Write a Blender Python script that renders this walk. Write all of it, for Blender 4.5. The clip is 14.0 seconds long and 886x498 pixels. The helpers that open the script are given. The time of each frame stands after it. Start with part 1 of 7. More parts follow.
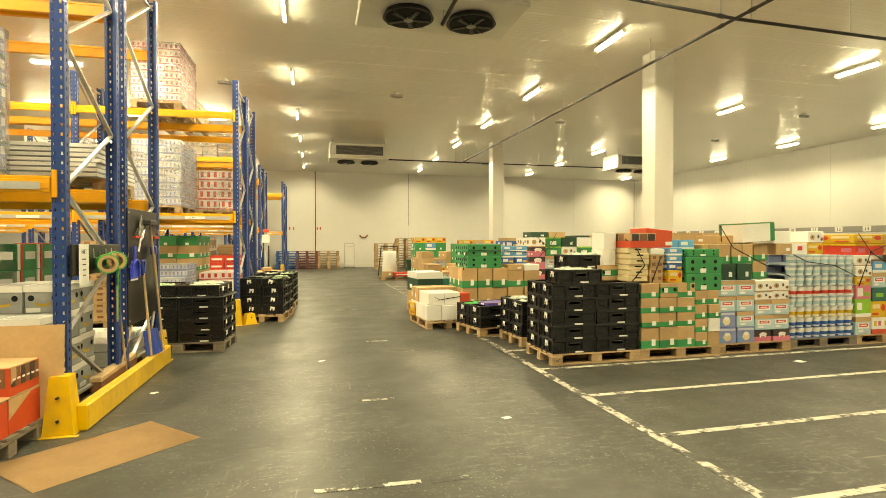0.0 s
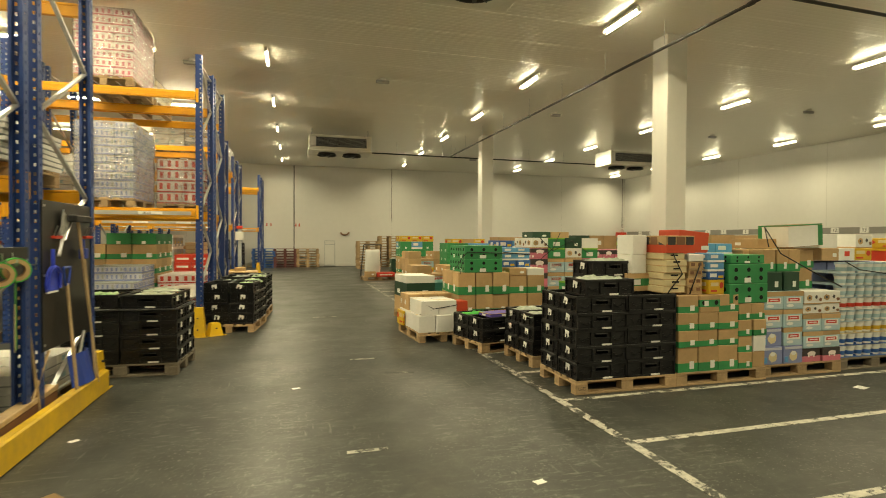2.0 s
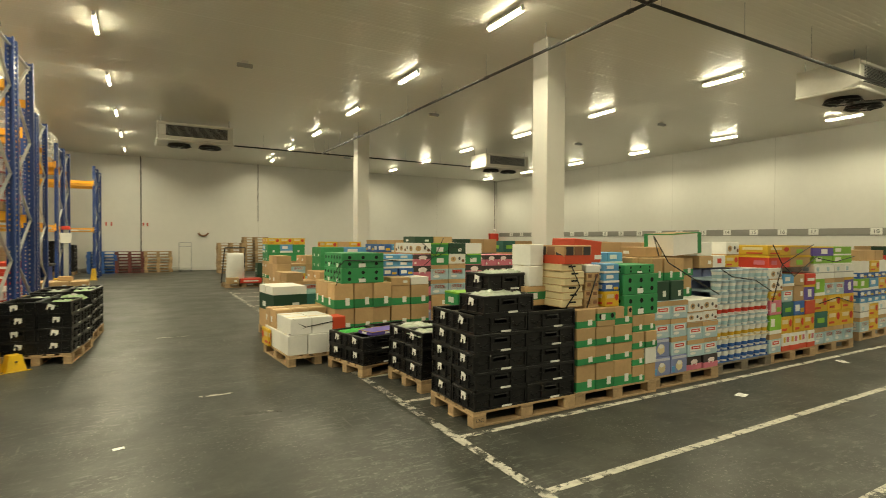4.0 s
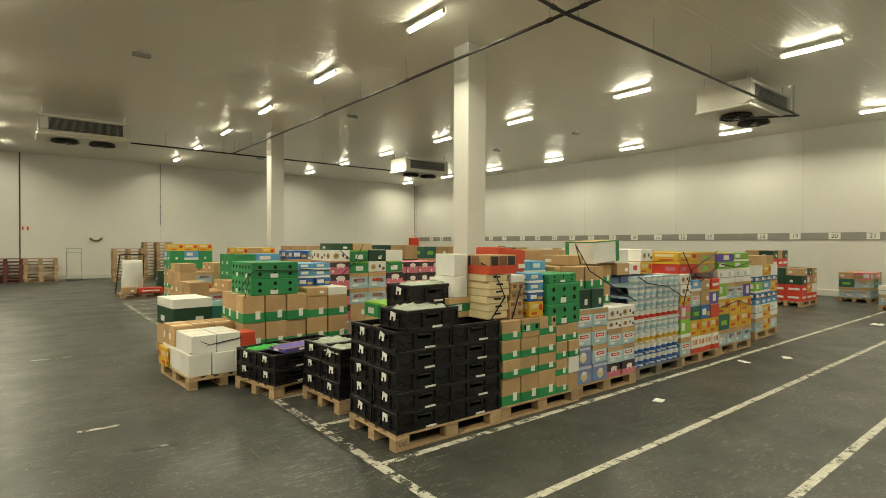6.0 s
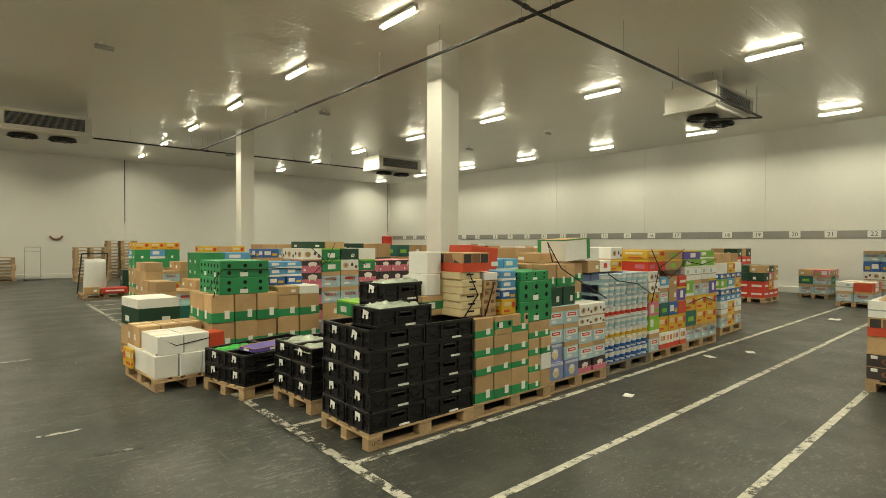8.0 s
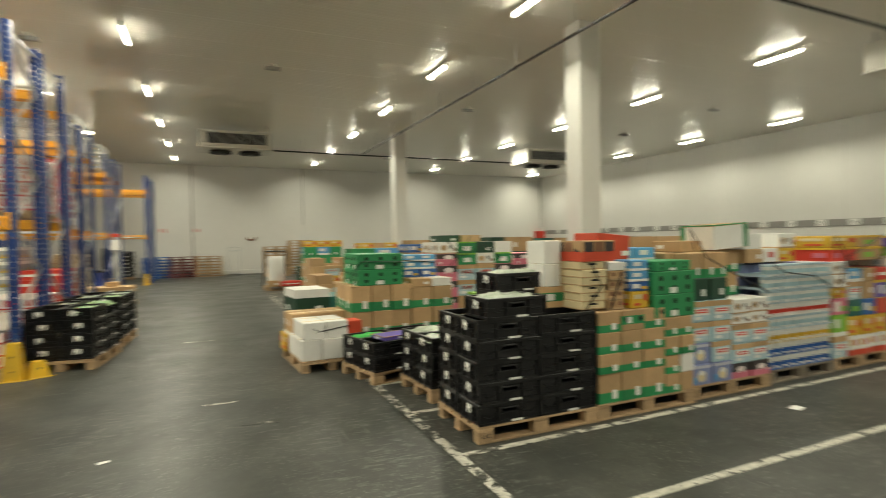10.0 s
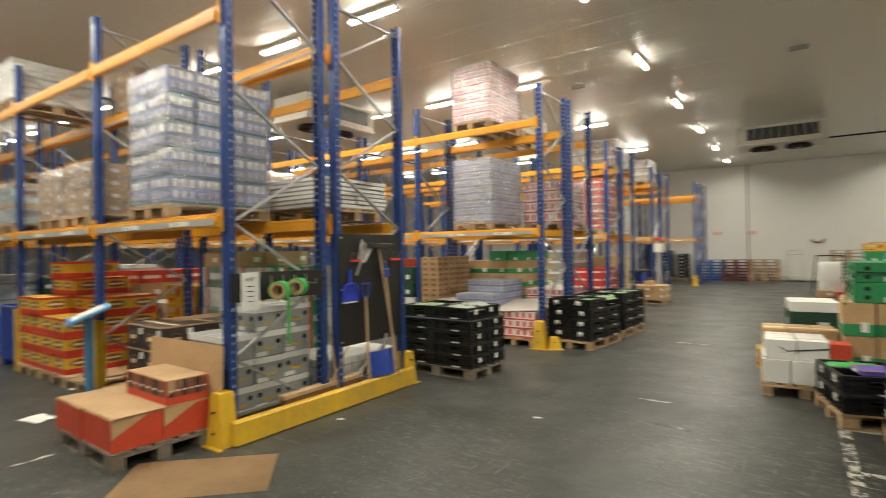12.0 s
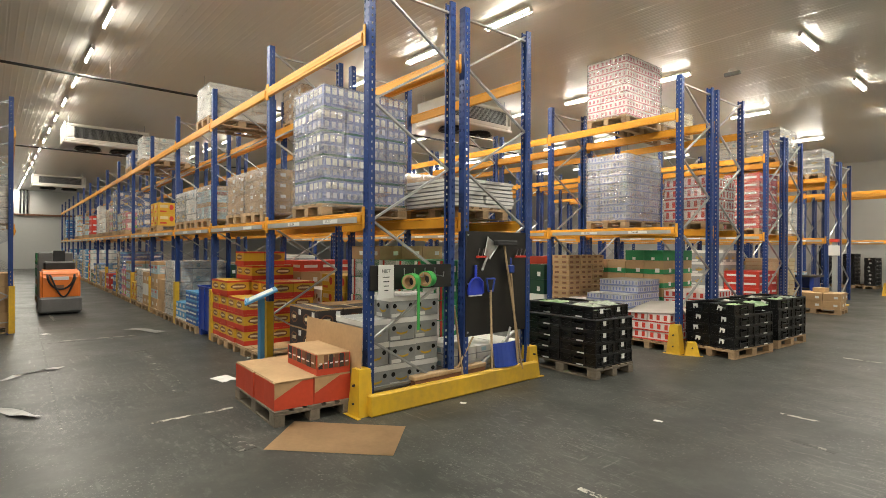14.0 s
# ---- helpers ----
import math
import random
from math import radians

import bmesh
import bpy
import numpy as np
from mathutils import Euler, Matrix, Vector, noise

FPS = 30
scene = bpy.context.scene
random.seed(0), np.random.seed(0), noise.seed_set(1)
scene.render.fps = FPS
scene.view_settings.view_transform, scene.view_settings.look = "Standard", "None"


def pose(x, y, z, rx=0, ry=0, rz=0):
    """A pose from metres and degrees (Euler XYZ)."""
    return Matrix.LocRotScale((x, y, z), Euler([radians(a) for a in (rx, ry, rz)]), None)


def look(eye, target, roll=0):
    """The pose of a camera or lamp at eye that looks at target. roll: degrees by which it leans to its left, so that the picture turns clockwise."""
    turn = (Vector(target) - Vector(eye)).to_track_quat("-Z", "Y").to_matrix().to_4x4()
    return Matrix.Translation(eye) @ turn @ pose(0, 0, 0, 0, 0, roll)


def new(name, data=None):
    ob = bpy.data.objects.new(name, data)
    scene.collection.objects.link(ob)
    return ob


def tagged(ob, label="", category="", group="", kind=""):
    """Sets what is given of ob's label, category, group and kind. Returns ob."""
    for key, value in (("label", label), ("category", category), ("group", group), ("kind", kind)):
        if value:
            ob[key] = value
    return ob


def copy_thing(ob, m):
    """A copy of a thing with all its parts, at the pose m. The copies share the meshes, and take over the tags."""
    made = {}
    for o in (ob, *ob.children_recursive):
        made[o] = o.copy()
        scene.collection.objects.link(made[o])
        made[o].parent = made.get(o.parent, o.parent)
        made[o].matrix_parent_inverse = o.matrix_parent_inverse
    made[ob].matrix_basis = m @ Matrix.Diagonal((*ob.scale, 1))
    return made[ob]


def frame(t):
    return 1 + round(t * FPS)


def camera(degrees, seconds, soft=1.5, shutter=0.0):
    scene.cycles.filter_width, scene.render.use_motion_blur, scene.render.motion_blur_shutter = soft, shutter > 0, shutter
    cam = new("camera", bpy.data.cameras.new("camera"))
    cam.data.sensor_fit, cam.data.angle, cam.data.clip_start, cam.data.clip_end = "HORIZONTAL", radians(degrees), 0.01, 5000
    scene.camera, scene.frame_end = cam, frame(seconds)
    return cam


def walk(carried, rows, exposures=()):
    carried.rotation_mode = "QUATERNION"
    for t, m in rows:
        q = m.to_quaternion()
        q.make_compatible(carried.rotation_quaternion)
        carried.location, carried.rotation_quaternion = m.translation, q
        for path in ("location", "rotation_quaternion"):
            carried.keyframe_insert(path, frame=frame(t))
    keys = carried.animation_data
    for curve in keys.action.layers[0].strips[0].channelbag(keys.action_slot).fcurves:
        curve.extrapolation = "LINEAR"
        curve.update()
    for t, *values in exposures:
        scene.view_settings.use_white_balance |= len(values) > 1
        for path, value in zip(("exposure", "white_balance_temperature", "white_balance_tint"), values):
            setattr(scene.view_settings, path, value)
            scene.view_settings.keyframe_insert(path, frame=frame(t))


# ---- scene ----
cam = camera(79.9, 14.0, soft=0.8, shutter=0.6)
PATH = [
    (0, (0.308, 0.165, 1.499), (0.783, 2.107, 1.474), -0.1),
    (0.5, (0.287, 0.399, 1.521), (0.768, 2.34, 1.48), -0.1),
    (1, (0.277, 0.712, 1.55), (0.77, 2.65, 1.504), 0.0),
    (1.5, (0.309, 1.031, 1.54), (0.815, 2.966, 1.5), 0.1),
    (2, (0.372, 1.323, 1.56), (0.917, 3.247, 1.524), 0.3),
    (2.5, (0.381, 1.562, 1.591), (1.05, 3.447, 1.555), 0.4),
    (3, (0.427, 1.792, 1.62), (1.222, 3.627, 1.58), 0.4),
    (5.5, (0.752, 2.384, 1.712), (1.93, 4.001, 1.692), 0.2),
    (6, (0.737, 2.401, 1.726), (1.97, 3.976, 1.705), 0.2),
    (6.5, (0.718, 2.387, 1.748), (1.991, 3.929, 1.721), 0.1),
    (7, (0.727, 2.39, 1.734), (2.047, 3.893, 1.709), 0.2),
    (9.5, (0.865, 2.426, 1.685), (2.039, 4.045, 1.646), -0.2),
    (10, (1.17, 2.313, 1.649), (1.979, 4.142, 1.613), -1.0),
    (10.5, (1.569, 2.24, 1.646), (1.893, 4.214, 1.616), -1.4),
    (11, (1.99, 2.208, 1.662), (1.777, 4.197, 1.643), -1.3),
    (11.5, (2.281, 2.207, 1.626), (1.576, 4.078, 1.626), -1.0),
    (12, (2.568, 2.179, 1.656), (1.448, 3.836, 1.664), -0.9),
    (12.5, (2.81, 2.126, 1.683), (1.438, 3.582, 1.693), -0.5),
    (13, (2.911, 2.102, 1.693), (1.436, 3.452, 1.696), -0.1),
    (13.5, (2.937, 2.097, 1.708), (1.426, 3.407, 1.698), 0.2),
    (14, (2.915, 2.085, 1.666), (1.398, 3.388, 1.662), 0.3),
]
EXPOSURES = [(0.0, 0.70, 9700, 0), (0.5, 0.30, 9700, 0), (1.2, -0.05, 9100, 0), (2.0, -0.09, 8600, 0), (3.0, -0.12, 8200, 0), (5.5, -0.09, 7200, 1), (7.0, -0.09, 7100, 1),
             (9.5, -0.10, 6700, 3), (10.5, -0.12, 6450, 6), (12.0, -0.02, 6300, 12), (14.0, -0.02, 6250, 13)]
walk(cam, [(t, look(eye, target, roll)) for t, eye, target, roll in PATH], EXPOSURES)

# ---- world and light ----
world = bpy.data.worlds.new("world")
scene.world = world
world.use_nodes = True
world.node_tree.nodes["Background"].inputs[0].default_value = (0.8, 0.85, 1.0, 1)
world.node_tree.nodes["Background"].inputs[1].default_value = 0.02
TUBE_POWER, BEAM_POWER, AISLE_BEAM = 42.0, 104.0, 60.0

# ---- materials ----


def material(name, color, rough=0.6, metal=0.0, scale=6.0, vary=0.12, bump=0.0, bump_scale=60.0, tint=0.0, second=None, spec=0.5, coat=0.0):
    """A procedural surface: large and small noise on the base colour, fine relief, a tint that differs from object to object."""
    m = bpy.data.materials.new(name)
    m.use_nodes = True
    nt = m.node_tree
    N, L = nt.nodes, nt.links
    b = N["Principled BSDF"]
    b.inputs["Roughness"].default_value = rough
    b.inputs["Metallic"].default_value = metal
    b.inputs["Specular IOR Level"].default_value = spec
    b.inputs["Coat Weight"].default_value = coat
    co = N.new("ShaderNodeTexCoord")
    n1, n2 = N.new("ShaderNodeTexNoise"), N.new("ShaderNodeTexNoise")
    n1.inputs["Scale"].default_value, n2.inputs["Scale"].default_value = scale, scale * 9
    n1.inputs["Detail"].default_value, n2.inputs["Detail"].default_value = 4, 2
    info = N.new("ShaderNodeObjectInfo")
    off = N.new("ShaderNodeVectorMath")
    off.operation = "ADD"
    sc = N.new("ShaderNodeMath")
    sc.operation = "MULTIPLY"
    sc.inputs[1].default_value = 37.0
    L.new(info.outputs["Random"], sc.inputs[0])
    L.new(co.outputs["Object"], off.inputs[0])
    L.new(sc.outputs[0], off.inputs[1])
    L.new(off.outputs[0], n1.inputs["Vector"])
    L.new(off.outputs[0], n2.inputs["Vector"])
    mix = N.new("ShaderNodeMix")
    mix.data_type = "RGBA"
    c = Vector(color[:3])
    d = Vector(second) if second else c * (1 - 2.2 * vary)
    mix.inputs[6].default_value = (*c, 1)
    mix.inputs[7].default_value = (*d, 1)
    ramp = N.new("ShaderNodeMapRange")
    ramp.inputs[1].default_value, ramp.inputs[2].default_value = 0.35, 0.75
    add = N.new("ShaderNodeMath")
    add.operation = "MULTIPLY_ADD"
    add.inputs[1].default_value = 0.35
    L.new(n2.outputs[0], add.inputs[0])
    sub = N.new("ShaderNodeMath")
    sub.operation = "MULTIPLY"
    sub.inputs[1].default_value = 0.72
    L.new(n1.outputs[0], sub.inputs[0])
    L.new(sub.outputs[0], add.inputs[2])
    L.new(add.outputs[0], ramp.inputs[0])
    L.new(ramp.outputs[0], mix.inputs[0])
    last = mix.outputs[2]
    if tint:
        hsv = N.new("ShaderNodeHueSaturation")
        mr = N.new("ShaderNodeMapRange")
        mr.inputs[3].default_value, mr.inputs[4].default_value = 1 - tint, 1 + tint
        geo, fr, ad = N.new("ShaderNodeNewGeometry"), N.new("ShaderNodeMath"), N.new("ShaderNodeMath")
        ad.operation, fr.operation = "ADD", "FRACT"
        L.new(info.outputs["Random"], ad.inputs[0])
        L.new(geo.outputs["Random Per Island"], ad.inputs[1])
        L.new(ad.outputs[0], fr.inputs[0])
        L.new(fr.outputs[0], mr.inputs[0])
        L.new(mr.outputs[0], hsv.inputs["Value"])
        L.new(last, hsv.inputs["Color"])
        last = hsv.outputs[0]
    L.new(last, b.inputs["Base Color"])
    rr = N.new("ShaderNodeMapRange")
    rr.inputs[3].default_value, rr.inputs[4].default_value = max(0.03, rough - 0.08), min(1, rough + 0.1)
    L.new(n1.outputs[0], rr.inputs[0])
    L.new(rr.outputs[0], b.inputs["Roughness"])
    if bump:
        bn = N.new("ShaderNodeTexNoise")
        bn.inputs["Scale"].default_value = bump_scale
        L.new(off.outputs[0], bn.inputs["Vector"])
        bp = N.new("ShaderNodeBump")
        bp.inputs["Strength"].default_value = bump
        bp.inputs["Distance"].default_value = 0.01
        L.new(bn.outputs[0], bp.inputs["Height"])
        L.new(bp.outputs[0], b.inputs["Normal"])
    return m


def emitter(name, color, power):
    m = bpy.data.materials.new(name)
    m.use_nodes = True
    b = m.node_tree.nodes["Principled BSDF"]
    b.inputs["Base Color"].default_value = (0.9, 0.9, 0.9, 1)
    b.inputs["Emission Color"].default_value = (*color, 1)
    b.inputs["Emission Strength"].default_value = power
    return m


M_TUBE = emitter("tube_light", (1.0, 0.94, 0.77), TUBE_POWER)
M_WALL = material("wall_panel", (0.66, 0.65, 0.61), 0.35, scale=0.5, vary=0.03, bump=0.02, bump_scale=30)
M_COLUMN = material("column_paint", (0.68, 0.67, 0.63), 0.3, scale=1.0, vary=0.03)


def ribbed_ceiling():
    """Pale lacquered sheet with fine parallel ribs and a joint every panel."""
    m = material("ceiling_panel", (0.76, 0.74, 0.67), 0.27, scale=0.25, vary=0.02)
    N, L = m.node_tree.nodes, m.node_tree.links
    b = N["Principled BSDF"]
    co, wv, bp, jt, mx = N.new("ShaderNodeTexCoord"), N.new("ShaderNodeTexWave"), N.new("ShaderNodeBump"), N.new("ShaderNodeTexWave"), N.new("ShaderNodeMath")
    wv.bands_direction, jt.bands_direction = "Y", "Y"
    wv.wave_profile, jt.wave_profile = "SIN", "SAW"
    wv.inputs["Scale"].default_value, jt.inputs["Scale"].default_value = 2.6, 0.27
    mx.operation = "MULTIPLY_ADD"
    pw = N.new("ShaderNodeMath")
    pw.operation, pw.inputs[1].default_value = "POWER", 60.0
    L.new(jt.outputs["Fac"], pw.inputs[0])
    L.new(pw.outputs[0], mx.inputs[0])
    mx.inputs[1].default_value = -3.0
    rib = N.new("ShaderNodeMath")
    rib.operation, rib.inputs[1].default_value = "POWER", 6.0
    L.new(wv.outputs["Fac"], rib.inputs[0])
    L.new(rib.outputs[0], mx.inputs[2])
    for w in (wv, jt):
        L.new(co.outputs["Object"], w.inputs["Vector"])
    for k in list(b.inputs["Roughness"].links):
        L.remove(k)
    b.inputs["Roughness"].default_value = 0.30
    bp.inputs["Strength"].default_value, bp.inputs["Distance"].default_value = 0.45, 0.004
    L.new(mx.outputs[0], bp.inputs["Height"])
    L.new(bp.outputs[0], b.inputs["Normal"])
    return m


def worn_floor(name, paint_color=None, worn=0.56):
    """Old polished concrete: stains, pale scuffs, scratches and flecks; with a paint colour, a worn line on it."""
    m = bpy.data.materials.new(name)
    m.use_nodes = True
    N, L = m.node_tree.nodes, m.node_tree.links
    b = N["Principled BSDF"]
    geo = N.new("ShaderNodeNewGeometry")

    def nz(scale, detail=4, stretch=None, rough=0.55):
        n = N.new("ShaderNodeTexNoise")
        n.inputs["Scale"].default_value, n.inputs["Detail"].default_value, n.inputs["Roughness"].default_value = scale, detail, rough
        src = geo.outputs["Position"]
        if stretch:
            mp = N.new("ShaderNodeMapping")
            mp.inputs["Scale"].default_value = stretch[:3]
            mp.inputs["Rotation"].default_value = (0, 0, radians(stretch[3]))
            L.new(src, mp.inputs[0])
            src = mp.outputs[0]
        L.new(src, n.inputs["Vector"])
        return n.outputs[0]

    def ramp(v, lo, hi, a=0.0, c=1.0):
        r = N.new("ShaderNodeMapRange")
        r.inputs[1].default_value, r.inputs[2].default_value, r.inputs[3].default_value, r.inputs[4].default_value = lo, hi, a, c
        L.new(v, r.inputs[0])
        return r.outputs[0]

    def mixc(f, a, c):
        x = N.new("ShaderNodeMix")
        x.data_type = "RGBA"
        L.new(f, x.inputs[0])
        for k, v in ((6, a), (7, c)):
            if isinstance(v, tuple):
                x.inputs[k].default_value = (*v, 1)
            else:
                L.new(v, x.inputs[k])
        return x.outputs[2]

    def mul(a, c):
        x = N.new("ShaderNodeMath")
        x.operation = "MULTIPLY"
        L.new(a, x.inputs[0])
        L.new(c, x.inputs[1])
        return x.outputs[0]

    big, mid, fine = nz(0.35, 5), nz(1.9, 7, None, 0.65), nz(28, 3)
    col = mixc(ramp(big, 0.35, 0.68), (0.056, 0.058, 0.051), (0.034, 0.037, 0.033))
    col = mixc(ramp(mid, 0.42, 0.68, 0, 0.5), col, (0.115, 0.116, 0.102))
    col = mixc(ramp(nz(5.5, 6, None, 0.68), 0.42, 0.68, 0, 0.55), col, (0.034, 0.037, 0.035))
    col = mixc(ramp(fine, 0.3, 0.8, 0, 0.35), col, (0.030, 0.032, 0.031))
    for st, amt in (((1.5, 14, 1, 25), 0.5), ((16, 2, 1, -12), 0.4), ((1.2, 20, 1, 70), 0.45)):
        sc = mul(ramp(nz(1.6, 3, st), 0.63, 0.70, 0, amt), ramp(nz(0.5, 3), 0.46, 0.60))
        col = mixc(sc, col, (0.24, 0.24, 0.21))
    col = mixc(mul(ramp(nz(11, 5, None, 0.72), 0.62, 0.70, 0, 0.6), ramp(nz(0.8, 2), 0.48, 0.62)), col, (0.30, 0.29, 0.26))
    col = mixc(mul(ramp(nz(34, 4, None, 0.7), 0.575, 0.655, 0, 0.6), ramp(nz(1.3, 3), 0.43, 0.58)), col, (0.26, 0.26, 0.23))
    col = mixc(mul(ramp(nz(7, 6, (1, 2.6, 1, 35), 0.7), 0.535, 0.64, 0, 0.55), ramp(nz(0.6, 2), 0.40, 0.56)), col, (0.17, 0.172, 0.155))
    rough = ramp(nz(1.1, 5, None, 0.6), 0.3, 0.75, 0.34, 0.50)
    if paint_color:
        wear = ramp(nz(6.5, 8, None, 0.75), worn, worn + 0.05)
        dirt = mixc(ramp(nz(14, 4), 0.35, 0.7), paint_color, tuple(0.62 * v for v in paint_color))
        col = mixc(wear, dirt, col)
        rough = ramp(wear, 0, 1, 0.6, 0.46)
    b.inputs["Specular IOR Level"].default_value = 0.26
    L.new(col, b.inputs["Base Color"])
    L.new(rough, b.inputs["Roughness"])
    bp = N.new("ShaderNodeBump")
    bp.inputs["Strength"].default_value, bp.inputs["Distance"].default_value = 0.09, 0.01
    L.new(nz(3, 6), bp.inputs["Height"])
    L.new(bp.outputs[0], b.inputs["Normal"])
    return m


M_CEIL = ribbed_ceiling()
M_FLOOR = worn_floor("floor_concrete")
M_LINE = worn_floor("line_paint", (0.58, 0.56, 0.48), 0.525)
M_LINE_OLD = worn_floor("old_line_paint", (0.56, 0.54, 0.47), 0.475)
M_LINE_FAINT = worn_floor("faint_line_paint", (0.42, 0.41, 0.36), 0.39)
M_BLUE = material("rack_blue", (0.02, 0.055, 0.215), 0.35, scale=4, vary=0.1, tint=0.12)
M_ORANGE = material("beam_orange", (0.83, 0.38, 0.03), 0.4, scale=2, vary=0.08, tint=0.08)
M_GALV = material("galvanised_steel", (0.55, 0.56, 0.56), 0.38, 0.85, scale=5, vary=0.15)
M_YELLOW = material("guard_yellow", (0.80, 0.50, 0.02), 0.45, scale=1.4, vary=0.14, bump=0.05, second=(0.50, 0.31, 0.04))
M_WOOD = material("pallet_wood", (0.50, 0.34, 0.19), 0.75, scale=4, vary=0.22, bump=0.15, tint=0.2)
M_WOODGREY = material("old_pallet_wood", (0.24, 0.20, 0.15), 0.85, scale=4, vary=0.22, bump=0.15, tint=0.2)
M_BLACK = material("crate_black", (0.008, 0.008, 0.009), 0.38, scale=5, vary=0.2, tint=0.3)
M_DARK = material("dark_metal", (0.03, 0.03, 0.032), 0.5, scale=5, vary=0.2)
M_CARD = material("cardboard", (0.50, 0.325, 0.165), 0.8, scale=3, vary=0.1, bump=0.05, tint=0.14)
M_GREEN = material("green_print", (0.025, 0.26, 0.09), 0.55, scale=3, vary=0.12, tint=0.14)
M_LABEL = material("label_paper", (0.78, 0.78, 0.74), 0.6, scale=8, vary=0.04, tint=0.06)
M_WHITE = material("white_print", (0.76, 0.75, 0.71), 0.55, scale=3, vary=0.05, tint=0.06)
M_ACWHITE = material("cooler_white", (0.72, 0.70, 0.64), 0.4, scale=2, vary=0.06)
M_PIPE = material("pipe_black", (0.02, 0.02, 0.02), 0.45, scale=4, vary=0.2)

# ---- mesh helpers ----


def add_box(bm, lo, hi, bevel=0.0):
    """A box between two corners, its edges bevelled on request."""
    r = bmesh.ops.create_cube(bm, size=1.0)
    vs = r["verts"]
    c = [(a + b) / 2 for a, b in zip(lo, hi)]
    d = [b - a for a, b in zip(lo, hi)]
    for v in vs:
        v.co = Vector((c[0] + v.co.x * d[0], c[1] + v.co.y * d[1], c[2] + v.co.z * d[2]))
    if bevel:
        es = list({e for v in vs for e in v.link_edges})
        bmesh.ops.bevel(bm, geom=es, offset=bevel, segments=1, affect="EDGES")


def boxes(*pairs, bevel=0.0):
    bm = bmesh.new()
    for lo, hi in pairs:
        add_box(bm, lo, hi, bevel)
    return bm


def add_rod(bm, a, b, r, sides=8, r2=None):
    """A round bar from a to b."""
    a, b = Vector(a), Vector(b)
    d = b - a
    q = d.to_track_quat("Z", "Y").to_matrix().to_4x4()
    m = Matrix.Translation((a + b) / 2) @ q
    bmesh.ops.create_cone(bm, cap_ends=True, segments=sides, radius1=r, radius2=r if r2 is None else r2, depth=d.length, matrix=m)


def rods(*items, sides=8):
    bm = bmesh.new()
    for a, b, r in items:
        add_rod(bm, a, b, r, sides)
    return bm


def sweep(points, r, sides=8):
    """One round bar bent through a line of points."""
    bm = bmesh.new()
    pts = [Vector(p) for p in points]
    rings = []
    for i, p in enumerate(pts):
        d = (pts[min(i + 1, len(pts) - 1)] - pts[max(i - 1, 0)]).normalized()
        side = d.cross(Vector((0.31, 0.22, 0.92))).normalized()
        up = side.cross(d)
        rings.append([bm.verts.new(p + r * (side * math.cos(2 * math.pi * k / sides) + up * math.sin(2 * math.pi * k / sides))) for k in range(sides)])
    for a, b in zip(rings, rings[1:]):
        for k in range(sides):
            bm.faces.new((a[k], a[(k + 1) % sides], b[(k + 1) % sides], b[k])).smooth = True
    bm.faces.new(list(reversed(rings[0])))
    bm.faces.new(rings[-1])
    bmesh.ops.recalc_face_normals(bm, faces=bm.faces[:])
    return bm


def plate(outline, thick):
    """A flat piece of that outline (y, z), thick along x."""
    bm = bmesh.new()
    f = bm.faces.new([bm.verts.new((0, y, z)) for y, z in outline])
    r = bmesh.ops.extrude_face_region(bm, geom=[f])
    for v in r["geom"]:
        if isinstance(v, bmesh.types.BMVert):
            v.co.x += thick
    bmesh.ops.recalc_face_normals(bm, faces=bm.faces[:])
    bmesh.ops.bevel(bm, geom=bm.edges[:], offset=min(0.002, thick * 0.3), segments=1, affect="EDGES")
    return bm


def mesh_of(name, bm, mat):
    me = bpy.data.meshes.new(name)
    bm.to_mesh(me)
    bm.free()
    me.materials.append(mat)
    return me


def part(name, bm, mat, parent, label=""):
    """Links a bmesh (or a ready mesh) as one mesh object under a thing or under a part."""
    me = bm if isinstance(bm, bpy.types.Mesh) else mesh_of(name, bm, mat)
    ob = new(name, me)
    ob.parent = parent
    return tagged(ob, label)


def thing(name, label, category, group="", m=None):
    ob = new(name)
    ob.empty_display_size = 0.1
    if m is not None:
        ob.matrix_basis = m
    return tagged(ob, label, category, group)


def solid(name, bm, mat, label, category, kind="", group="", m=None):
    ob = new(name, mesh_of(name, bm, mat))
    if m is not None:
        ob.matrix_basis = m
    return tagged(ob, label, category, group, kind)


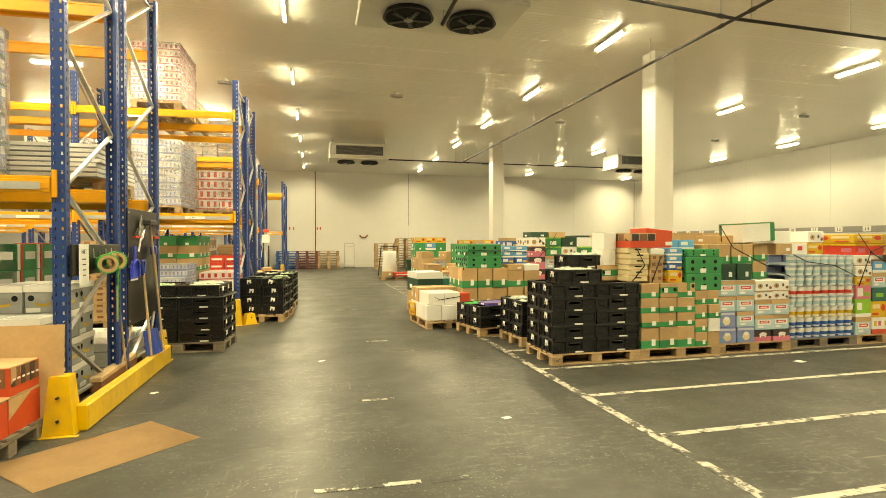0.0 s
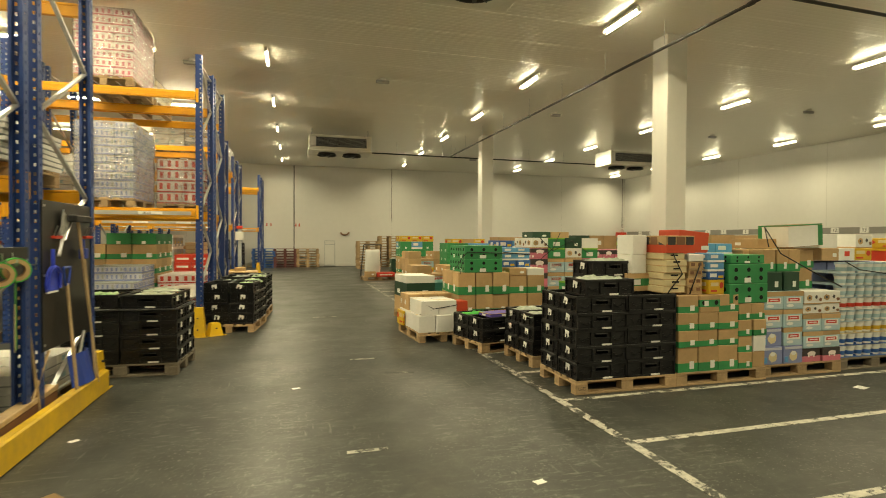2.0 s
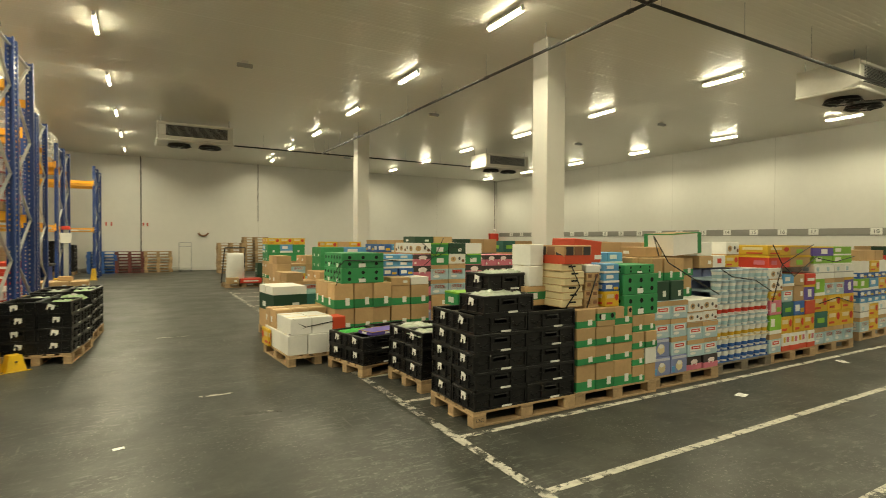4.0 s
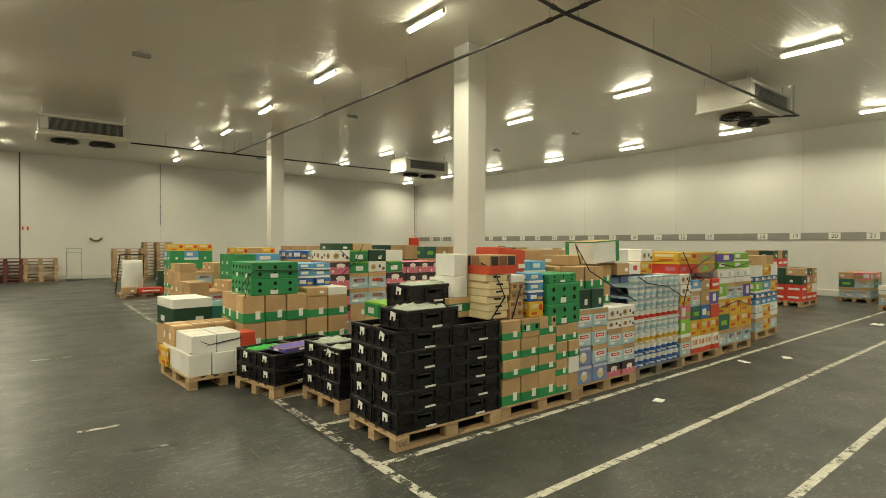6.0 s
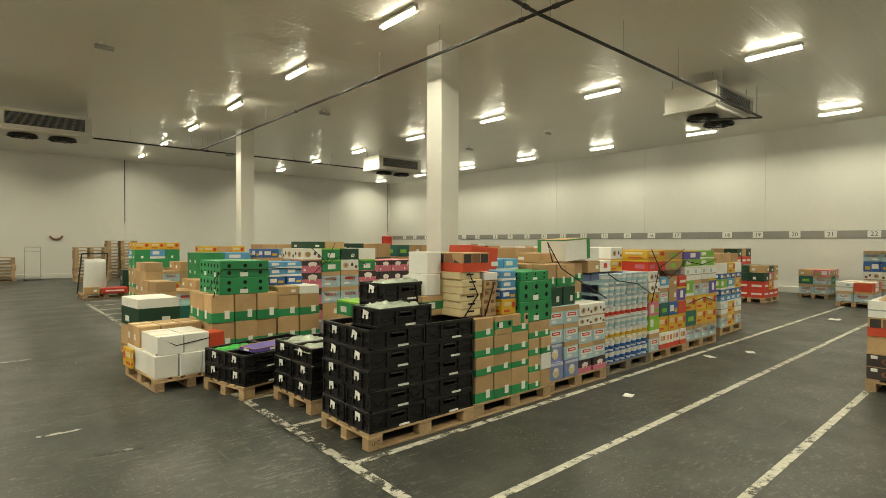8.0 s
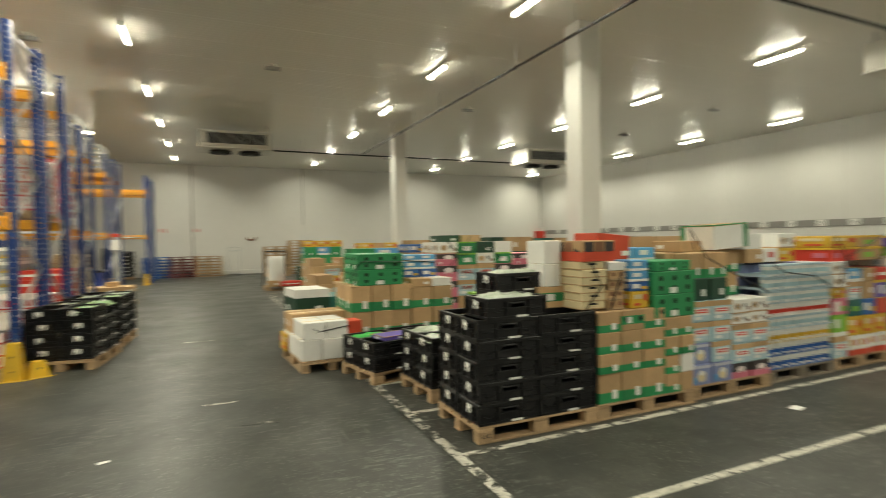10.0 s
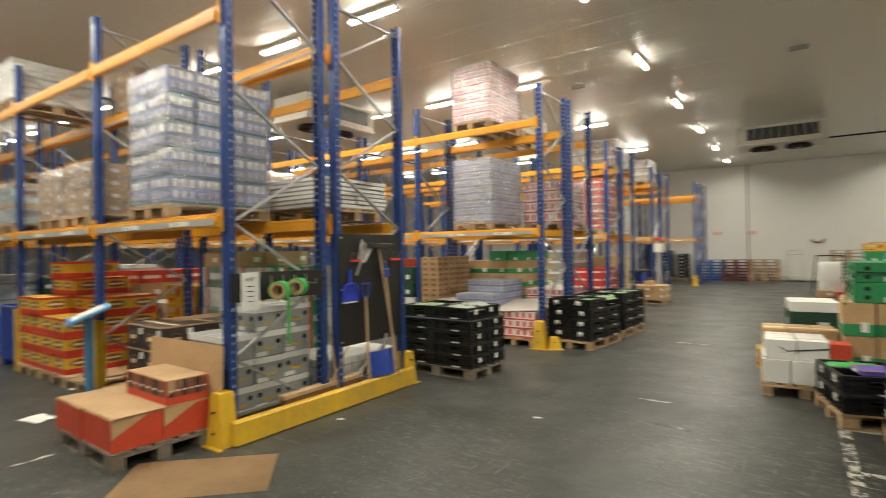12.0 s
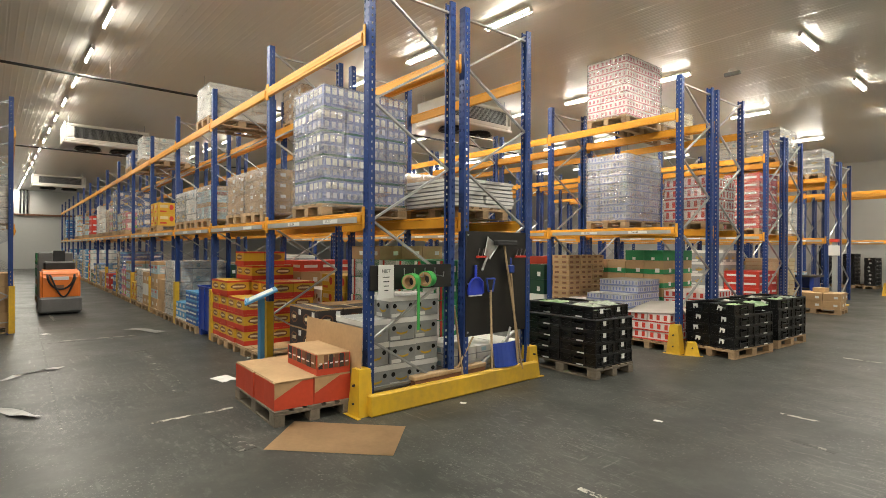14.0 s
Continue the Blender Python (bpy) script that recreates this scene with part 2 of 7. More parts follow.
# ---- the hall ----
CEIL, FARY, RIGHTX, LEFTX, BACKY = 5.72, 32.5, 22.0, -46.0, -9.0
floor = solid("floor", boxes(((LEFTX - 0.3, BACKY - 0.3, -0.2), (RIGHTX + 0.3, FARY + 0.3, 0))), M_FLOOR, "worn grey polished concrete warehouse floor", "floor", "structure")
ceiling = solid("ceiling", boxes(((LEFTX - 0.3, BACKY - 0.3, CEIL), (RIGHTX + 0.3, FARY + 0.3, CEIL + 0.15))), M_CEIL, "glossy ribbed cold-store ceiling panels", "ceiling", "structure")
for nm, lo, hi in (("wall_north", (LEFTX, FARY, 0), (RIGHTX, FARY + 0.25, CEIL - 0.002)), ("wall_south", (LEFTX, BACKY - 0.25, 0), (RIGHTX, BACKY, CEIL - 0.002)),
                   ("wall_east", (RIGHTX, BACKY - 0.25, 0), (RIGHTX + 0.25, FARY + 0.25, CEIL - 0.002)), ("wall_west", (LEFTX - 0.25, BACKY - 0.25, 0), (LEFTX, FARY + 0.25, CEIL - 0.002))):
    solid(nm, boxes((lo, hi)), M_WALL, "white insulated cold-store wall panels", "wall", "structure")
for cx, cy in ((7.58, 10.35), (7.60, 21.2)):
    solid("column", boxes(((cx, cy, 0), (cx + 0.48, cy + 0.46, CEIL - 0.002)), bevel=0.012), M_COLUMN, "white painted square column", "column", "structure")


# lamps
M_LIP = material("cutoff_lip_grey", (0.5, 0.5, 0.48), 0.6, scale=4, vary=0.05)


def tube_lamp(length, watts):
    t = thing("ceiling_lamp", "white strip light with a bare fluorescent tube under the ceiling", "lamp", "strip lights of the hall")
    h = length / 2
    part("housing", boxes(((-0.035, -h, 0.03), (0.035, h, 0.08)), bevel=0.006), M_WHITE, t)
    bm = bmesh.new()
    add_rod(bm, (0, -h + 0.02, 0.008), (0, h - 0.02, 0.008), 0.022, 8)
    part("tube", bm, M_TUBE, t, "glowing white tube")
    beam = bpy.data.lights.new("tube_beam", "AREA")
    beam.shape, beam.size, beam.size_y, beam.energy, beam.color, beam.spread = "RECTANGLE", 0.026, length - 0.08, watts, (1.0, 0.94, 0.77), radians(172)
    b = new("tube_beam", beam)
    b.parent = t
    b.location = (0, 0, -0.024)
    # added lips, no real lamp part: they cut the beam off sideways
    for q in (-1, 1) if watts > AISLE_BEAM else ():
        part("reflector_lip", boxes(((q * 0.031 - 0.001, -h, -0.037), (q * 0.031 + 0.001, h, -0.022))), M_LIP, t, "added narrow lip that cuts off the tube's sideways light")
    for e in (-h, h):
        part("end_cap", boxes(((-0.028, e - 0.02, -0.022), (0.028, e + 0.02, 0.035)), bevel=0.004), M_WHITE, t)
    return t


LAMP_Z = 5.60
LAMPS = {}


def put_lamp(x, y, rz=0, watts=BEAM_POWER):
    m = pose(x, y, LAMP_Z, 0, 0, rz)
    if watts in LAMPS:
        copy_thing(LAMPS[watts], m)
        return
    LAMPS[watts] = tube_lamp(1.05, watts)
    LAMPS[watts].matrix_basis = m


# the two southernmost lamps of each row are unseen, added for more light
for k in range(-5, 5):
    put_lamp(-0.19, 13.88 + 3.95 * k)
    put_lamp(6.2, 13.86 + 3.95 * k)
    put_lamp(12.95, 14.1 + 3.95 * k)
    put_lamp(19.95, 14.6 + 4.0 * k)
for y, x0, n in ((3.65, -3.1, 19), (8.85, -3.3, 12), (14.0, -3.0, 10), (19.0, -3.0, 8), (24.3, -3.0, 6)):
    for k in range(n):
        put_lamp(x0 - 2.35 * k, y, 90, BEAM_POWER if k < 2 else AISLE_BEAM)

# ---- racks ----
RACK_TURN, BAY, POST_H = -1.2, 2.62, 4.47
LOW, HIGH = 2.03, 3.88
DEPTH = 1.07


def post_mesh():
    """A rack post: a folded channel with two rows of holes in front and one in each flank."""
    bm = bmesh.new()
    w, d, h, pitch = 0.1, 0.075, POST_H, 0.075

    def sheet(at, width, cols):
        """A strip with a column of holes at each of cols (start, end)."""
        edges = [0.0]
        for a, b in cols:
            edges += [a, b]
        edges.append(width)
        n = int(h / pitch)
        for i in range(len(edges) - 1):
            a, b = edges[i], edges[i + 1]
            if i % 2 == 0:
                bm.faces.new([bm.verts.new(at(u, z)) for u, z in ((a, 0), (b, 0), (b, h), (a, h))])
            else:
                z0 = 0.0
                for k in range(n):
                    z1 = k * pitch + 0.025
                    bm.faces.new([bm.verts.new(at(u, z)) for u, z in ((a, z0), (b, z0), (b, z1), (a, z1))])
                    z0 = z1 + 0.028
                bm.faces.new([bm.verts.new(at(u, z)) for u, z in ((a, z0), (b, z0), (b, h), (a, h))])

    sheet(lambda u, z: (u - w / 2, -d / 2, z), w, ((0.016, 0.03), (0.07, 0.084)))
    sheet(lambda u, z: (-w / 2, u - d / 2, z), d, ((0.03, 0.045),))
    sheet(lambda u, z: (w / 2, u - d / 2, z), d, ((0.03, 0.045),))
    add_box(bm, (-w / 2, d / 2 - 0.004, 0), (-w / 2 + 0.025, d / 2, h))
    add_box(bm, (w / 2 - 0.025, d / 2 - 0.004, 0), (w / 2, d / 2, h))
    add_box(bm, (-0.075, -0.06, 0), (0.075, 0.06, 0.008))
    return mesh_of("post", bm, M_BLUE)


POST = post_mesh()


def beam_mesh(length):
    """An open-stepped box beam with a claw at each end."""
    h = length / 2 - 0.05
    e = length / 2 - 0.022
    bm = boxes(((-e - 0.02, -0.014, -0.17), (-e + 0.02, 0.002, 0.05)), ((e - 0.02, -0.014, -0.17), (e + 0.02, 0.002, 0.05)), ((-h, -0.025, -0.13), (h, 0.025, -0.028)), ((-h, -0.011, -0.026), (h, 0.025, 0)), ((-h, -0.029, -0.10), (h, -0.0255, -0.062)), bevel=0.004)
    return mesh_of("beam", bm, M_ORANGE)


BEAM = beam_mesh(BAY)
M_STRIP = material("label_rail", (0.42, 0.42, 0.40), 0.45, scale=3, vary=0.1)
STRIP = mesh_of("label_strip", boxes(((-1.2, -0.002, -0.03), (1.2, 0.002, 0.03))), M_STRIP)
PLATE = mesh_of("shelf_label", boxes(((-0.17, -0.0045, -0.022), (0.17, -0.0022, 0.022))), M_LABEL)
SHELF_WORDS = {("a", 0): ("20-338", "20-337"), ("b", 0): ("20-244", "20-243")}


def add_box_between(bm, a, b, r):
    """A square bar between two points."""
    a, b = Vector(a), Vector(b)
    d = b - a
    m = Matrix.Translation((a + b) / 2) @ d.to_track_quat("Z", "Y").to_matrix().to_4x4() @ Matrix.Diagonal((2 * r, 2 * r * 0.6, d.length, 1))
    bmesh.ops.create_cube(bm, size=1.0, matrix=m)


DIAG = []
for a, b in ((0.03, DEPTH - 0.03), (DEPTH - 0.03, 0.03)):
    bm = bmesh.new()
    add_box_between(bm, (0, a, 0), (0, b, 0.615), 0.018)
    DIAG.append(mesh_of("diagonal_brace", bm, M_GALV))
bm = bmesh.new()
add_box_between(bm, (0, 0.03, 0), (0, DEPTH - 0.03, 0), 0.018)
CROSS = mesh_of("cross_brace", bm, M_GALV)


def single_rack(row_m, y_off, bays, flip, row=""):
    """One run of pallet racking, frames every bay, beams on two levels; flip: its aisle is on the far side."""
    r = thing("pallet_rack", "blue and orange steel pallet racking loaded with pallets", "rack", "pallet racks", row_m @ pose(0, y_off, 0))
    face = 1 if flip else 0
    for k in range(bays + 1):
        x = -BAY * k
        for side in (0, 1):
            p = part("post", POST, None, r)
            p.matrix_basis = pose(x, DEPTH * side, 0, 0, 0, 180 * side)
        for i in range(7):
            part("diagonal_brace", DIAG[(i + face + 1) % 2], None, r).matrix_basis = pose(x, 0, 0.1 + 0.615 * i)
        for z in (0.22, POST_H - 0.12):
            part("cross_brace", CROSS, None, r).matrix_basis = pose(x, 0, z)
    for k in range(bays):
        for level in (LOW, HIGH):
            for side in (0, 1):
                o = part("beam", BEAM, None, r)
                o.matrix_basis = pose(-BAY * (k + 0.5), -0.045 + (DEPTH + 0.09) * side, level, 0, 0, 180 * side)
                if level == LOW and side == face:
                    s = part("label_strip", STRIP, None, o, "pale strip of shelf labels")
                    s.matrix_basis = pose(0, -0.032, -0.08)
                    for i, u in enumerate((-0.35, 0.62)):
                        part("shelf_label", PLATE, None, s).matrix_basis = pose(u, 0, 0)
                        if not flip and (row, k) in SHELF_WORDS:
                            cu = bpy.data.curves.new("shelf_words", "FONT")
                            cu.body, cu.size, cu.align_x, cu.align_y = SHELF_WORDS[(row, k)][i], 0.045, "CENTER", "CENTER"
                            cu.materials.append(M_DARK)
                            d = new("shelf_words", cu)
                            d.parent, d.matrix_basis = o, pose(u - 0.05, -0.0375, -0.08, 90)
    return r


ROWS = [("a", -1.66, 5.02, 15), ("b", -1.07, 10.53, 6), ("c", -1.6, 16.0, 5), ("d", -1.7, 21.5, 4), ("e", -1.15, 27.0, 3)]
ROW_M = {}
for key, rx, ry, bays in ROWS:
    ROW_M[key] = pose(rx, ry, 0, 0, 0, RACK_TURN)
    single_rack(ROW_M[key], 0, bays, False, key)
    single_rack(ROW_M[key], 1.29, bays, True)
ROW_M["z"] = pose(-10.0, 2.4 - 1.07, 0, 0, 0, RACK_TURN)
single_rack(ROW_M["z"], 0, 9, True)

# ---- goods: colours ----


def paint(name, color, rough=0.5, **kw):
    return material(name, color, rough, scale=3, vary=0.08, tint=0.1, **kw)


M_PINK = paint("pink_print", (0.62, 0.17, 0.24))
M_DKBROWN = paint("dark_print", (0.045, 0.035, 0.035))
M_LTBLUE = paint("light_blue_print", (0.40, 0.57, 0.62))
M_BLUEP = paint("blue_print", (0.03, 0.12, 0.38))
M_SKY = paint("sky_blue_print", (0.10, 0.33, 0.60))
M_RED = paint("red_print", (0.60, 0.045, 0.025))
M_ORANGER = paint("orange_red_print", (0.60, 0.07, 0.028))
M_YELLOWP = paint("yellow_print", (0.68, 0.42, 0.035))
M_LIME = paint("lime_print", (0.22, 0.48, 0.05))
M_TEAL = paint("teal_print", (0.02, 0.13, 0.11))
M_DKGREEN = paint("dark_green_print", (0.012, 0.055, 0.03))
M_PURPLE = paint("purple_print", (0.12, 0.08, 0.38))
M_CREAM = paint("cream_print", (0.72, 0.60, 0.36))
M_GREYBOX = paint("grey_print", (0.36, 0.37, 0.36))
M_VIOLET = paint("blue_violet_print", (0.23, 0.27, 0.49))
M_BROWNP = paint("brown_print", (0.22, 0.10, 0.05))
M_BLUEPL = material("blue_plastic", (0.02, 0.06, 0.36), 0.35, scale=4, vary=0.1)
M_LILAC = paint("lilac_white_print", (0.52, 0.53, 0.62))
M_ROSEW = paint("rose_white_print", (0.84, 0.74, 0.72))
M_PALEBLUE = paint("pale_blue_print", (0.42, 0.55, 0.62))
M_INK = paint("ink", (0.06, 0.06, 0.06))
M_STRAP = material("strap_black", (0.012, 0.012, 0.013), 0.5)
# near-black stands in for the shade inside air holes, hand slots and fan openings
M_HOLE = material("hole_shade", (0.006, 0.006, 0.006), 0.9)
M_BLADE = material("tool_wood", (0.52, 0.36, 0.20), 0.6, scale=5, vary=0.2)
M_TAPE = material("green_tape", (0.05, 0.42, 0.08), 0.35, scale=8, vary=0.05)
M_ALU = material("brushed_metal", (0.6, 0.6, 0.6), 0.3, 1.0, scale=6, vary=0.1)


def film_material():
    """Stretch film: clear, wrinkled, glossy, glossier at a slant."""
    m = bpy.data.materials.new("stretch_film")
    m.use_nodes = True
    nt = m.node_tree
    N, L = nt.nodes, nt.links
    out = N["Material Output"]
    N.remove(N["Principled BSDF"])
    tr, gl, mx, df, mx2 = N.new("ShaderNodeBsdfTransparent"), N.new("ShaderNodeBsdfGlossy"), N.new("ShaderNodeMixShader"), N.new("ShaderNodeBsdfDiffuse"), N.new("ShaderNodeMixShader")
    df.inputs[0].default_value = (0.85, 0.85, 0.85, 1)
    gl.inputs["Roughness"].default_value = 0.15
    co, bp, fr, add = N.new("ShaderNodeTexCoord"), N.new("ShaderNodeBump"), N.new("ShaderNodeLayerWeight"), N.new("ShaderNodeMath")

    def wrinkle(stretch, scale, detail):
        mp, no = N.new("ShaderNodeMapping"), N.new("ShaderNodeTexNoise")
        mp.inputs["Scale"].default_value = stretch
        no.inputs["Scale"].default_value, no.inputs["Detail"].default_value = scale, detail
        L.new(co.outputs["Object"], mp.inputs[0])
        L.new(mp.outputs[0], no.inputs["Vector"])
        return no.outputs[0]

    def ramp(v, lo, hi, a, c):
        r = N.new("ShaderNodeMapRange")
        r.inputs[1].default_value, r.inputs[2].default_value, r.inputs[3].default_value, r.inputs[4].default_value = lo, hi, a, c
        L.new(v, r.inputs[0])
        return r.outputs[0]

    height = N.new("ShaderNodeMath")
    height.operation, height.inputs[1].default_value = "MULTIPLY_ADD", 0.18
    L.new(wrinkle((7, 7, 18), 1.4, 4), height.inputs[0])
    L.new(wrinkle((2.2, 2.2, 7), 1.2, 3), height.inputs[2])
    bp.inputs["Strength"].default_value, bp.inputs["Distance"].default_value = 1.0, 0.10
    L.new(height.outputs[0], bp.inputs["Height"])
    L.new(bp.outputs[0], gl.inputs["Normal"])
    fr.inputs["Blend"].default_value = 0.35
    L.new(ramp(fr.outputs["Facing"], 0.3, 0.95, 0.0, 0.25), add.inputs[0])
    L.new(ramp(wrinkle((3, 3, 11), 0.9, 3), 0.42, 0.62, 0.10, 0.46), add.inputs[1])
    L.new(add.outputs[0], mx.inputs[0])
    L.new(tr.outputs[0], mx.inputs[1])
    L.new(gl.outputs[0], mx.inputs[2])
    L.new(ramp(wrinkle((5, 5, 16), 1.1, 4), 0.45, 0.68, 0.05, 0.20), mx2.inputs[0])
    L.new(mx.outputs[0], mx2.inputs[1])
    L.new(df.outputs[0], mx2.inputs[2])
    L.new(mx2.outputs[0], out.inputs[0])
    return m


M_FILM = film_material()

# ---- goods: pallets, cartons, crates ----
rng = random.Random(7)


def build_pallet(mat, label):
    p = thing("pallet", label, "pallet", "pallets")
    board = mesh_of("top_board", boxes(((-0.6, -0.07, 0), (0.6, 0.07, 0.022)), bevel=0.003), mat)
    thin = mesh_of("top_board", boxes(((-0.6, -0.045, 0), (0.6, 0.045, 0.022)), bevel=0.003), mat)
    cross = mesh_of("stringer_board", boxes(((-0.07, -0.4, 0), (0.07, 0.4, 0.022)), bevel=0.003), mat)
    block = mesh_of("block", boxes(((-0.07, -0.05, 0), (0.07, 0.05, 0.078)), bevel=0.004), mat)
    low = mesh_of("bottom_board", boxes(((-0.6, -0.05, 0), (0.6, 0.05, 0.022)), bevel=0.003), mat)
    for y, me in ((-0.33, board), (-0.165, thin), (0, board), (0.165, thin), (0.33, board)):
        part("top_board", me, None, p).matrix_basis = pose(0, y, 0.122)
    for x in (-0.53, 0, 0.53):
        part("stringer_board", cross, None, p).matrix_basis = pose(x, 0, 0.1)
        for y in (-0.35, 0, 0.35):
            part("block", block, None, p).matrix_basis = pose(x, y, 0.022)
    for y in (-0.35, 0, 0.35):
        part("bottom_board", low, None, p).matrix_basis = pose(0, y, 0)
    return p


PALLETS = {}


def pallet(m, kind="wood"):
    mats = {"wood": (M_WOOD, "pale wooden euro pallet with nailed boards"), "old": (M_WOODGREY, "weathered grey wooden euro pallet"),
            "blue": (M_BLUEP, "blue painted wooden pallet"), "red": (paint_once("red_brown_wood", (0.14, 0.035, 0.03)), "red-brown painted wooden pallet")}
    if kind not in PALLETS:
        PALLETS[kind] = build_pallet(*mats[kind])
        PALLETS[kind].matrix_basis = m
        return PALLETS[kind]
    return copy_thing(PALLETS[kind], m)


PAINTS = {}


def paint_once(name, color):
    if name not in PAINTS:
        PAINTS[name] = paint(name, color)
    return PAINTS[name]


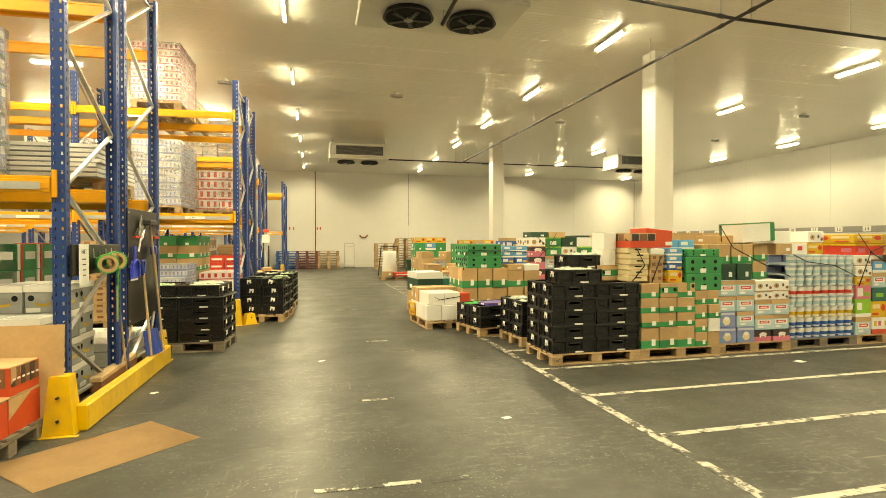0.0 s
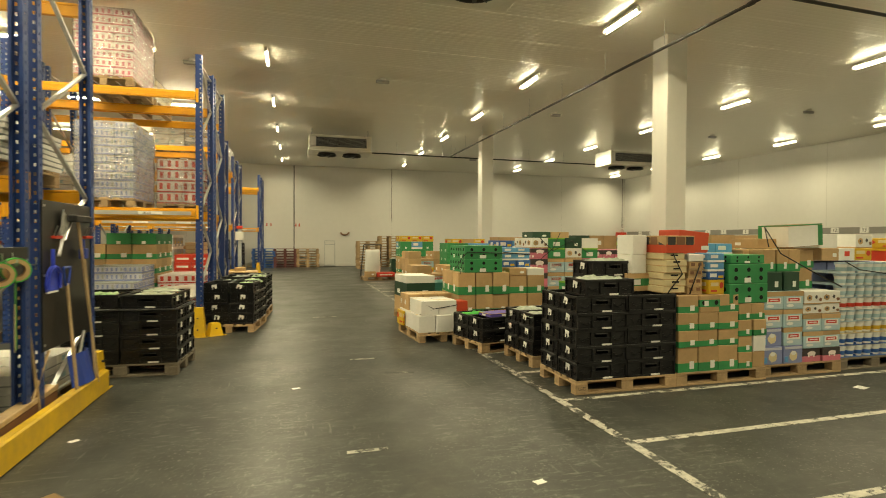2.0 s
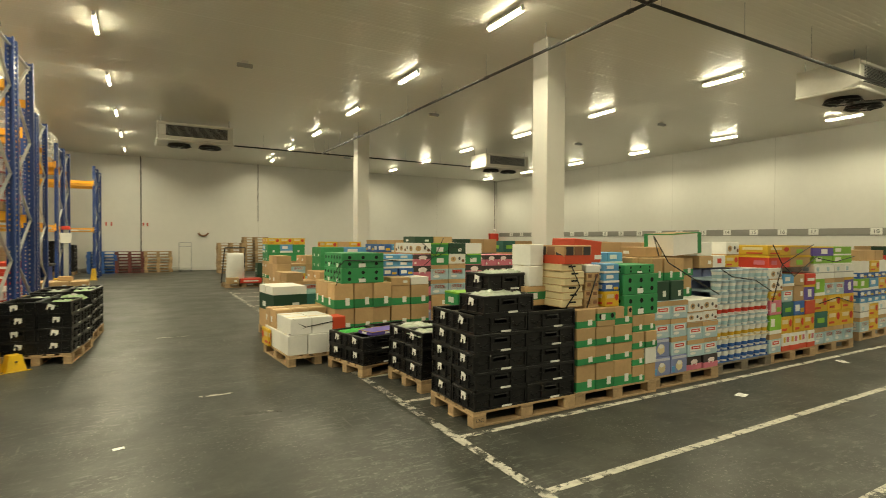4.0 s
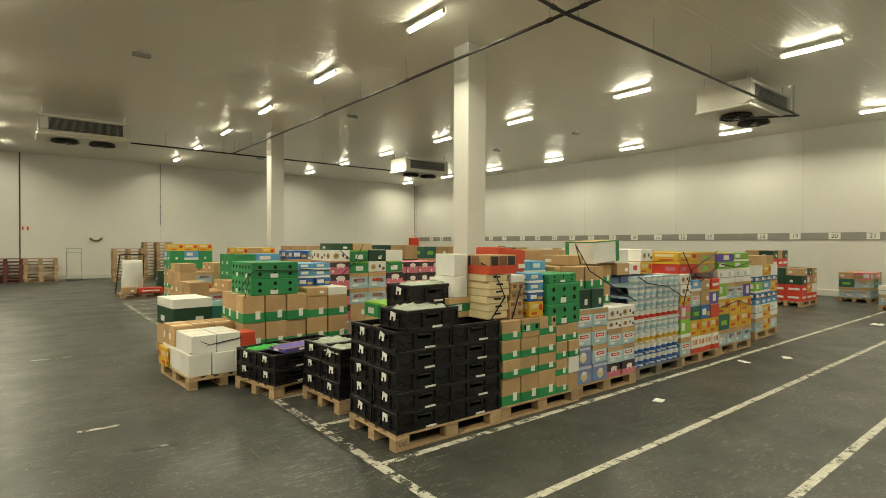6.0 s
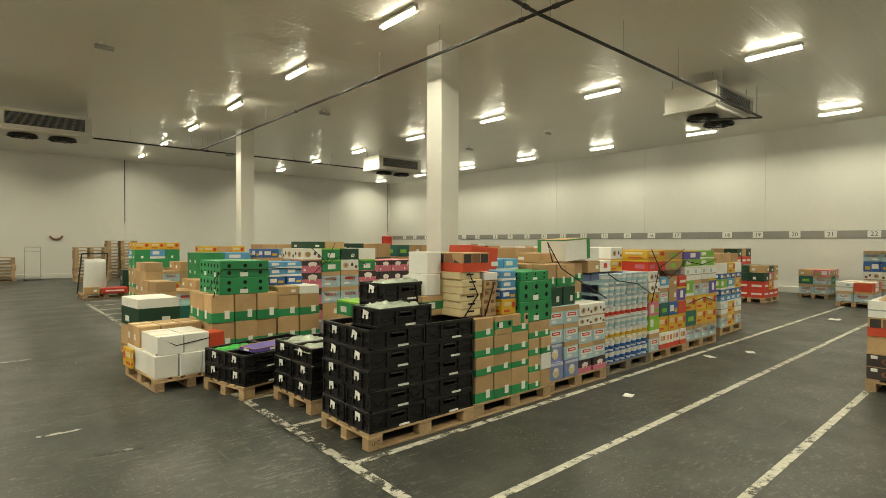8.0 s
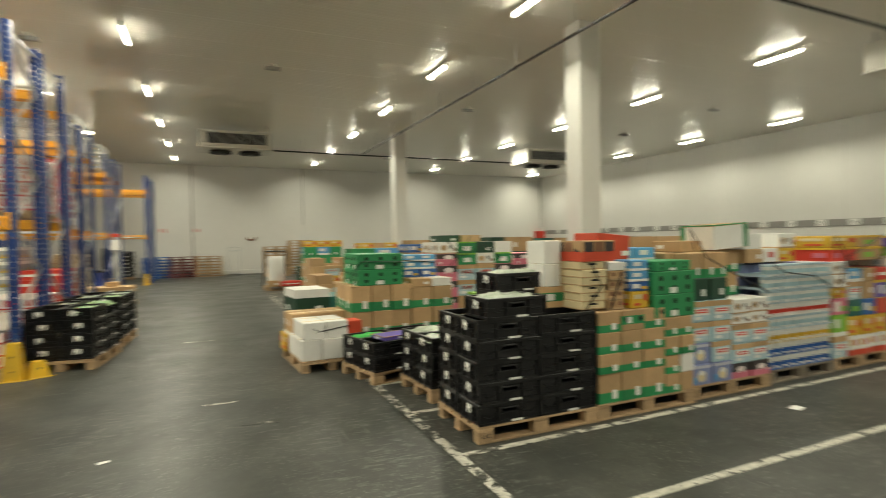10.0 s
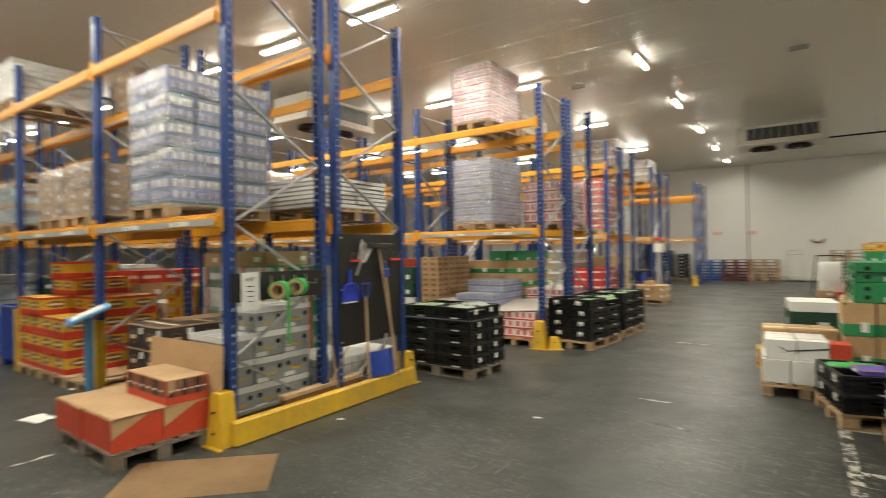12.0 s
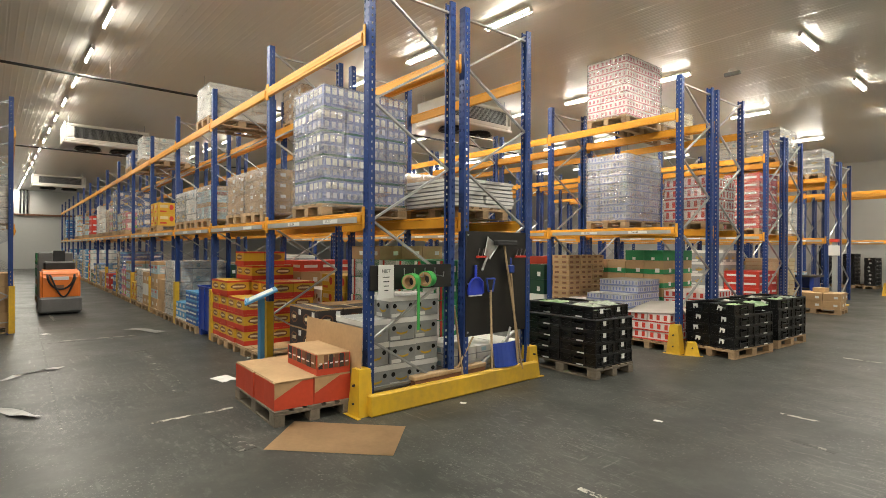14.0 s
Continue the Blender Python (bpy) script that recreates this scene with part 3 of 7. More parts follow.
# style: body, bands (from, to, material) as shares of the height, panels (u0, u1, v0, v1, material) on each face, label, words
STYLES = {
    "brown": (M_CARD, [], [(0.62, 0.84, 0.3, 0.6, M_LABEL)], "plain brown cardboard carton with a white label", ["tape"]),
    "plain": (M_CARD, [], [], "plain brown cardboard carton", ["tape"]),
    "fruit": (M_CARD, [(0.0, 0.36, M_GREEN)], [(0.58, 0.8, 0.12, 0.42, M_LABEL)], "brown cardboard fruit carton with a green lower band and white label", ["tape"]),
    "fruit2": (M_CARD, [(0.30, 0.72, M_GREEN)], [(0.2, 0.42, 0.36, 0.66, M_LABEL)], "brown cardboard fruit carton with a green middle band", ["tape", "holes2"]),
    "banana": (M_GREEN, [], [(0.4, 0.56, 0.05, 0.3, M_LABEL)], "green cardboard fruit box with round air holes", ["holes3"]),
    "greenfruit": (M_GREEN, [(0.86, 1.0, M_LIME)], [(0.3, 0.7, 0.2, 0.6, M_WHITE)], "green printed fruit carton with a white panel", ["tape"]),
    "pink": (M_PINK, [(0.56, 0.97, M_DKBROWN)], [(0.28, 0.78, 0.52, 0.86, (M_ROSEW,)), (0.34, 0.40, 0.44, 0.60, M_ROSEW), (0.64, 0.70, 0.44, 0.60, M_ROSEW), (0.06, 0.16, 0.1, 0.3, M_ROSEW)], "pink and black printed meat carton", []),
    "pinkrev": (M_DKBROWN, [(0.0, 0.42, M_PINK)], [(0.28, 0.76, 0.42, 0.78, (M_ROSEW,)), (0.34, 0.40, 0.34, 0.50, M_ROSEW), (0.62, 0.68, 0.34, 0.50, M_ROSEW)], "black carton with a pink lower band", []),
    "sky": (M_LTBLUE, [(0.72, 1.0, M_CARD)], [(0.10, 0.90, 0.10, 0.66, M_PALEBLUE), (0.14, 0.86, 0.34, 0.66, M_WHITE), (0.22, 0.78, 0.44, 0.62, M_RED), (0.30, 0.70, 0.50, 0.56, M_ROSEW), (0.12, 0.5, 0.12, 0.30, (M_WHITE,))], "light blue printed carton with a red emblem and brown top", []),
    "milk": (M_VIOLET, [], [(0.28, 0.72, 0.12, 0.72, (M_CREAM,)), (0.36, 0.64, 0.45, 0.70, (M_WHITE,)), (0.06, 0.94, 0.80, 0.93, M_LILAC), (0.06, 0.22, 0.1, 0.4, M_SKY)], "blue printed carton with a cream picture", []),
    "cow": (M_WHITE, [(0.0, 0.10, M_CARD)], [(0.10, 0.42, 0.25, 0.75, (M_CARD,)), (0.20, 0.32, 0.4, 0.62, (M_INK,)), (0.56, 0.70, 0.40, 0.72, (M_INK,)), (0.76, 0.94, 0.2, 0.5, (M_BROWNP,))], "white printed carton with brown and black marks", []),
    "dkgreen": (M_DKGREEN, [], [(0.55, 0.75, 0.2, 0.5, M_LABEL)], "dark green carton with a white label", ["tape"]),
    "white": (M_WHITE, [], [], "plain white cardboard carton", ["tape"]),
    "whitered": (M_WHITE, [], [(0.35, 0.65, 0.35, 0.75, M_RED)], "white carton with a red square", []),
    "yellow": (M_YELLOWP, [], [(0.12, 0.60, 0.55, 0.80, M_CREAM), (0.66, 0.92, 0.36, 0.84, (M_RED,)), (0.12, 0.5, 0.16, 0.30, M_ORANGER)], "yellow printed cardboard carton", []),
    "yellowred": (M_YELLOWP, [(0.0, 0.3, M_RED), (0.86, 1.0, M_RED)], [(0.14, 0.86, 0.36, 0.80, (M_BROWNP,)), (0.24, 0.76, 0.52, 0.64, M_CREAM)], "red and yellow printed carton with a dark oval emblem", []),
    "red": (M_CARD, [(0.0, 0.96, M_ORANGER)], [], "orange-red printed carton with a brown top and corner", ["corner"]),
    "redtop": (M_CARD, [(0.0, 0.5, M_ORANGER)], [(0.05, 0.31, 0.46, 0.92, M_DKBROWN), (0.36, 0.64, 0.46, 0.92, M_BROWNP), (0.69, 0.95, 0.46, 0.92, M_DKBROWN)], "orange-red carton with dark pictures and a brown top", ["corner"]),
    "redsix": (M_CARD, [(0.0, 0.96, M_ORANGER)], [(0.03 + 0.16 * k, 0.16 + 0.16 * k, 0.30, 0.94, (M_DKBROWN, M_BROWNP)[k % 2]) for k in range(6)] + [(0.05 + 0.16 * k, 0.13 + 0.16 * k, 0.52, 0.58, M_ROSEW) for k in range(6)], "orange-red carton with six dark pictures and a brown top", ["corner"]),
    "whitefront": (M_CARD, [(0.94, 1.0, M_GREEN)], [(0.0, 0.86, 0.02, 0.93, M_WHITE), (0.86, 1.0, 0.02, 0.93, M_GREEN)], "brown carton with a white face and green edges", []),
    "redblank": (M_ORANGER, [], [], "large plain orange-red carton", []),
    # the dark brown panels paint the shade inside the tray's open sides
    "slats": (M_CARD, [(0.0, 0.2, M_BLADE)], [(0.14, 0.38, 0.42, 0.8, M_BROWNP), (0.62, 0.86, 0.42, 0.8, M_BROWNP)], "brown tray with the shade of its open sides painted on", []),
    "redplain": (M_RED, [], [(0.15, 0.85, 0.35, 0.6, M_WHITE)], "red printed carton with a white strip", []),
    "lime": (M_LIME, [(0.0, 0.2, M_WHITE)], [(0.1, 0.4, 0.4, 0.8, M_WHITE)], "lime green printed cardboard carton", []),
    "purple": (M_PURPLE, [(0.84, 1.0, M_YELLOWP)], [(0.4, 0.7, 0.2, 0.7, M_LABEL)], "purple carton with a yellow lid edge and white label", []),
    "yellowlid": (M_CARD, [(0.8, 1.0, M_YELLOWP)], [(0.3, 0.6, 0.2, 0.6, M_LIME)], "brown carton with a yellow lid", []),
    "redlid": (M_RED, [(0.82, 1.0, M_YELLOWP)], [(0.1, 0.35, 0.25, 0.6, M_PINK)], "red carton with a yellow lid", []),
    "teal": (M_TEAL, [], [(0.25, 0.75, 0.3, 0.6, M_LIME)], "dark teal printed cardboard carton", []),
    "blue": (M_SKY, [(0.0, 0.25, M_WHITE)], [(0.15, 0.6, 0.45, 0.8, M_WHITE)], "blue and white printed carton", []),
    "dkblue": (M_BLUEP, [], [(0.1, 0.5, 0.3, 0.75, M_WHITE), (0.6, 0.9, 0.2, 0.5, M_YELLOWP)], "dark blue printed cardboard carton", []),
    "rosewhite": (M_WHITE, [(0.0, 0.30, M_ORANGER)], [(0.15, 0.4, 0.5, 0.8, M_YELLOWP), (0.55, 0.8, 0.5, 0.8, M_PINK)], "white carton with an orange lower edge", []),
    "rose": (M_PINK, [], [(0.1, 0.45, 0.2, 0.8, M_WHITE), (0.55, 0.9, 0.2, 0.5, M_LIME)], "pink printed cardboard carton", []),
    "cream": (M_CREAM, [(0.0, 0.14, M_CARD)], [], "cream coloured cardboard tray", ["slot"]),
    "grey": (M_GREYBOX, [(0.76, 1.0, M_WHITE)], [(0.26, 0.74, 0.24, 0.52, (M_YELLOWP,)), (0.26, 0.74, 0.33, 0.60, (M_GREYBOX,)), (0.05, 0.42, 0.04, 0.2, M_LABEL)], "grey carton with a white lid and yellow print", ["holes2"]),
    "gold": (M_DKBROWN, [(0.92, 1.0, M_CARD)], [(0.12, 0.66, 0.15, 0.75, (M_BROWNP,)), (0.18, 0.60, 0.22, 0.68, (M_DKBROWN,)), (0.26, 0.52, 0.38, 0.54, M_CREAM), (0.74, 0.9, 0.6, 0.85, M_LABEL)], "black carton with a gold oval and brown top", ["tape"]),
    "salami": (M_GREEN, [], [(0.0, 0.12, 0.02, 0.98, M_WHITE), (0.16, 0.26, 0.02, 0.98, M_RED), (0.4, 0.9, 0.4, 0.7, M_WHITE)], "green white and red striped salami carton", []),
    "blueshrink": (M_VIOLET, [(0.0, 0.1, M_TEAL)], [(0.08, 0.28, 0.62, 0.9, M_LABEL), (0.38, 0.58, 0.62, 0.9, M_LABEL), (0.68, 0.88, 0.62, 0.9, M_LABEL), (0.10, 0.26, 0.22, 0.46, M_LILAC), (0.40, 0.56, 0.22, 0.46, M_LILAC), (0.70, 0.86, 0.22, 0.46, M_LILAC)], "violet-blue carton with white label squares", []),
    "cans": (M_LILAC, [(0.0, 0.24, M_VIOLET), (0.90, 1.0, M_GREYBOX)], [(0.06, 0.16, 0.3, 0.8, M_VIOLET), (0.32, 0.42, 0.3, 0.8, M_VIOLET), (0.58, 0.68, 0.3, 0.8, M_VIOLET), (0.84, 0.94, 0.3, 0.8, M_GREYBOX)], "tray of white and blue cans", []),
    "redcans": (M_ROSEW, [(0.0, 0.16, M_RED)], [(0.10, 0.24, 0.3, 0.85, M_RED), (0.42, 0.56, 0.3, 0.85, M_RED), (0.74, 0.88, 0.3, 0.85, M_RED)], "tray of red and white tins", []),
    # whitened body and pale marks put the film's glare into the tins' colour
    "rosetins": (M_ROSEW, [(0.0, 0.2, M_PINK)], [(0.10, 0.24, 0.3, 0.75, M_PINK), (0.42, 0.56, 0.3, 0.75, M_PINK), (0.74, 0.88, 0.3, 0.75, M_PINK)], "tray of white and pink tins, paled like glare on film", []),
    "slab": (M_GREYBOX, [(0.2, 0.9, M_WHITE)], [], "flat white board in a grey tray", []),
    "palewrap": (M_WHITE, [(0.4, 0.5, M_GREYBOX)], [(0.2, 0.4, 0.55, 0.85, M_LTBLUE)], "white packed cardboard carton", []),
    "bluewater": (M_BLUEP, [(0.75, 1.0, M_SKY)], [(0.1, 0.9, 0.3, 0.5, M_WHITE)], "blue shrink-wrapped bottle pack", []),
}
CARTONS = {}


def face_panel(bm, w, d, h, face, u0, u1, v0, v1, out):
    """A thin raised panel on one side face of a box that stands on the origin."""
    t = out
    z0, z1 = h * v0, h * v1
    if face in ("front", "back"):
        x0, x1 = -w / 2 + w * u0, -w / 2 + w * u1
        y = -d / 2 - t if face == "front" else d / 2
        add_box(bm, (x0, y, z0), (x1, y + t, z1))
    else:
        y0, y1 = -d / 2 + d * u0, -d / 2 + d * u1
        x = -w / 2 - t if face == "left" else w / 2
        add_box(bm, (x, y0, z0), (x + t, y1, z1))


def face_oval(bm, w, d, h, face, u0, u1, v0, v1, out):
    """The same as an uneven oval."""
    n = 14
    rim = [(0.5 + 0.5 * math.cos(2 * math.pi * k / n) * (0.88, 1.0, 0.94)[k % 3], 0.5 + 0.5 * math.sin(2 * math.pi * k / n) * (1.0, 0.86)[k % 2]) for k in range(n)]
    vs = []
    for a, b in rim:
        u, z = u0 + (u1 - u0) * a, h * (v0 + (v1 - v0) * b)
        if face in ("front", "back"):
            vs.append(bm.verts.new((-w / 2 + w * u, -d / 2 - out if face == "front" else d / 2 + out, z)))
        else:
            vs.append(bm.verts.new((-w / 2 - out if face == "left" else w / 2 + out, -d / 2 + d * u, z)))
    bm.faces.new(vs)


def band_mesh(w, d, h, z0, z1, t):
    """A thin printed band round the four sides."""
    bm = bmesh.new()
    lo, hi = h * z0 + (0.002 if z0 > 0 else 0.001), h * z1 - 0.001
    a, b = w / 2, d / 2
    for x0, x1, y0, y1 in ((-a - t, a + t, -b - t, -b), (-a - t, a + t, b, b + t), (-a - t, -a, -b, b), (a, a + t, -b, b)):
        add_box(bm, (x0, y0, lo), (x1, y1, hi))
    return bm


def carton(style, w, d, h, m, front=True, end=True):
    """A carton of that print and size, standing at the pose m."""
    key = (style, round(w, 2), round(d, 2), round(h, 2), m.translation.x > 1.5, front, end)
    if key in CARTONS:
        return copy_thing(CARTONS[key], m)
    body, bands, panels, words, extras = STYLES[style]
    bm = bmesh.new()
    add_box(bm, (-w / 2 + 0.004, -d / 2 + 0.004, 0), (w / 2 - 0.004, d / 2 - 0.004, h - 0.002), 0.006)
    ob = solid("carton", bm, body, words, "carton", "", "stacked cartons")
    w, d = w - 0.008, d - 0.008
    for z0, z1, mat in bands:
        part("printed_band", band_mesh(w, d, h, z0, z1, 0.006 if "lid" in words and z1 == 1.0 else 0.0015), mat, ob)
    for i, (u0, u1, v0, v1, mat) in enumerate(panels):
        for face, mat in (("front", mat), ("left" if m.translation.x > 1.5 else "right", mat)):
            if not (front if face == "front" else end):
                continue
            bm = bmesh.new()
            (face_oval if isinstance(mat, tuple) else face_panel)(bm, w, d, h, face, u0, u1, v0, v1, 0.0035 + 0.001 * i)
            mat = mat[0] if isinstance(mat, tuple) else mat
            part("label" if mat is M_LABEL else "printed_panel", bm, mat, ob)
    if "tape" in extras:
        part("tape", boxes(((-w / 2 - 0.001, -0.025, h - 0.002), (w / 2 + 0.001, 0.025, h))), M_CREAM, ob, "strip of packing tape")
    for e in extras:
        if e.startswith("holes"):
            n = int(e[5])
            r = min(0.026, h * 0.14)
            bm = bmesh.new()
            bmesh.ops.create_circle(bm, cap_ends=True, segments=12, radius=r)
            hole = mesh_of("air_hole", bm, M_HOLE)
            side = -1 if m.translation.x > 1.5 else 1
            for k in range(2 * n if n > 2 else n):
                u = -0.32 + 0.64 * (k % n) / (n - 1)
                zz = h * (0.55 if n < 3 else (0.70, 0.28)[k // n])
                if front:
                    part("air_hole", hole, None, ob).matrix_basis = pose(u * w, -d / 2 - 0.003, zz, 90)
                if end:
                    part("air_hole", hole, None, ob).matrix_basis = pose(side * (w / 2 + 0.003), u * d, zz, 0, 90 * side)
    if "corner" in extras and end:
        sx = -1 if m.translation.x > 1.5 else 1
        bm = bmesh.new()
        for x in (w / 2 + 0.001, w / 2 + 0.004):
            bm.faces.new([bm.verts.new((sx * x, y, z)) for y, z in ((-d / 2, h * 0.97), (-d / 2, h * 0.4), (d * 0.22, h * 0.97))])
        bmesh.ops.recalc_face_normals(bm, faces=bm.faces[:])
        part("bare_corner", bm, M_CARD, ob, "unprinted brown corner")
    if "slot" in extras:
        part("hand_slot", boxes(((-0.045, -d / 2 - 0.003, h * 0.55), (0.045, -d / 2, h * 0.78))), M_HOLE, ob)
    ob.matrix_basis = m
    CARTONS[key] = ob
    return ob


def crate_body(w, d, h):
    """A stacking crate, open at the top: thin walls set back between ribs, a foot rim, a window with a grip in each side."""
    bm = bmesh.new()
    a, b, t = w / 2, d / 2, 0.006
    add_box(bm, (-a + 0.02, -b + 0.02, 0.004), (a - 0.02, b - 0.02, 0.012))
    for s in (-1, 1):
        def wall(u0, u1, z0, z1, out, along):
            """A slab of a wall that runs from u0 to u1 along x or y, its face out metres inside the outline."""
            if along == "x":
                y = s * (b - out)
                add_box(bm, (u0, min(y, y - s * t), z0), (u1, max(y, y - s * t), z1))
            else:
                x = s * (a - out)
                add_box(bm, (min(x, x - s * t), u0, z0), (max(x, x - s * t), u1, z1))

        def rib(u0, u1, z0, z1, along, depth=0.02):
            if along == "x":
                y0, y1 = sorted((s * (b - 0.003), s * (b - 0.003 - depth)))
                add_box(bm, (u0, y0, z0), (u1, y1, z1))
            else:
                x0, x1 = sorted((s * (a - 0.003), s * (a - 0.003 - depth)))
                add_box(bm, (x0, u0, z0), (x1, u1, z1))

        for along, half in (("x", a), ("y", b)):
            g = 0.07 if along == "x" else 0.055
            wall(-half + 0.02, -g, 0.012, h - 0.028, 0.018, along)
            wall(g, half - 0.02, 0.012, h - 0.028, 0.018, along)
            wall(-g, g, 0.012, h * 0.52, 0.018, along)
            wall(-g, g, h * 0.70, h - 0.028, 0.018, along)
            rib(-half + 0.003, half - 0.003, 0.0, 0.018, along)
            for u in (-half + 0.012, -half * 0.38, half * 0.38, half - 0.012):
                rib(u - 0.008, u + 0.008, 0.018, h - 0.03, along, 0.015)
            rib(-half * 0.38, half * 0.38, h * 0.44, h * 0.50, along, 0.015)
            for q in (-1, 1):
                for k in range(6):
                    u, z = q * half * (0.46 + 0.075 * k), h * (0.30 + 0.22 * (abs(k - 2.5) / 2.5) ** 2)
                    rib(u - half * 0.042, u + half * 0.042, z, z + 0.006, along, 0.012)
    return bm


def crate_rim(w, d, h):
    a, b = w / 2 - 0.002, d / 2 - 0.002
    return boxes(((-a, -b, h - 0.03), (a, -b + 0.03, h)), ((-a, b - 0.03, h - 0.03), (a, b, h)), ((-a, -b + 0.03, h - 0.03), (-a + 0.03, b - 0.03, h)),
                 ((a - 0.03, -b + 0.03, h - 0.03), (a, b - 0.03, h)), bevel=0.003)


CRATES = {}


def crate(m, variant=0, w=0.59, d=0.395, h=0.17):
    key = (variant, round(w, 2), round(d, 2), round(h, 2))
    if key in CRATES:
        return copy_thing(CRATES[key], m)
    ob = solid("crate", crate_body(w, d, h), M_BLACK, "black plastic stacking crate with white paper labels", "crate", "", "black crates")
    part("rim", crate_rim(w, d, h), M_BLACK, ob)
    lx = (0.06, 0.04, 0.07, 0.05)[variant % 4]
    part("label", boxes(((lx - 0.055, -d / 2 - 0.003, 0.006), (lx + 0.055, -d / 2 - 0.0005, 0.024))), M_LABEL, ob, "white printed strip")
    tag = part("label", plate(((-0.04, 0.012), (-0.042, 0.07), (0.036, 0.076), (0.04, 0.0), (0.022, -0.004), (0.018, 0.034), (-0.006, 0.036), (-0.012, -0.002)), 0.003), M_LABEL, ob, "torn white paper label on the end")
    tag.matrix_basis = pose(-w / 2 - 0.0035, 0.02 * variant - 0.02, h * 0.42, (0, 7, -9, 16)[variant % 4])
    part("label", boxes(((w / 2 + 0.0005, -0.05, h * 0.42), (w / 2 + 0.004, 0.01, h * 0.82))), M_LABEL, ob, "white paper label on the end")
    if variant == 3 and w > 1:
        part("label", boxes(((-0.24, -d / 2 - 0.004, h * 0.36), (-0.18, -d / 2 - 0.0005, h * 0.8))), M_LABEL, ob, "white paper label")
    part("grip", rods(((-0.07, -d / 2 + 0.012, h * 0.72), (0.07, -d / 2 + 0.012, h * 0.72), 0.009), sides=8), M_BLACK, ob)
    ob.matrix_basis = m
    CRATES[key] = ob
    return ob


def jit(s=0.010, r=2.2):
    return rng.uniform(-s, s), rng.uniform(-s, s), rng.uniform(-r, r)


def load(m, lx, ly, layers, z0=0.144):
    """Layers of cartons on the pose m, bottom first: (style or styles, across, deep, height); returns the top's height."""
    z = z0
    east = m.translation.x > 1.5

    def shown(i, j, nx):
        return j == 0 or (i == 0 if east else i == nx - 1)

    joined_load(m, lx, ly, layers, z0, shown)
    for styles, nx, ny, h in layers:
        styles = [styles] if isinstance(styles, str) else styles
        for i in range(nx):
            for j in range(ny):
                st = styles[(i + j * nx) % len(styles)]
                if st is None or not shown(i, j, nx):
                    continue
                dx, dy, dr = jit()
                w, d = lx / nx, ly / ny
                carton(st, w, d, h, m @ pose(-lx / 2 + w * (i + 0.5) + dx, -ly / 2 + d * (j + 0.5) + dy, z, 0, 0, dr), j == 0, i == 0 if east else i == nx - 1)
        z += h
    return z


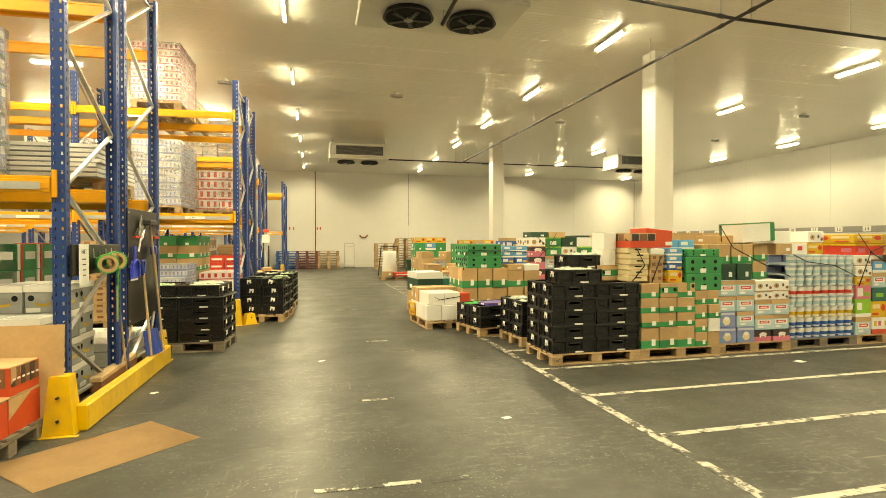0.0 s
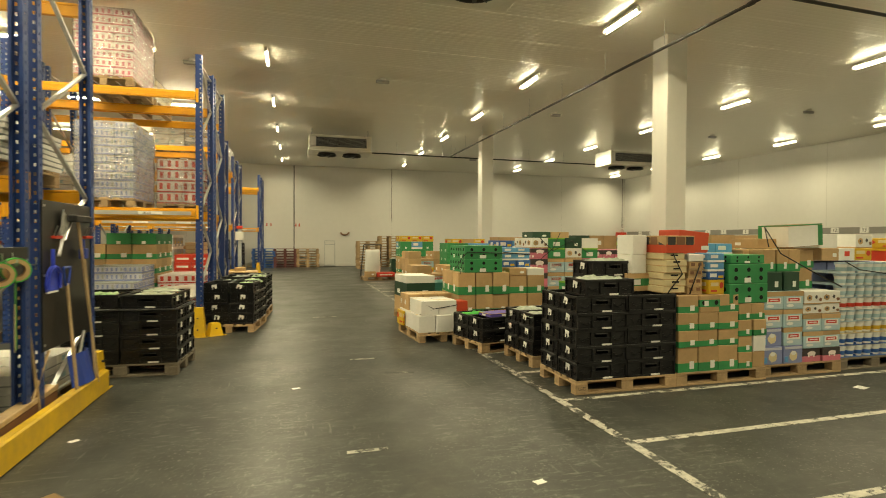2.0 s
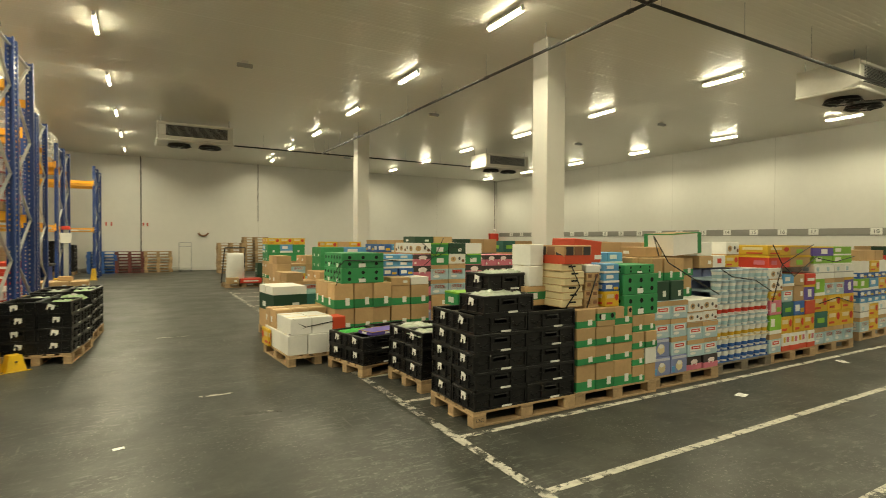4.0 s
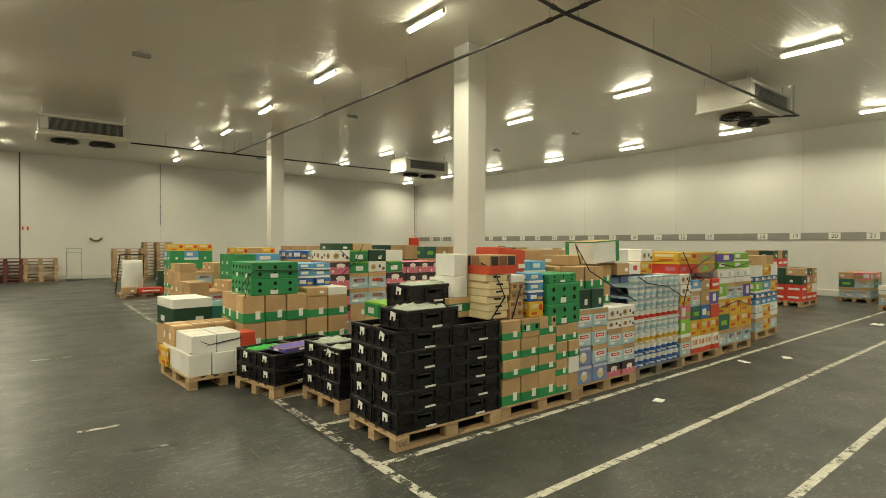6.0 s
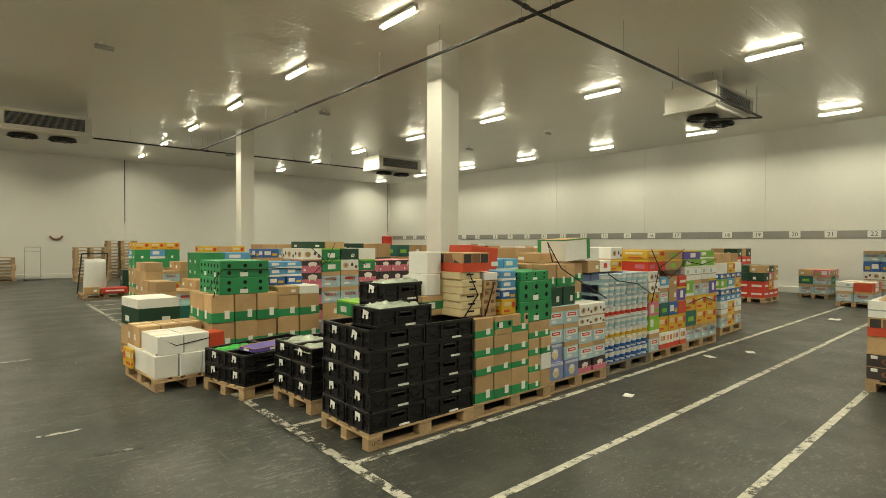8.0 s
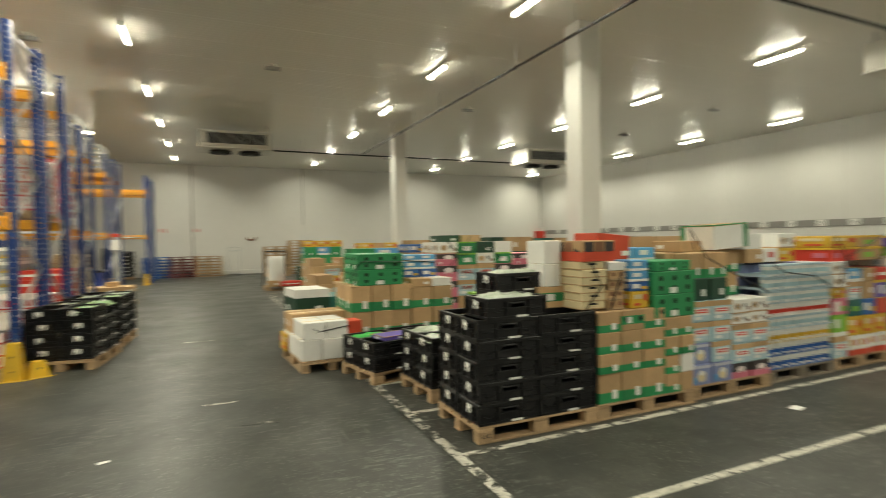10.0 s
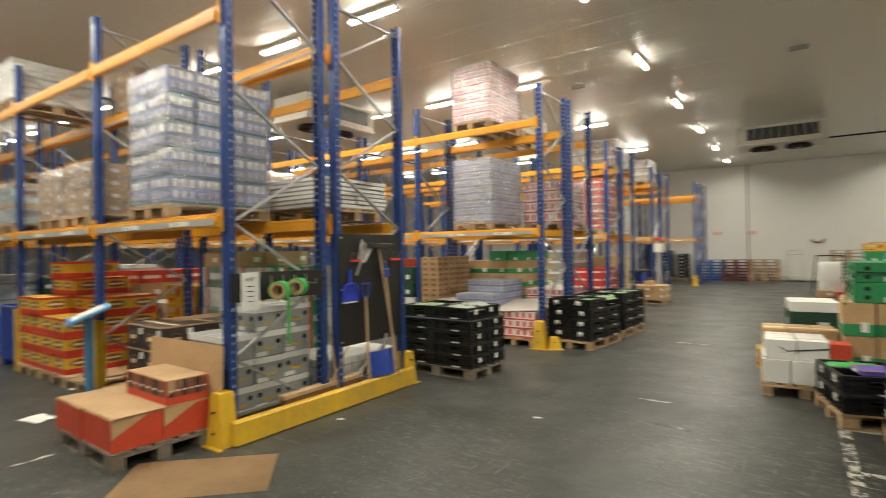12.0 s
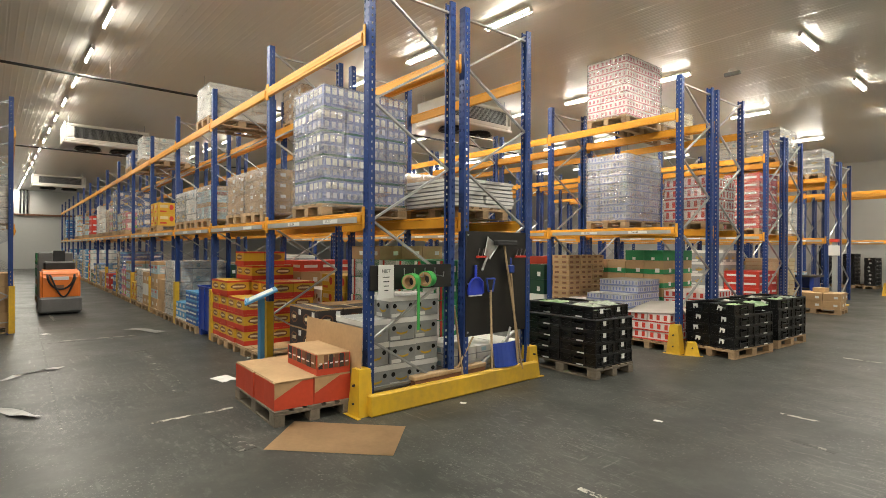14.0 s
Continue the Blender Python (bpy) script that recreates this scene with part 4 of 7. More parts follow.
def joined_load(m, lx, ly, layers, z0=0.144, leave=None):
    """The same as one mesh, for loads that stay far off or half hidden; returns the top's height."""
    verts, faces, mats, index = [], [], [], []

    def put(mm, lo, hi, mat):
        k = len(verts)
        for x, y, zz in ((0, 0, 0), (1, 0, 0), (1, 1, 0), (0, 1, 0), (0, 0, 1), (1, 0, 1), (1, 1, 1), (0, 1, 1)):
            verts.append(mm @ Vector(((lo[0], hi[0])[x], (lo[1], hi[1])[y], (lo[2], hi[2])[zz])))
        if mat not in mats:
            mats.append(mat)
        for f in ((0, 3, 2, 1), (4, 5, 6, 7), (0, 1, 5, 4), (1, 2, 6, 5), (2, 3, 7, 6), (3, 0, 4, 7)):
            faces.append([k + i for i in f])
            index.append(mats.index(mat))

    def oval(mm, a, b, h, u0, u1, v0, v1, mat):
        """A printed oval on the front and on both ends."""
        if mat not in mats:
            mats.append(mat)
        n = 10
        rim = [(u0 + (u1 - u0) * (0.5 + 0.5 * math.cos(2 * math.pi * q / n)), h * (v0 + (v1 - v0) * (0.5 + 0.5 * math.sin(2 * math.pi * q / n)))) for q in range(n)]
        for at in (lambda u, z: (-a + 2 * a * u, -b - 0.006, z), lambda u, z: (-a - 0.006, -b + 2 * b * u, z), lambda u, z: (a + 0.006, -b + 2 * b * u, z)):
            k = len(verts)
            verts.extend(mm @ Vector(at(u, z)) for u, z in rim)
            faces.append(list(range(k, k + n)))
            index.append(mats.index(mat))

    z, words = z0, ""
    for styles, nx, ny, h in layers:
        styles = [styles] if isinstance(styles, str) else styles
        for i in range(nx):
            for j in range(ny):
                st = styles[(i + j * nx) % len(styles)]
                if st is None or (leave and leave(i, j, nx)):
                    continue
                body, bands, panels, label, extras = STYLES[st]
                words = words or label
                dx, dy, dr = jit(0.005, 1.5)
                w, d = lx / nx, ly / ny
                mm = pose(-lx / 2 + w * (i + 0.5) + dx, -ly / 2 + d * (j + 0.5) + dy, z, 0, 0, dr)
                a, b = w / 2 - 0.006, d / 2 - 0.006
                put(mm, (-a, -b, 0), (a, b, h - 0.004), body)
                for z0b, z1b, mat in bands:
                    put(mm, (-a - 0.002, -b - 0.002, h * z0b + 0.001), (a + 0.002, b + 0.002, h * z1b - 0.003), mat)
                for u0, u1, v0, v1, mat in panels:
                    if isinstance(mat, tuple):
                        oval(mm, a, b, h, u0, u1, v0, v1, mat[0])
                        continue
                    for s in (-1, 1):
                        put(mm, (-a + 2 * a * u0, -b - 0.005, h * v0), (-a + 2 * a * u1, -b, h * v1), mat) if s < 0 else put(mm, (-a - 0.005, -b + 2 * b * u0, h * v0), (a + 0.005, -b + 2 * b * u1, h * v1), mat)
        z += h
    if verts:
        me = bpy.data.meshes.new("carton_stack")
        me.from_pydata(verts, [], faces)
        for mat in mats:
            me.materials.append(mat)
        me.polygons.foreach_set("material_index", index)
        ob = new("carton_stack", me)
        ob.matrix_basis = m
        tagged(ob, "pallet load, mostly " + words, "cartons", "stacked loads", "stuff")
    return z


PLAIN = {}


def joined_pallet(mat):
    """A euro pallet as one continuous skin: runners, blocks, stringers and deck boards, cell by cell."""
    xs = (-0.6, -0.46, -0.07, 0.07, 0.46, 0.6)
    ys = (-0.4, -0.3, -0.27, -0.21, -0.12, -0.06, -0.05, 0.05, 0.06, 0.12, 0.21, 0.27, 0.3, 0.4)
    zs = (0, 0.022, 0.1, 0.122, 0.144)
    post_x, post_y, board_y = {0, 2, 4}, {0, 6, 12}, {0, 1, 3, 5, 6, 7, 9, 11, 12}
    full = {(i, j, k) for i in range(5) for j in range(13) for k in range(4)
            if ((k == 0 and j in post_y) or (k == 1 and i in post_x and j in post_y) or (k == 2 and i in post_x) or (k == 3 and j in board_y))}
    verts, place, faces = [], {}, []
    for c in sorted(full):
        for axis in range(3):
            for step in (0, 1):
                beside = list(c)
                beside[axis] += 2 * step - 1
                if tuple(beside) in full:
                    continue
                p, q = (axis + 1) % 3, (axis + 2) % 3
                ring = []
                for dp, dq in ((0, 0), (1, 0), (1, 1), (0, 1)) if step else ((0, 0), (0, 1), (1, 1), (1, 0)):
                    v = list(c)
                    v[axis] += step
                    v[p] += dp
                    v[q] += dq
                    if tuple(v) not in place:
                        place[tuple(v)] = len(verts)
                        verts.append((xs[v[0]], ys[v[1]], zs[v[2]]))
                    ring.append(place[tuple(v)])
                faces.append(ring)
    me = bpy.data.meshes.new("pallet")
    me.from_pydata(verts, [], faces)
    me.materials.append(mat)
    return me


def plain_pallet(m, kind="wood"):
    """A pallet in one mesh, for those far off or inside the racks."""
    mat, words = {"wood": (M_WOOD, "pale wooden pallet far in the hall"), "old": (M_WOODGREY, "weathered grey wooden pallet"), "blue": (M_BLUEP, "blue painted wooden pallet in a stack"), "red": (paint_once("red_brown_wood", (0.14, 0.035, 0.03)), "red-brown painted wooden pallet in a stack")}[kind]
    if kind not in PLAIN:
        PLAIN[kind] = joined_pallet(mat)
    ob = new("pallet", PLAIN[kind])
    ob.matrix_basis = m
    return tagged(ob, words, "pallet", "pallets")


def crates_on(m, nx, ny, counts, w=0.59, d=0.395, h=0.17, z0=0.144):
    """Stacks of crates on the pose m; counts: crates in each stack, row by row from the front."""
    for j in range(ny):
        for i in range(nx):
            for k in range(counts[j * nx + i]):
                dx, dy, dr = jit(0.007, 1.0)
                crate(m @ pose((i - (nx - 1) / 2) * (w + 0.005) + dx, (j - (ny - 1) / 2) * (d + 0.005) + dy, z0 + h * k, 0, 0, dr), rng.randrange(4), w, d, h)


def film(m, lx, ly, z0, z1, words="clear wrinkled stretch film wrapped round a pallet load"):
    """A thin loose skin of stretch film round a load."""
    bm = bmesh.new()
    n, rows = 10, 8
    ring = []
    for r in range(rows + 1):
        z = z0 + (z1 - z0) * r / rows
        pts = []
        for a, b, k in ((-1, -1, 0), (1, -1, 1), (1, 1, 2), (-1, 1, 3)):
            c, e = ((1, -1), (1, 1), (-1, 1), (-1, -1))[k]
            for i in range(n):
                u = i / n
                x, y = a + (c - a) * u, b + (e - b) * u
                wob = 0.012 * noise.noise(Vector((x * 3 + lx * 9, y * 3, z * 7)))
                pts.append(bm.verts.new((x * (lx / 2 + 0.012 + wob), y * (ly / 2 + 0.012 + wob), z)))
        ring.append(pts)
    for r in range(rows):
        for i in range(4 * n):
            j = (i + 1) % (4 * n)
            bm.faces.new((ring[r][i], ring[r][j], ring[r + 1][j], ring[r + 1][i]))
    mid = bm.verts.new((0, 0, z1 + 0.01))
    for i in range(4 * n):
        bm.faces.new((ring[rows][i], ring[rows][(i + 1) % (4 * n)], mid))
    for f in bm.faces:
        f.smooth = True
    ob = solid("stretch_film", bm, M_FILM, words, "film", m=m)
    return ob


def strap(points, r=0.007, words="black lashing strap pulled over a load"):
    """A dark strap along a line of points."""
    solid("strap", sweep(points, r, 6), M_STRAP, words, "strap", group="straps")


# ---- pallets in the open hall ----
def floor_pallet(x, y, rz, layers, lx=1.18, ly=0.8, kind="wood", turned=False, own=True):
    """A pallet with its middle at x, y and its load on it; returns its pose and the load's top."""
    m = pose(x, y, 0, 0, 0, rz)
    (pallet if own else plain_pallet)(m @ pose(0, 0, 0, 0, 0, 90 if turned else 0), kind)
    return m, (load if own else joined_load)(m, lx, ly, layers)


# the front lane
m = pose(3.70, 6.44, 0)
stamped = pallet(m)
crates_on(m, 2, 2, (5, 5, 5, 5))
for x, y, n in ((-0.22, -0.2, 1), (0.1, 0.2, 2)):
    for k in range(n):
        crate(m @ pose(x, y, 0.144 + 0.85 + 0.17 * k, 0, 0, 3), 1)
load(m @ pose(0.42, 0.12, 0), 0.4, 0.34, [("fruit2", 1, 1, 0.2)], 0.994)
load(m @ pose(0.38, 0.1, 0), 0.19, 0.3, [("white", 1, 1, 0.21), ("white", 1, 1, 0.22)], 1.194)

m = pose(4.91, 6.45, 0)
pallet(m)
load(m @ pose(-0.19, 0, 0), 0.8, 0.8, [("fruit", 3, 2, 0.27), ("fruit", 3, 2, 0.18), ("fruit", 3, 2, 0.19), (["fruit", "fruit2"], 3, 2, 0.19)])
load(m @ pose(0.40, 0, 0), 0.38, 0.8, [(["fruit", "plain"], 2, 2, 0.18), (["fruit", "white"], 2, 2, 0.18), ("fruit", 2, 2, 0.18), ("fruit", 2, 2, 0.18)])
load(m @ pose(0.35, -0.18, 0), 0.56, 0.40, [("banana", 1, 1, 0.22), ("banana", 1, 1, 0.22)], 0.866)
load(m @ pose(0.36, -0.16, 0, 0, 0, 4), 0.54, 0.38, [("banana", 1, 1, 0.10)], 1.308)
load(m @ pose(-0.57, -0.15, 0), 0.28, 0.36, [("cream", 1, 1, 0.072)] * 6, 0.995)
load(m @ pose(-0.52, -0.12, 0, 0, 0, 3), 0.38, 0.4, [("redtop", 1, 1, 0.19)], 1.427)
load(m @ pose(-0.31, -0.16, 0), 0.2, 0.34, [("slats", 1, 1, 0.09)] * 4 + [("white", 1, 1, 0.08)], 0.975)
load(m @ pose(-0.06, -0.2, 0), 0.22, 0.34, [("yellow", 1, 1, 0.16), ("dkblue", 1, 1, 0.09), ("blue", 1, 1, 0.1), ("blue", 1, 1, 0.1)], 0.975)
load(m @ pose(-0.2, 0.2, 0), 0.5, 0.36, [("brown", 2, 1, 0.2), ("brown", 2, 1, 0.2)], 0.975)
load(m @ pose(-0.17, 0.2, 0, 0, 5, 4), 0.44, 0.36, [("redblank", 1, 1, 0.32)], 1.36)
load(m @ pose(0.3, 0.22, 0), 0.5, 0.34, [("plain", 2, 1, 0.10), ("dkblue", 2, 1, 0.22), ("sky", 2, 1, 0.2), ("blue", 2, 1, 0.14)], 0.87)

m = pose(6.10, 6.50, 0)
pallet(m)
load(m @ pose(-0.29, 0, 0), 0.58, 0.8, [("milk", 2, 2, 0.21), (["milk", "sky"], 2, 2, 0.21), ("sky", 2, 2, 0.21), ("sky", 2, 2, 0.21)])
load(m @ pose(0.29, 0, 0), 0.58, 0.8, [("pinkrev", 2, 2, 0.16), ("sky", 2, 2, 0.2), ("sky", 2, 2, 0.2), ("cow", 2, 2, 0.12), ("cow", 2, 2, 0.15)])
load(m @ pose(-0.25, -0.15, 0), 0.5, 0.4, [("dkgreen", 2, 1, 0.22)], 0.985)
load(m @ pose(-0.22, 0.15, 0), 0.62, 0.42, [("fruit", 3, 1, 0.24), ("fruit", 3, 1, 0.24)], 0.985)
load(m @ pose(0.26, 0.1, 0), 0.5, 0.4, [("fruit", 2, 1, 0.26), ("fruit", 2, 1, 0.22)], 0.975)
load(m @ pose(-0.18, -0.1, 0, 0, 0, -3), 0.52, 0.38, [("fruit", 3, 1, 0.26)], 1.205)
load(m @ pose(-0.08, 0.1, 0, 0, 0, 3), 0.58, 0.4, [("brown", 1, 1, 0.12)], 1.47)
load(m @ pose(0.30, -0.02, 0, 0, -3, 4), 0.60, 0.4, [("whitefront", 1, 1, 0.27)], 1.50)


def dairy_tray(m, kind, cups=True):
    """A low tray with a row of tubs along its front."""
    key = ("tray", kind, cups)
    if key in CARTONS:
        return copy_thing(CARTONS[key], m)
    w, d, h = 0.285, 0.39, 0.145
    tray_mat, cup_mat, lid_mat = {"sky": (M_PALEBLUE, M_WHITE, M_LTBLUE), "red": (M_WHITE, M_WHITE, M_RED), "cream": (M_CREAM, M_WHITE, M_YELLOWP), "blue": (M_BLUEP, M_WHITE, M_BLUEP)}[kind]
    a, b = w / 2, d / 2
    bm = boxes(((-a, -b + 0.012, 0), (a, b, 0.006)), ((-a, b - 0.006, 0.008), (a, b, 0.03)), ((-a, -b + 0.03, 0.006), (-a + 0.004, b - 0.006, 0.03)), ((a - 0.004, -b + 0.03, 0.006), (a, b - 0.006, 0.03)))
    ob = solid("dairy_tray", bm, tray_mat, "cardboard tray of pale dairy tubs", "tray", group="trays of dairy tubs")
    if cups:
        for k in range(2):
            x = -a + w * (k + 0.5) / 2
            bm = bmesh.new()
            add_rod(bm, (x, -b + 0.075, 0.009), (x, -b + 0.075, 0.118), 0.050, 18, 0.064)
            c = part("tub", bm, cup_mat, ob)
            bm = bmesh.new()
            add_rod(bm, (x, -b + 0.075, 0.034), (x, -b + 0.075, 0.080), 0.0545, 18, 0.0605)
            part("print", bm, lid_mat, c)
            bm = bmesh.new()
            add_rod(bm, (x, -b + 0.075, 0.1185), (x, -b + 0.075, 0.140), 0.069, 18)
            part("lid", bm, M_PALEBLUE if kind == "sky" else M_WHITE, c)
    else:
        # block in place of rear tubs, darker colour standing for shade in the gaps
        part("pot_block", boxes(((-a + 0.01, -b + 0.01, 0.01), (a - 0.01, b - 0.01, 0.13)), bevel=0.01), M_VIOLET, ob)
    ob.matrix_basis = m
    CARTONS[key] = ob
    return ob


m = pose(7.33, 6.55, 0)
pallet(m, "old")
kinds = ["blue", "blue", "cream", "sky", "red", "sky", "sky", "sky"]
for k, kd in enumerate(kinds):
    for i in range(4):
        for j in range(2):
            dx, dy, dr = jit(0.004, 1)
            dairy_tray(m @ pose((i - 1.5) * 0.287 + dx, (j - 0.5) * 0.4 + dy, 0.144 + 0.146 * k, 0, 0, dr), kd, j == 0)
load(m @ pose(-0.1, 0.1, 0), 0.9, 0.4, [(["brown", "whitered", "yellow"], 3, 1, 0.16), (["white", None, "cow"], 3, 1, 0.18)], 1.315)

m, top = floor_pallet(8.52, 6.58, 0, [])
load(m @ pose(-0.44, 0, 0), 0.30, 0.8, [("sky", 1, 2, 0.26), ("lime", 1, 2, 0.26), ("rose", 1, 2, 0.2), ("yellow", 1, 2, 0.12), ("cow", 1, 2, 0.16), ("cow", 1, 2, 0.16)])
load(m @ pose(0.15, 0, 0), 0.86, 0.8, [("rosewhite", 4, 2, 0.24), ("yellow", 3, 2, 0.24), (["teal", "dkblue", "red"], 3, 2, 0.2), (["sky", "brown", "purple"], 3, 2, 0.22), (["blue", "brown", "redplain"], 3, 2, 0.16)])
load(m @ pose(0.0, -0.05, 0), 1.1, 0.6, [(["redlid", "yellowlid"], 2, 1, 0.17), (["yellow", "yellowlid"], 2, 1, 0.14)], 1.30)

m, top = floor_pallet(9.75, 6.62, 0, [("sky", 4, 2, 0.24), (["teal", "yellow", "yellow"], 3, 2, 0.24), ("yellow", 3, 2, 0.24), (["lime", "sky", "sky", "purple"], 4, 2, 0.25), ("palewrap", 4, 2, 0.2)], own=False)
joined_load(m @ pose(0, -0.02, 0), 1.15, 0.7, [("lime", 2, 1, 0.14), (["purple", "lime"], 2, 1, 0.14)], top)
m, top = floor_pallet(11.6, 6.85, 3, [(["sky", "yellow"], 3, 2, 0.24), (["palewrap", "yellow"], 3, 2, 0.22), ("blue", 4, 2, 0.12), ("dkblue", 4, 2, 0.12), (["lime", "blue", "yellow"], 3, 2, 0.2), ("dkblue", 4, 2, 0.1), (["white", "yellow"], 3, 2, 0.2)], own=False)
joined_load(m @ pose(0, 0, 0), 1.0, 0.7, [("plain", 3, 2, 0.18)], top)

# a pallet across the lines
m, top = floor_pallet(9.10, 3.42, 0, [("gold", 3, 2, 0.15), ("gold", 3, 2, 0.15), ("plain", 3, 2, 0.20), (["redtop", "brown", "plain"], 3, 2, 0.22), ("palewrap", 3, 2, 0.19)], own=False)
solid("cardboard_sheet", boxes(((-0.5, -0.34, 0), (0.5, 0.34, 0.006))), M_CARD, "brown cardboard sheet lying on stacked cartons", "cardboard", m=m @ pose(0, 0, top + 0.004, 0, 0, 4))
load(m @ pose(-0.25, 0.0, 0), 0.5, 0.5, [("yellow", 1, 1, 0.05), ("white", 1, 1, 0.05)], top + 0.012)

# the lanes behind the crates
m = pose(3.75, 7.62, 0, 0, 0, 3)
pallet(m)
crates_on(m, 2, 2, (3, 3, 3, 3))
m = pose(3.34, 8.62, 0, 0, 0, 13)
pallet(m)
crates_on(m, 2, 2, (2, 2, 2, 2))
m = pose(2.55, 9.66, 0, 0, 0, 4)
pallet(m @ pose(0, 0, 0, 0, 0, 90))
load(m, 0.78, 1.16, [("white", 3, 3, 0.26)])
load(m @ pose(-0.07, -0.25, 0), 0.58, 0.62, [("white", 2, 2, 0.22)], 0.404)
load(m @ pose(0.0, 0.33, 0), 0.74, 0.5, [("brown", 3, 2, 0.26)], 0.404)
load(m @ pose(0.31, -0.40, 0, 0, 0, 4), 0.2, 0.26, [("redblank", 1, 1, 0.2)], 0.404)
load(m @ pose(-0.415, 0.38, 0), 0.05, 0.36, [("yellow", 1, 1, 0.24)], 0.144)

m = pose(3.55, 10.0, 0)
pallet(m)
m2 = pose(4.05, 9.98, 0)
load(pose(3.38, 9.95, 0), 0.88, 1.0, [("plain", 3, 3, 0.16), ("fruit", 3, 3, 0.36), ("fruit", 3, 3, 0.36)])
load(pose(3.36, 9.85, 0, 0, 0, 2), 0.66, 0.8, [("banana", 1, 2, 0.22), ("banana", 1, 2, 0.22)], 1.024)
pallet(pose(4.55, 10.1, 0, 0, 0, 90))
load(pose(4.16, 9.95, 0), 0.64, 0.9, [("plain", 2, 3, 0.16), ("fruit", 2, 3, 0.36), ("fruit", 2, 3, 0.30), (["brown", "white"], 2, 3, 0.12)])
load(pose(4.12, 10.1, 0), 0.52, 0.5, [("dkblue", 2, 2, 0.12), ("blue", 2, 2, 0.12), ("blue", 2, 2, 0.1)], 1.084)
strap([(3.02, 9.42, 1.3), (3.08, 9.43, 1.36), (3.68, 9.43, 1.34), (3.72, 9.6, 1.36), (3.9, 9.84, 1.34), (4.37, 9.84, 1.30)])
strap([(2.95, 9.6, 1.1), (3.02, 9.43, 1.32), (2.96, 9.44, 1.0)])
strap([(2.24, 9.085, 0.60), (2.44, 9.10, 0.50), (2.82, 9.12, 0.55)])
strap([(2.21, 9.085, 0.42), (2.44, 9.10, 0.50), (2.26, 9.085, 0.62)])

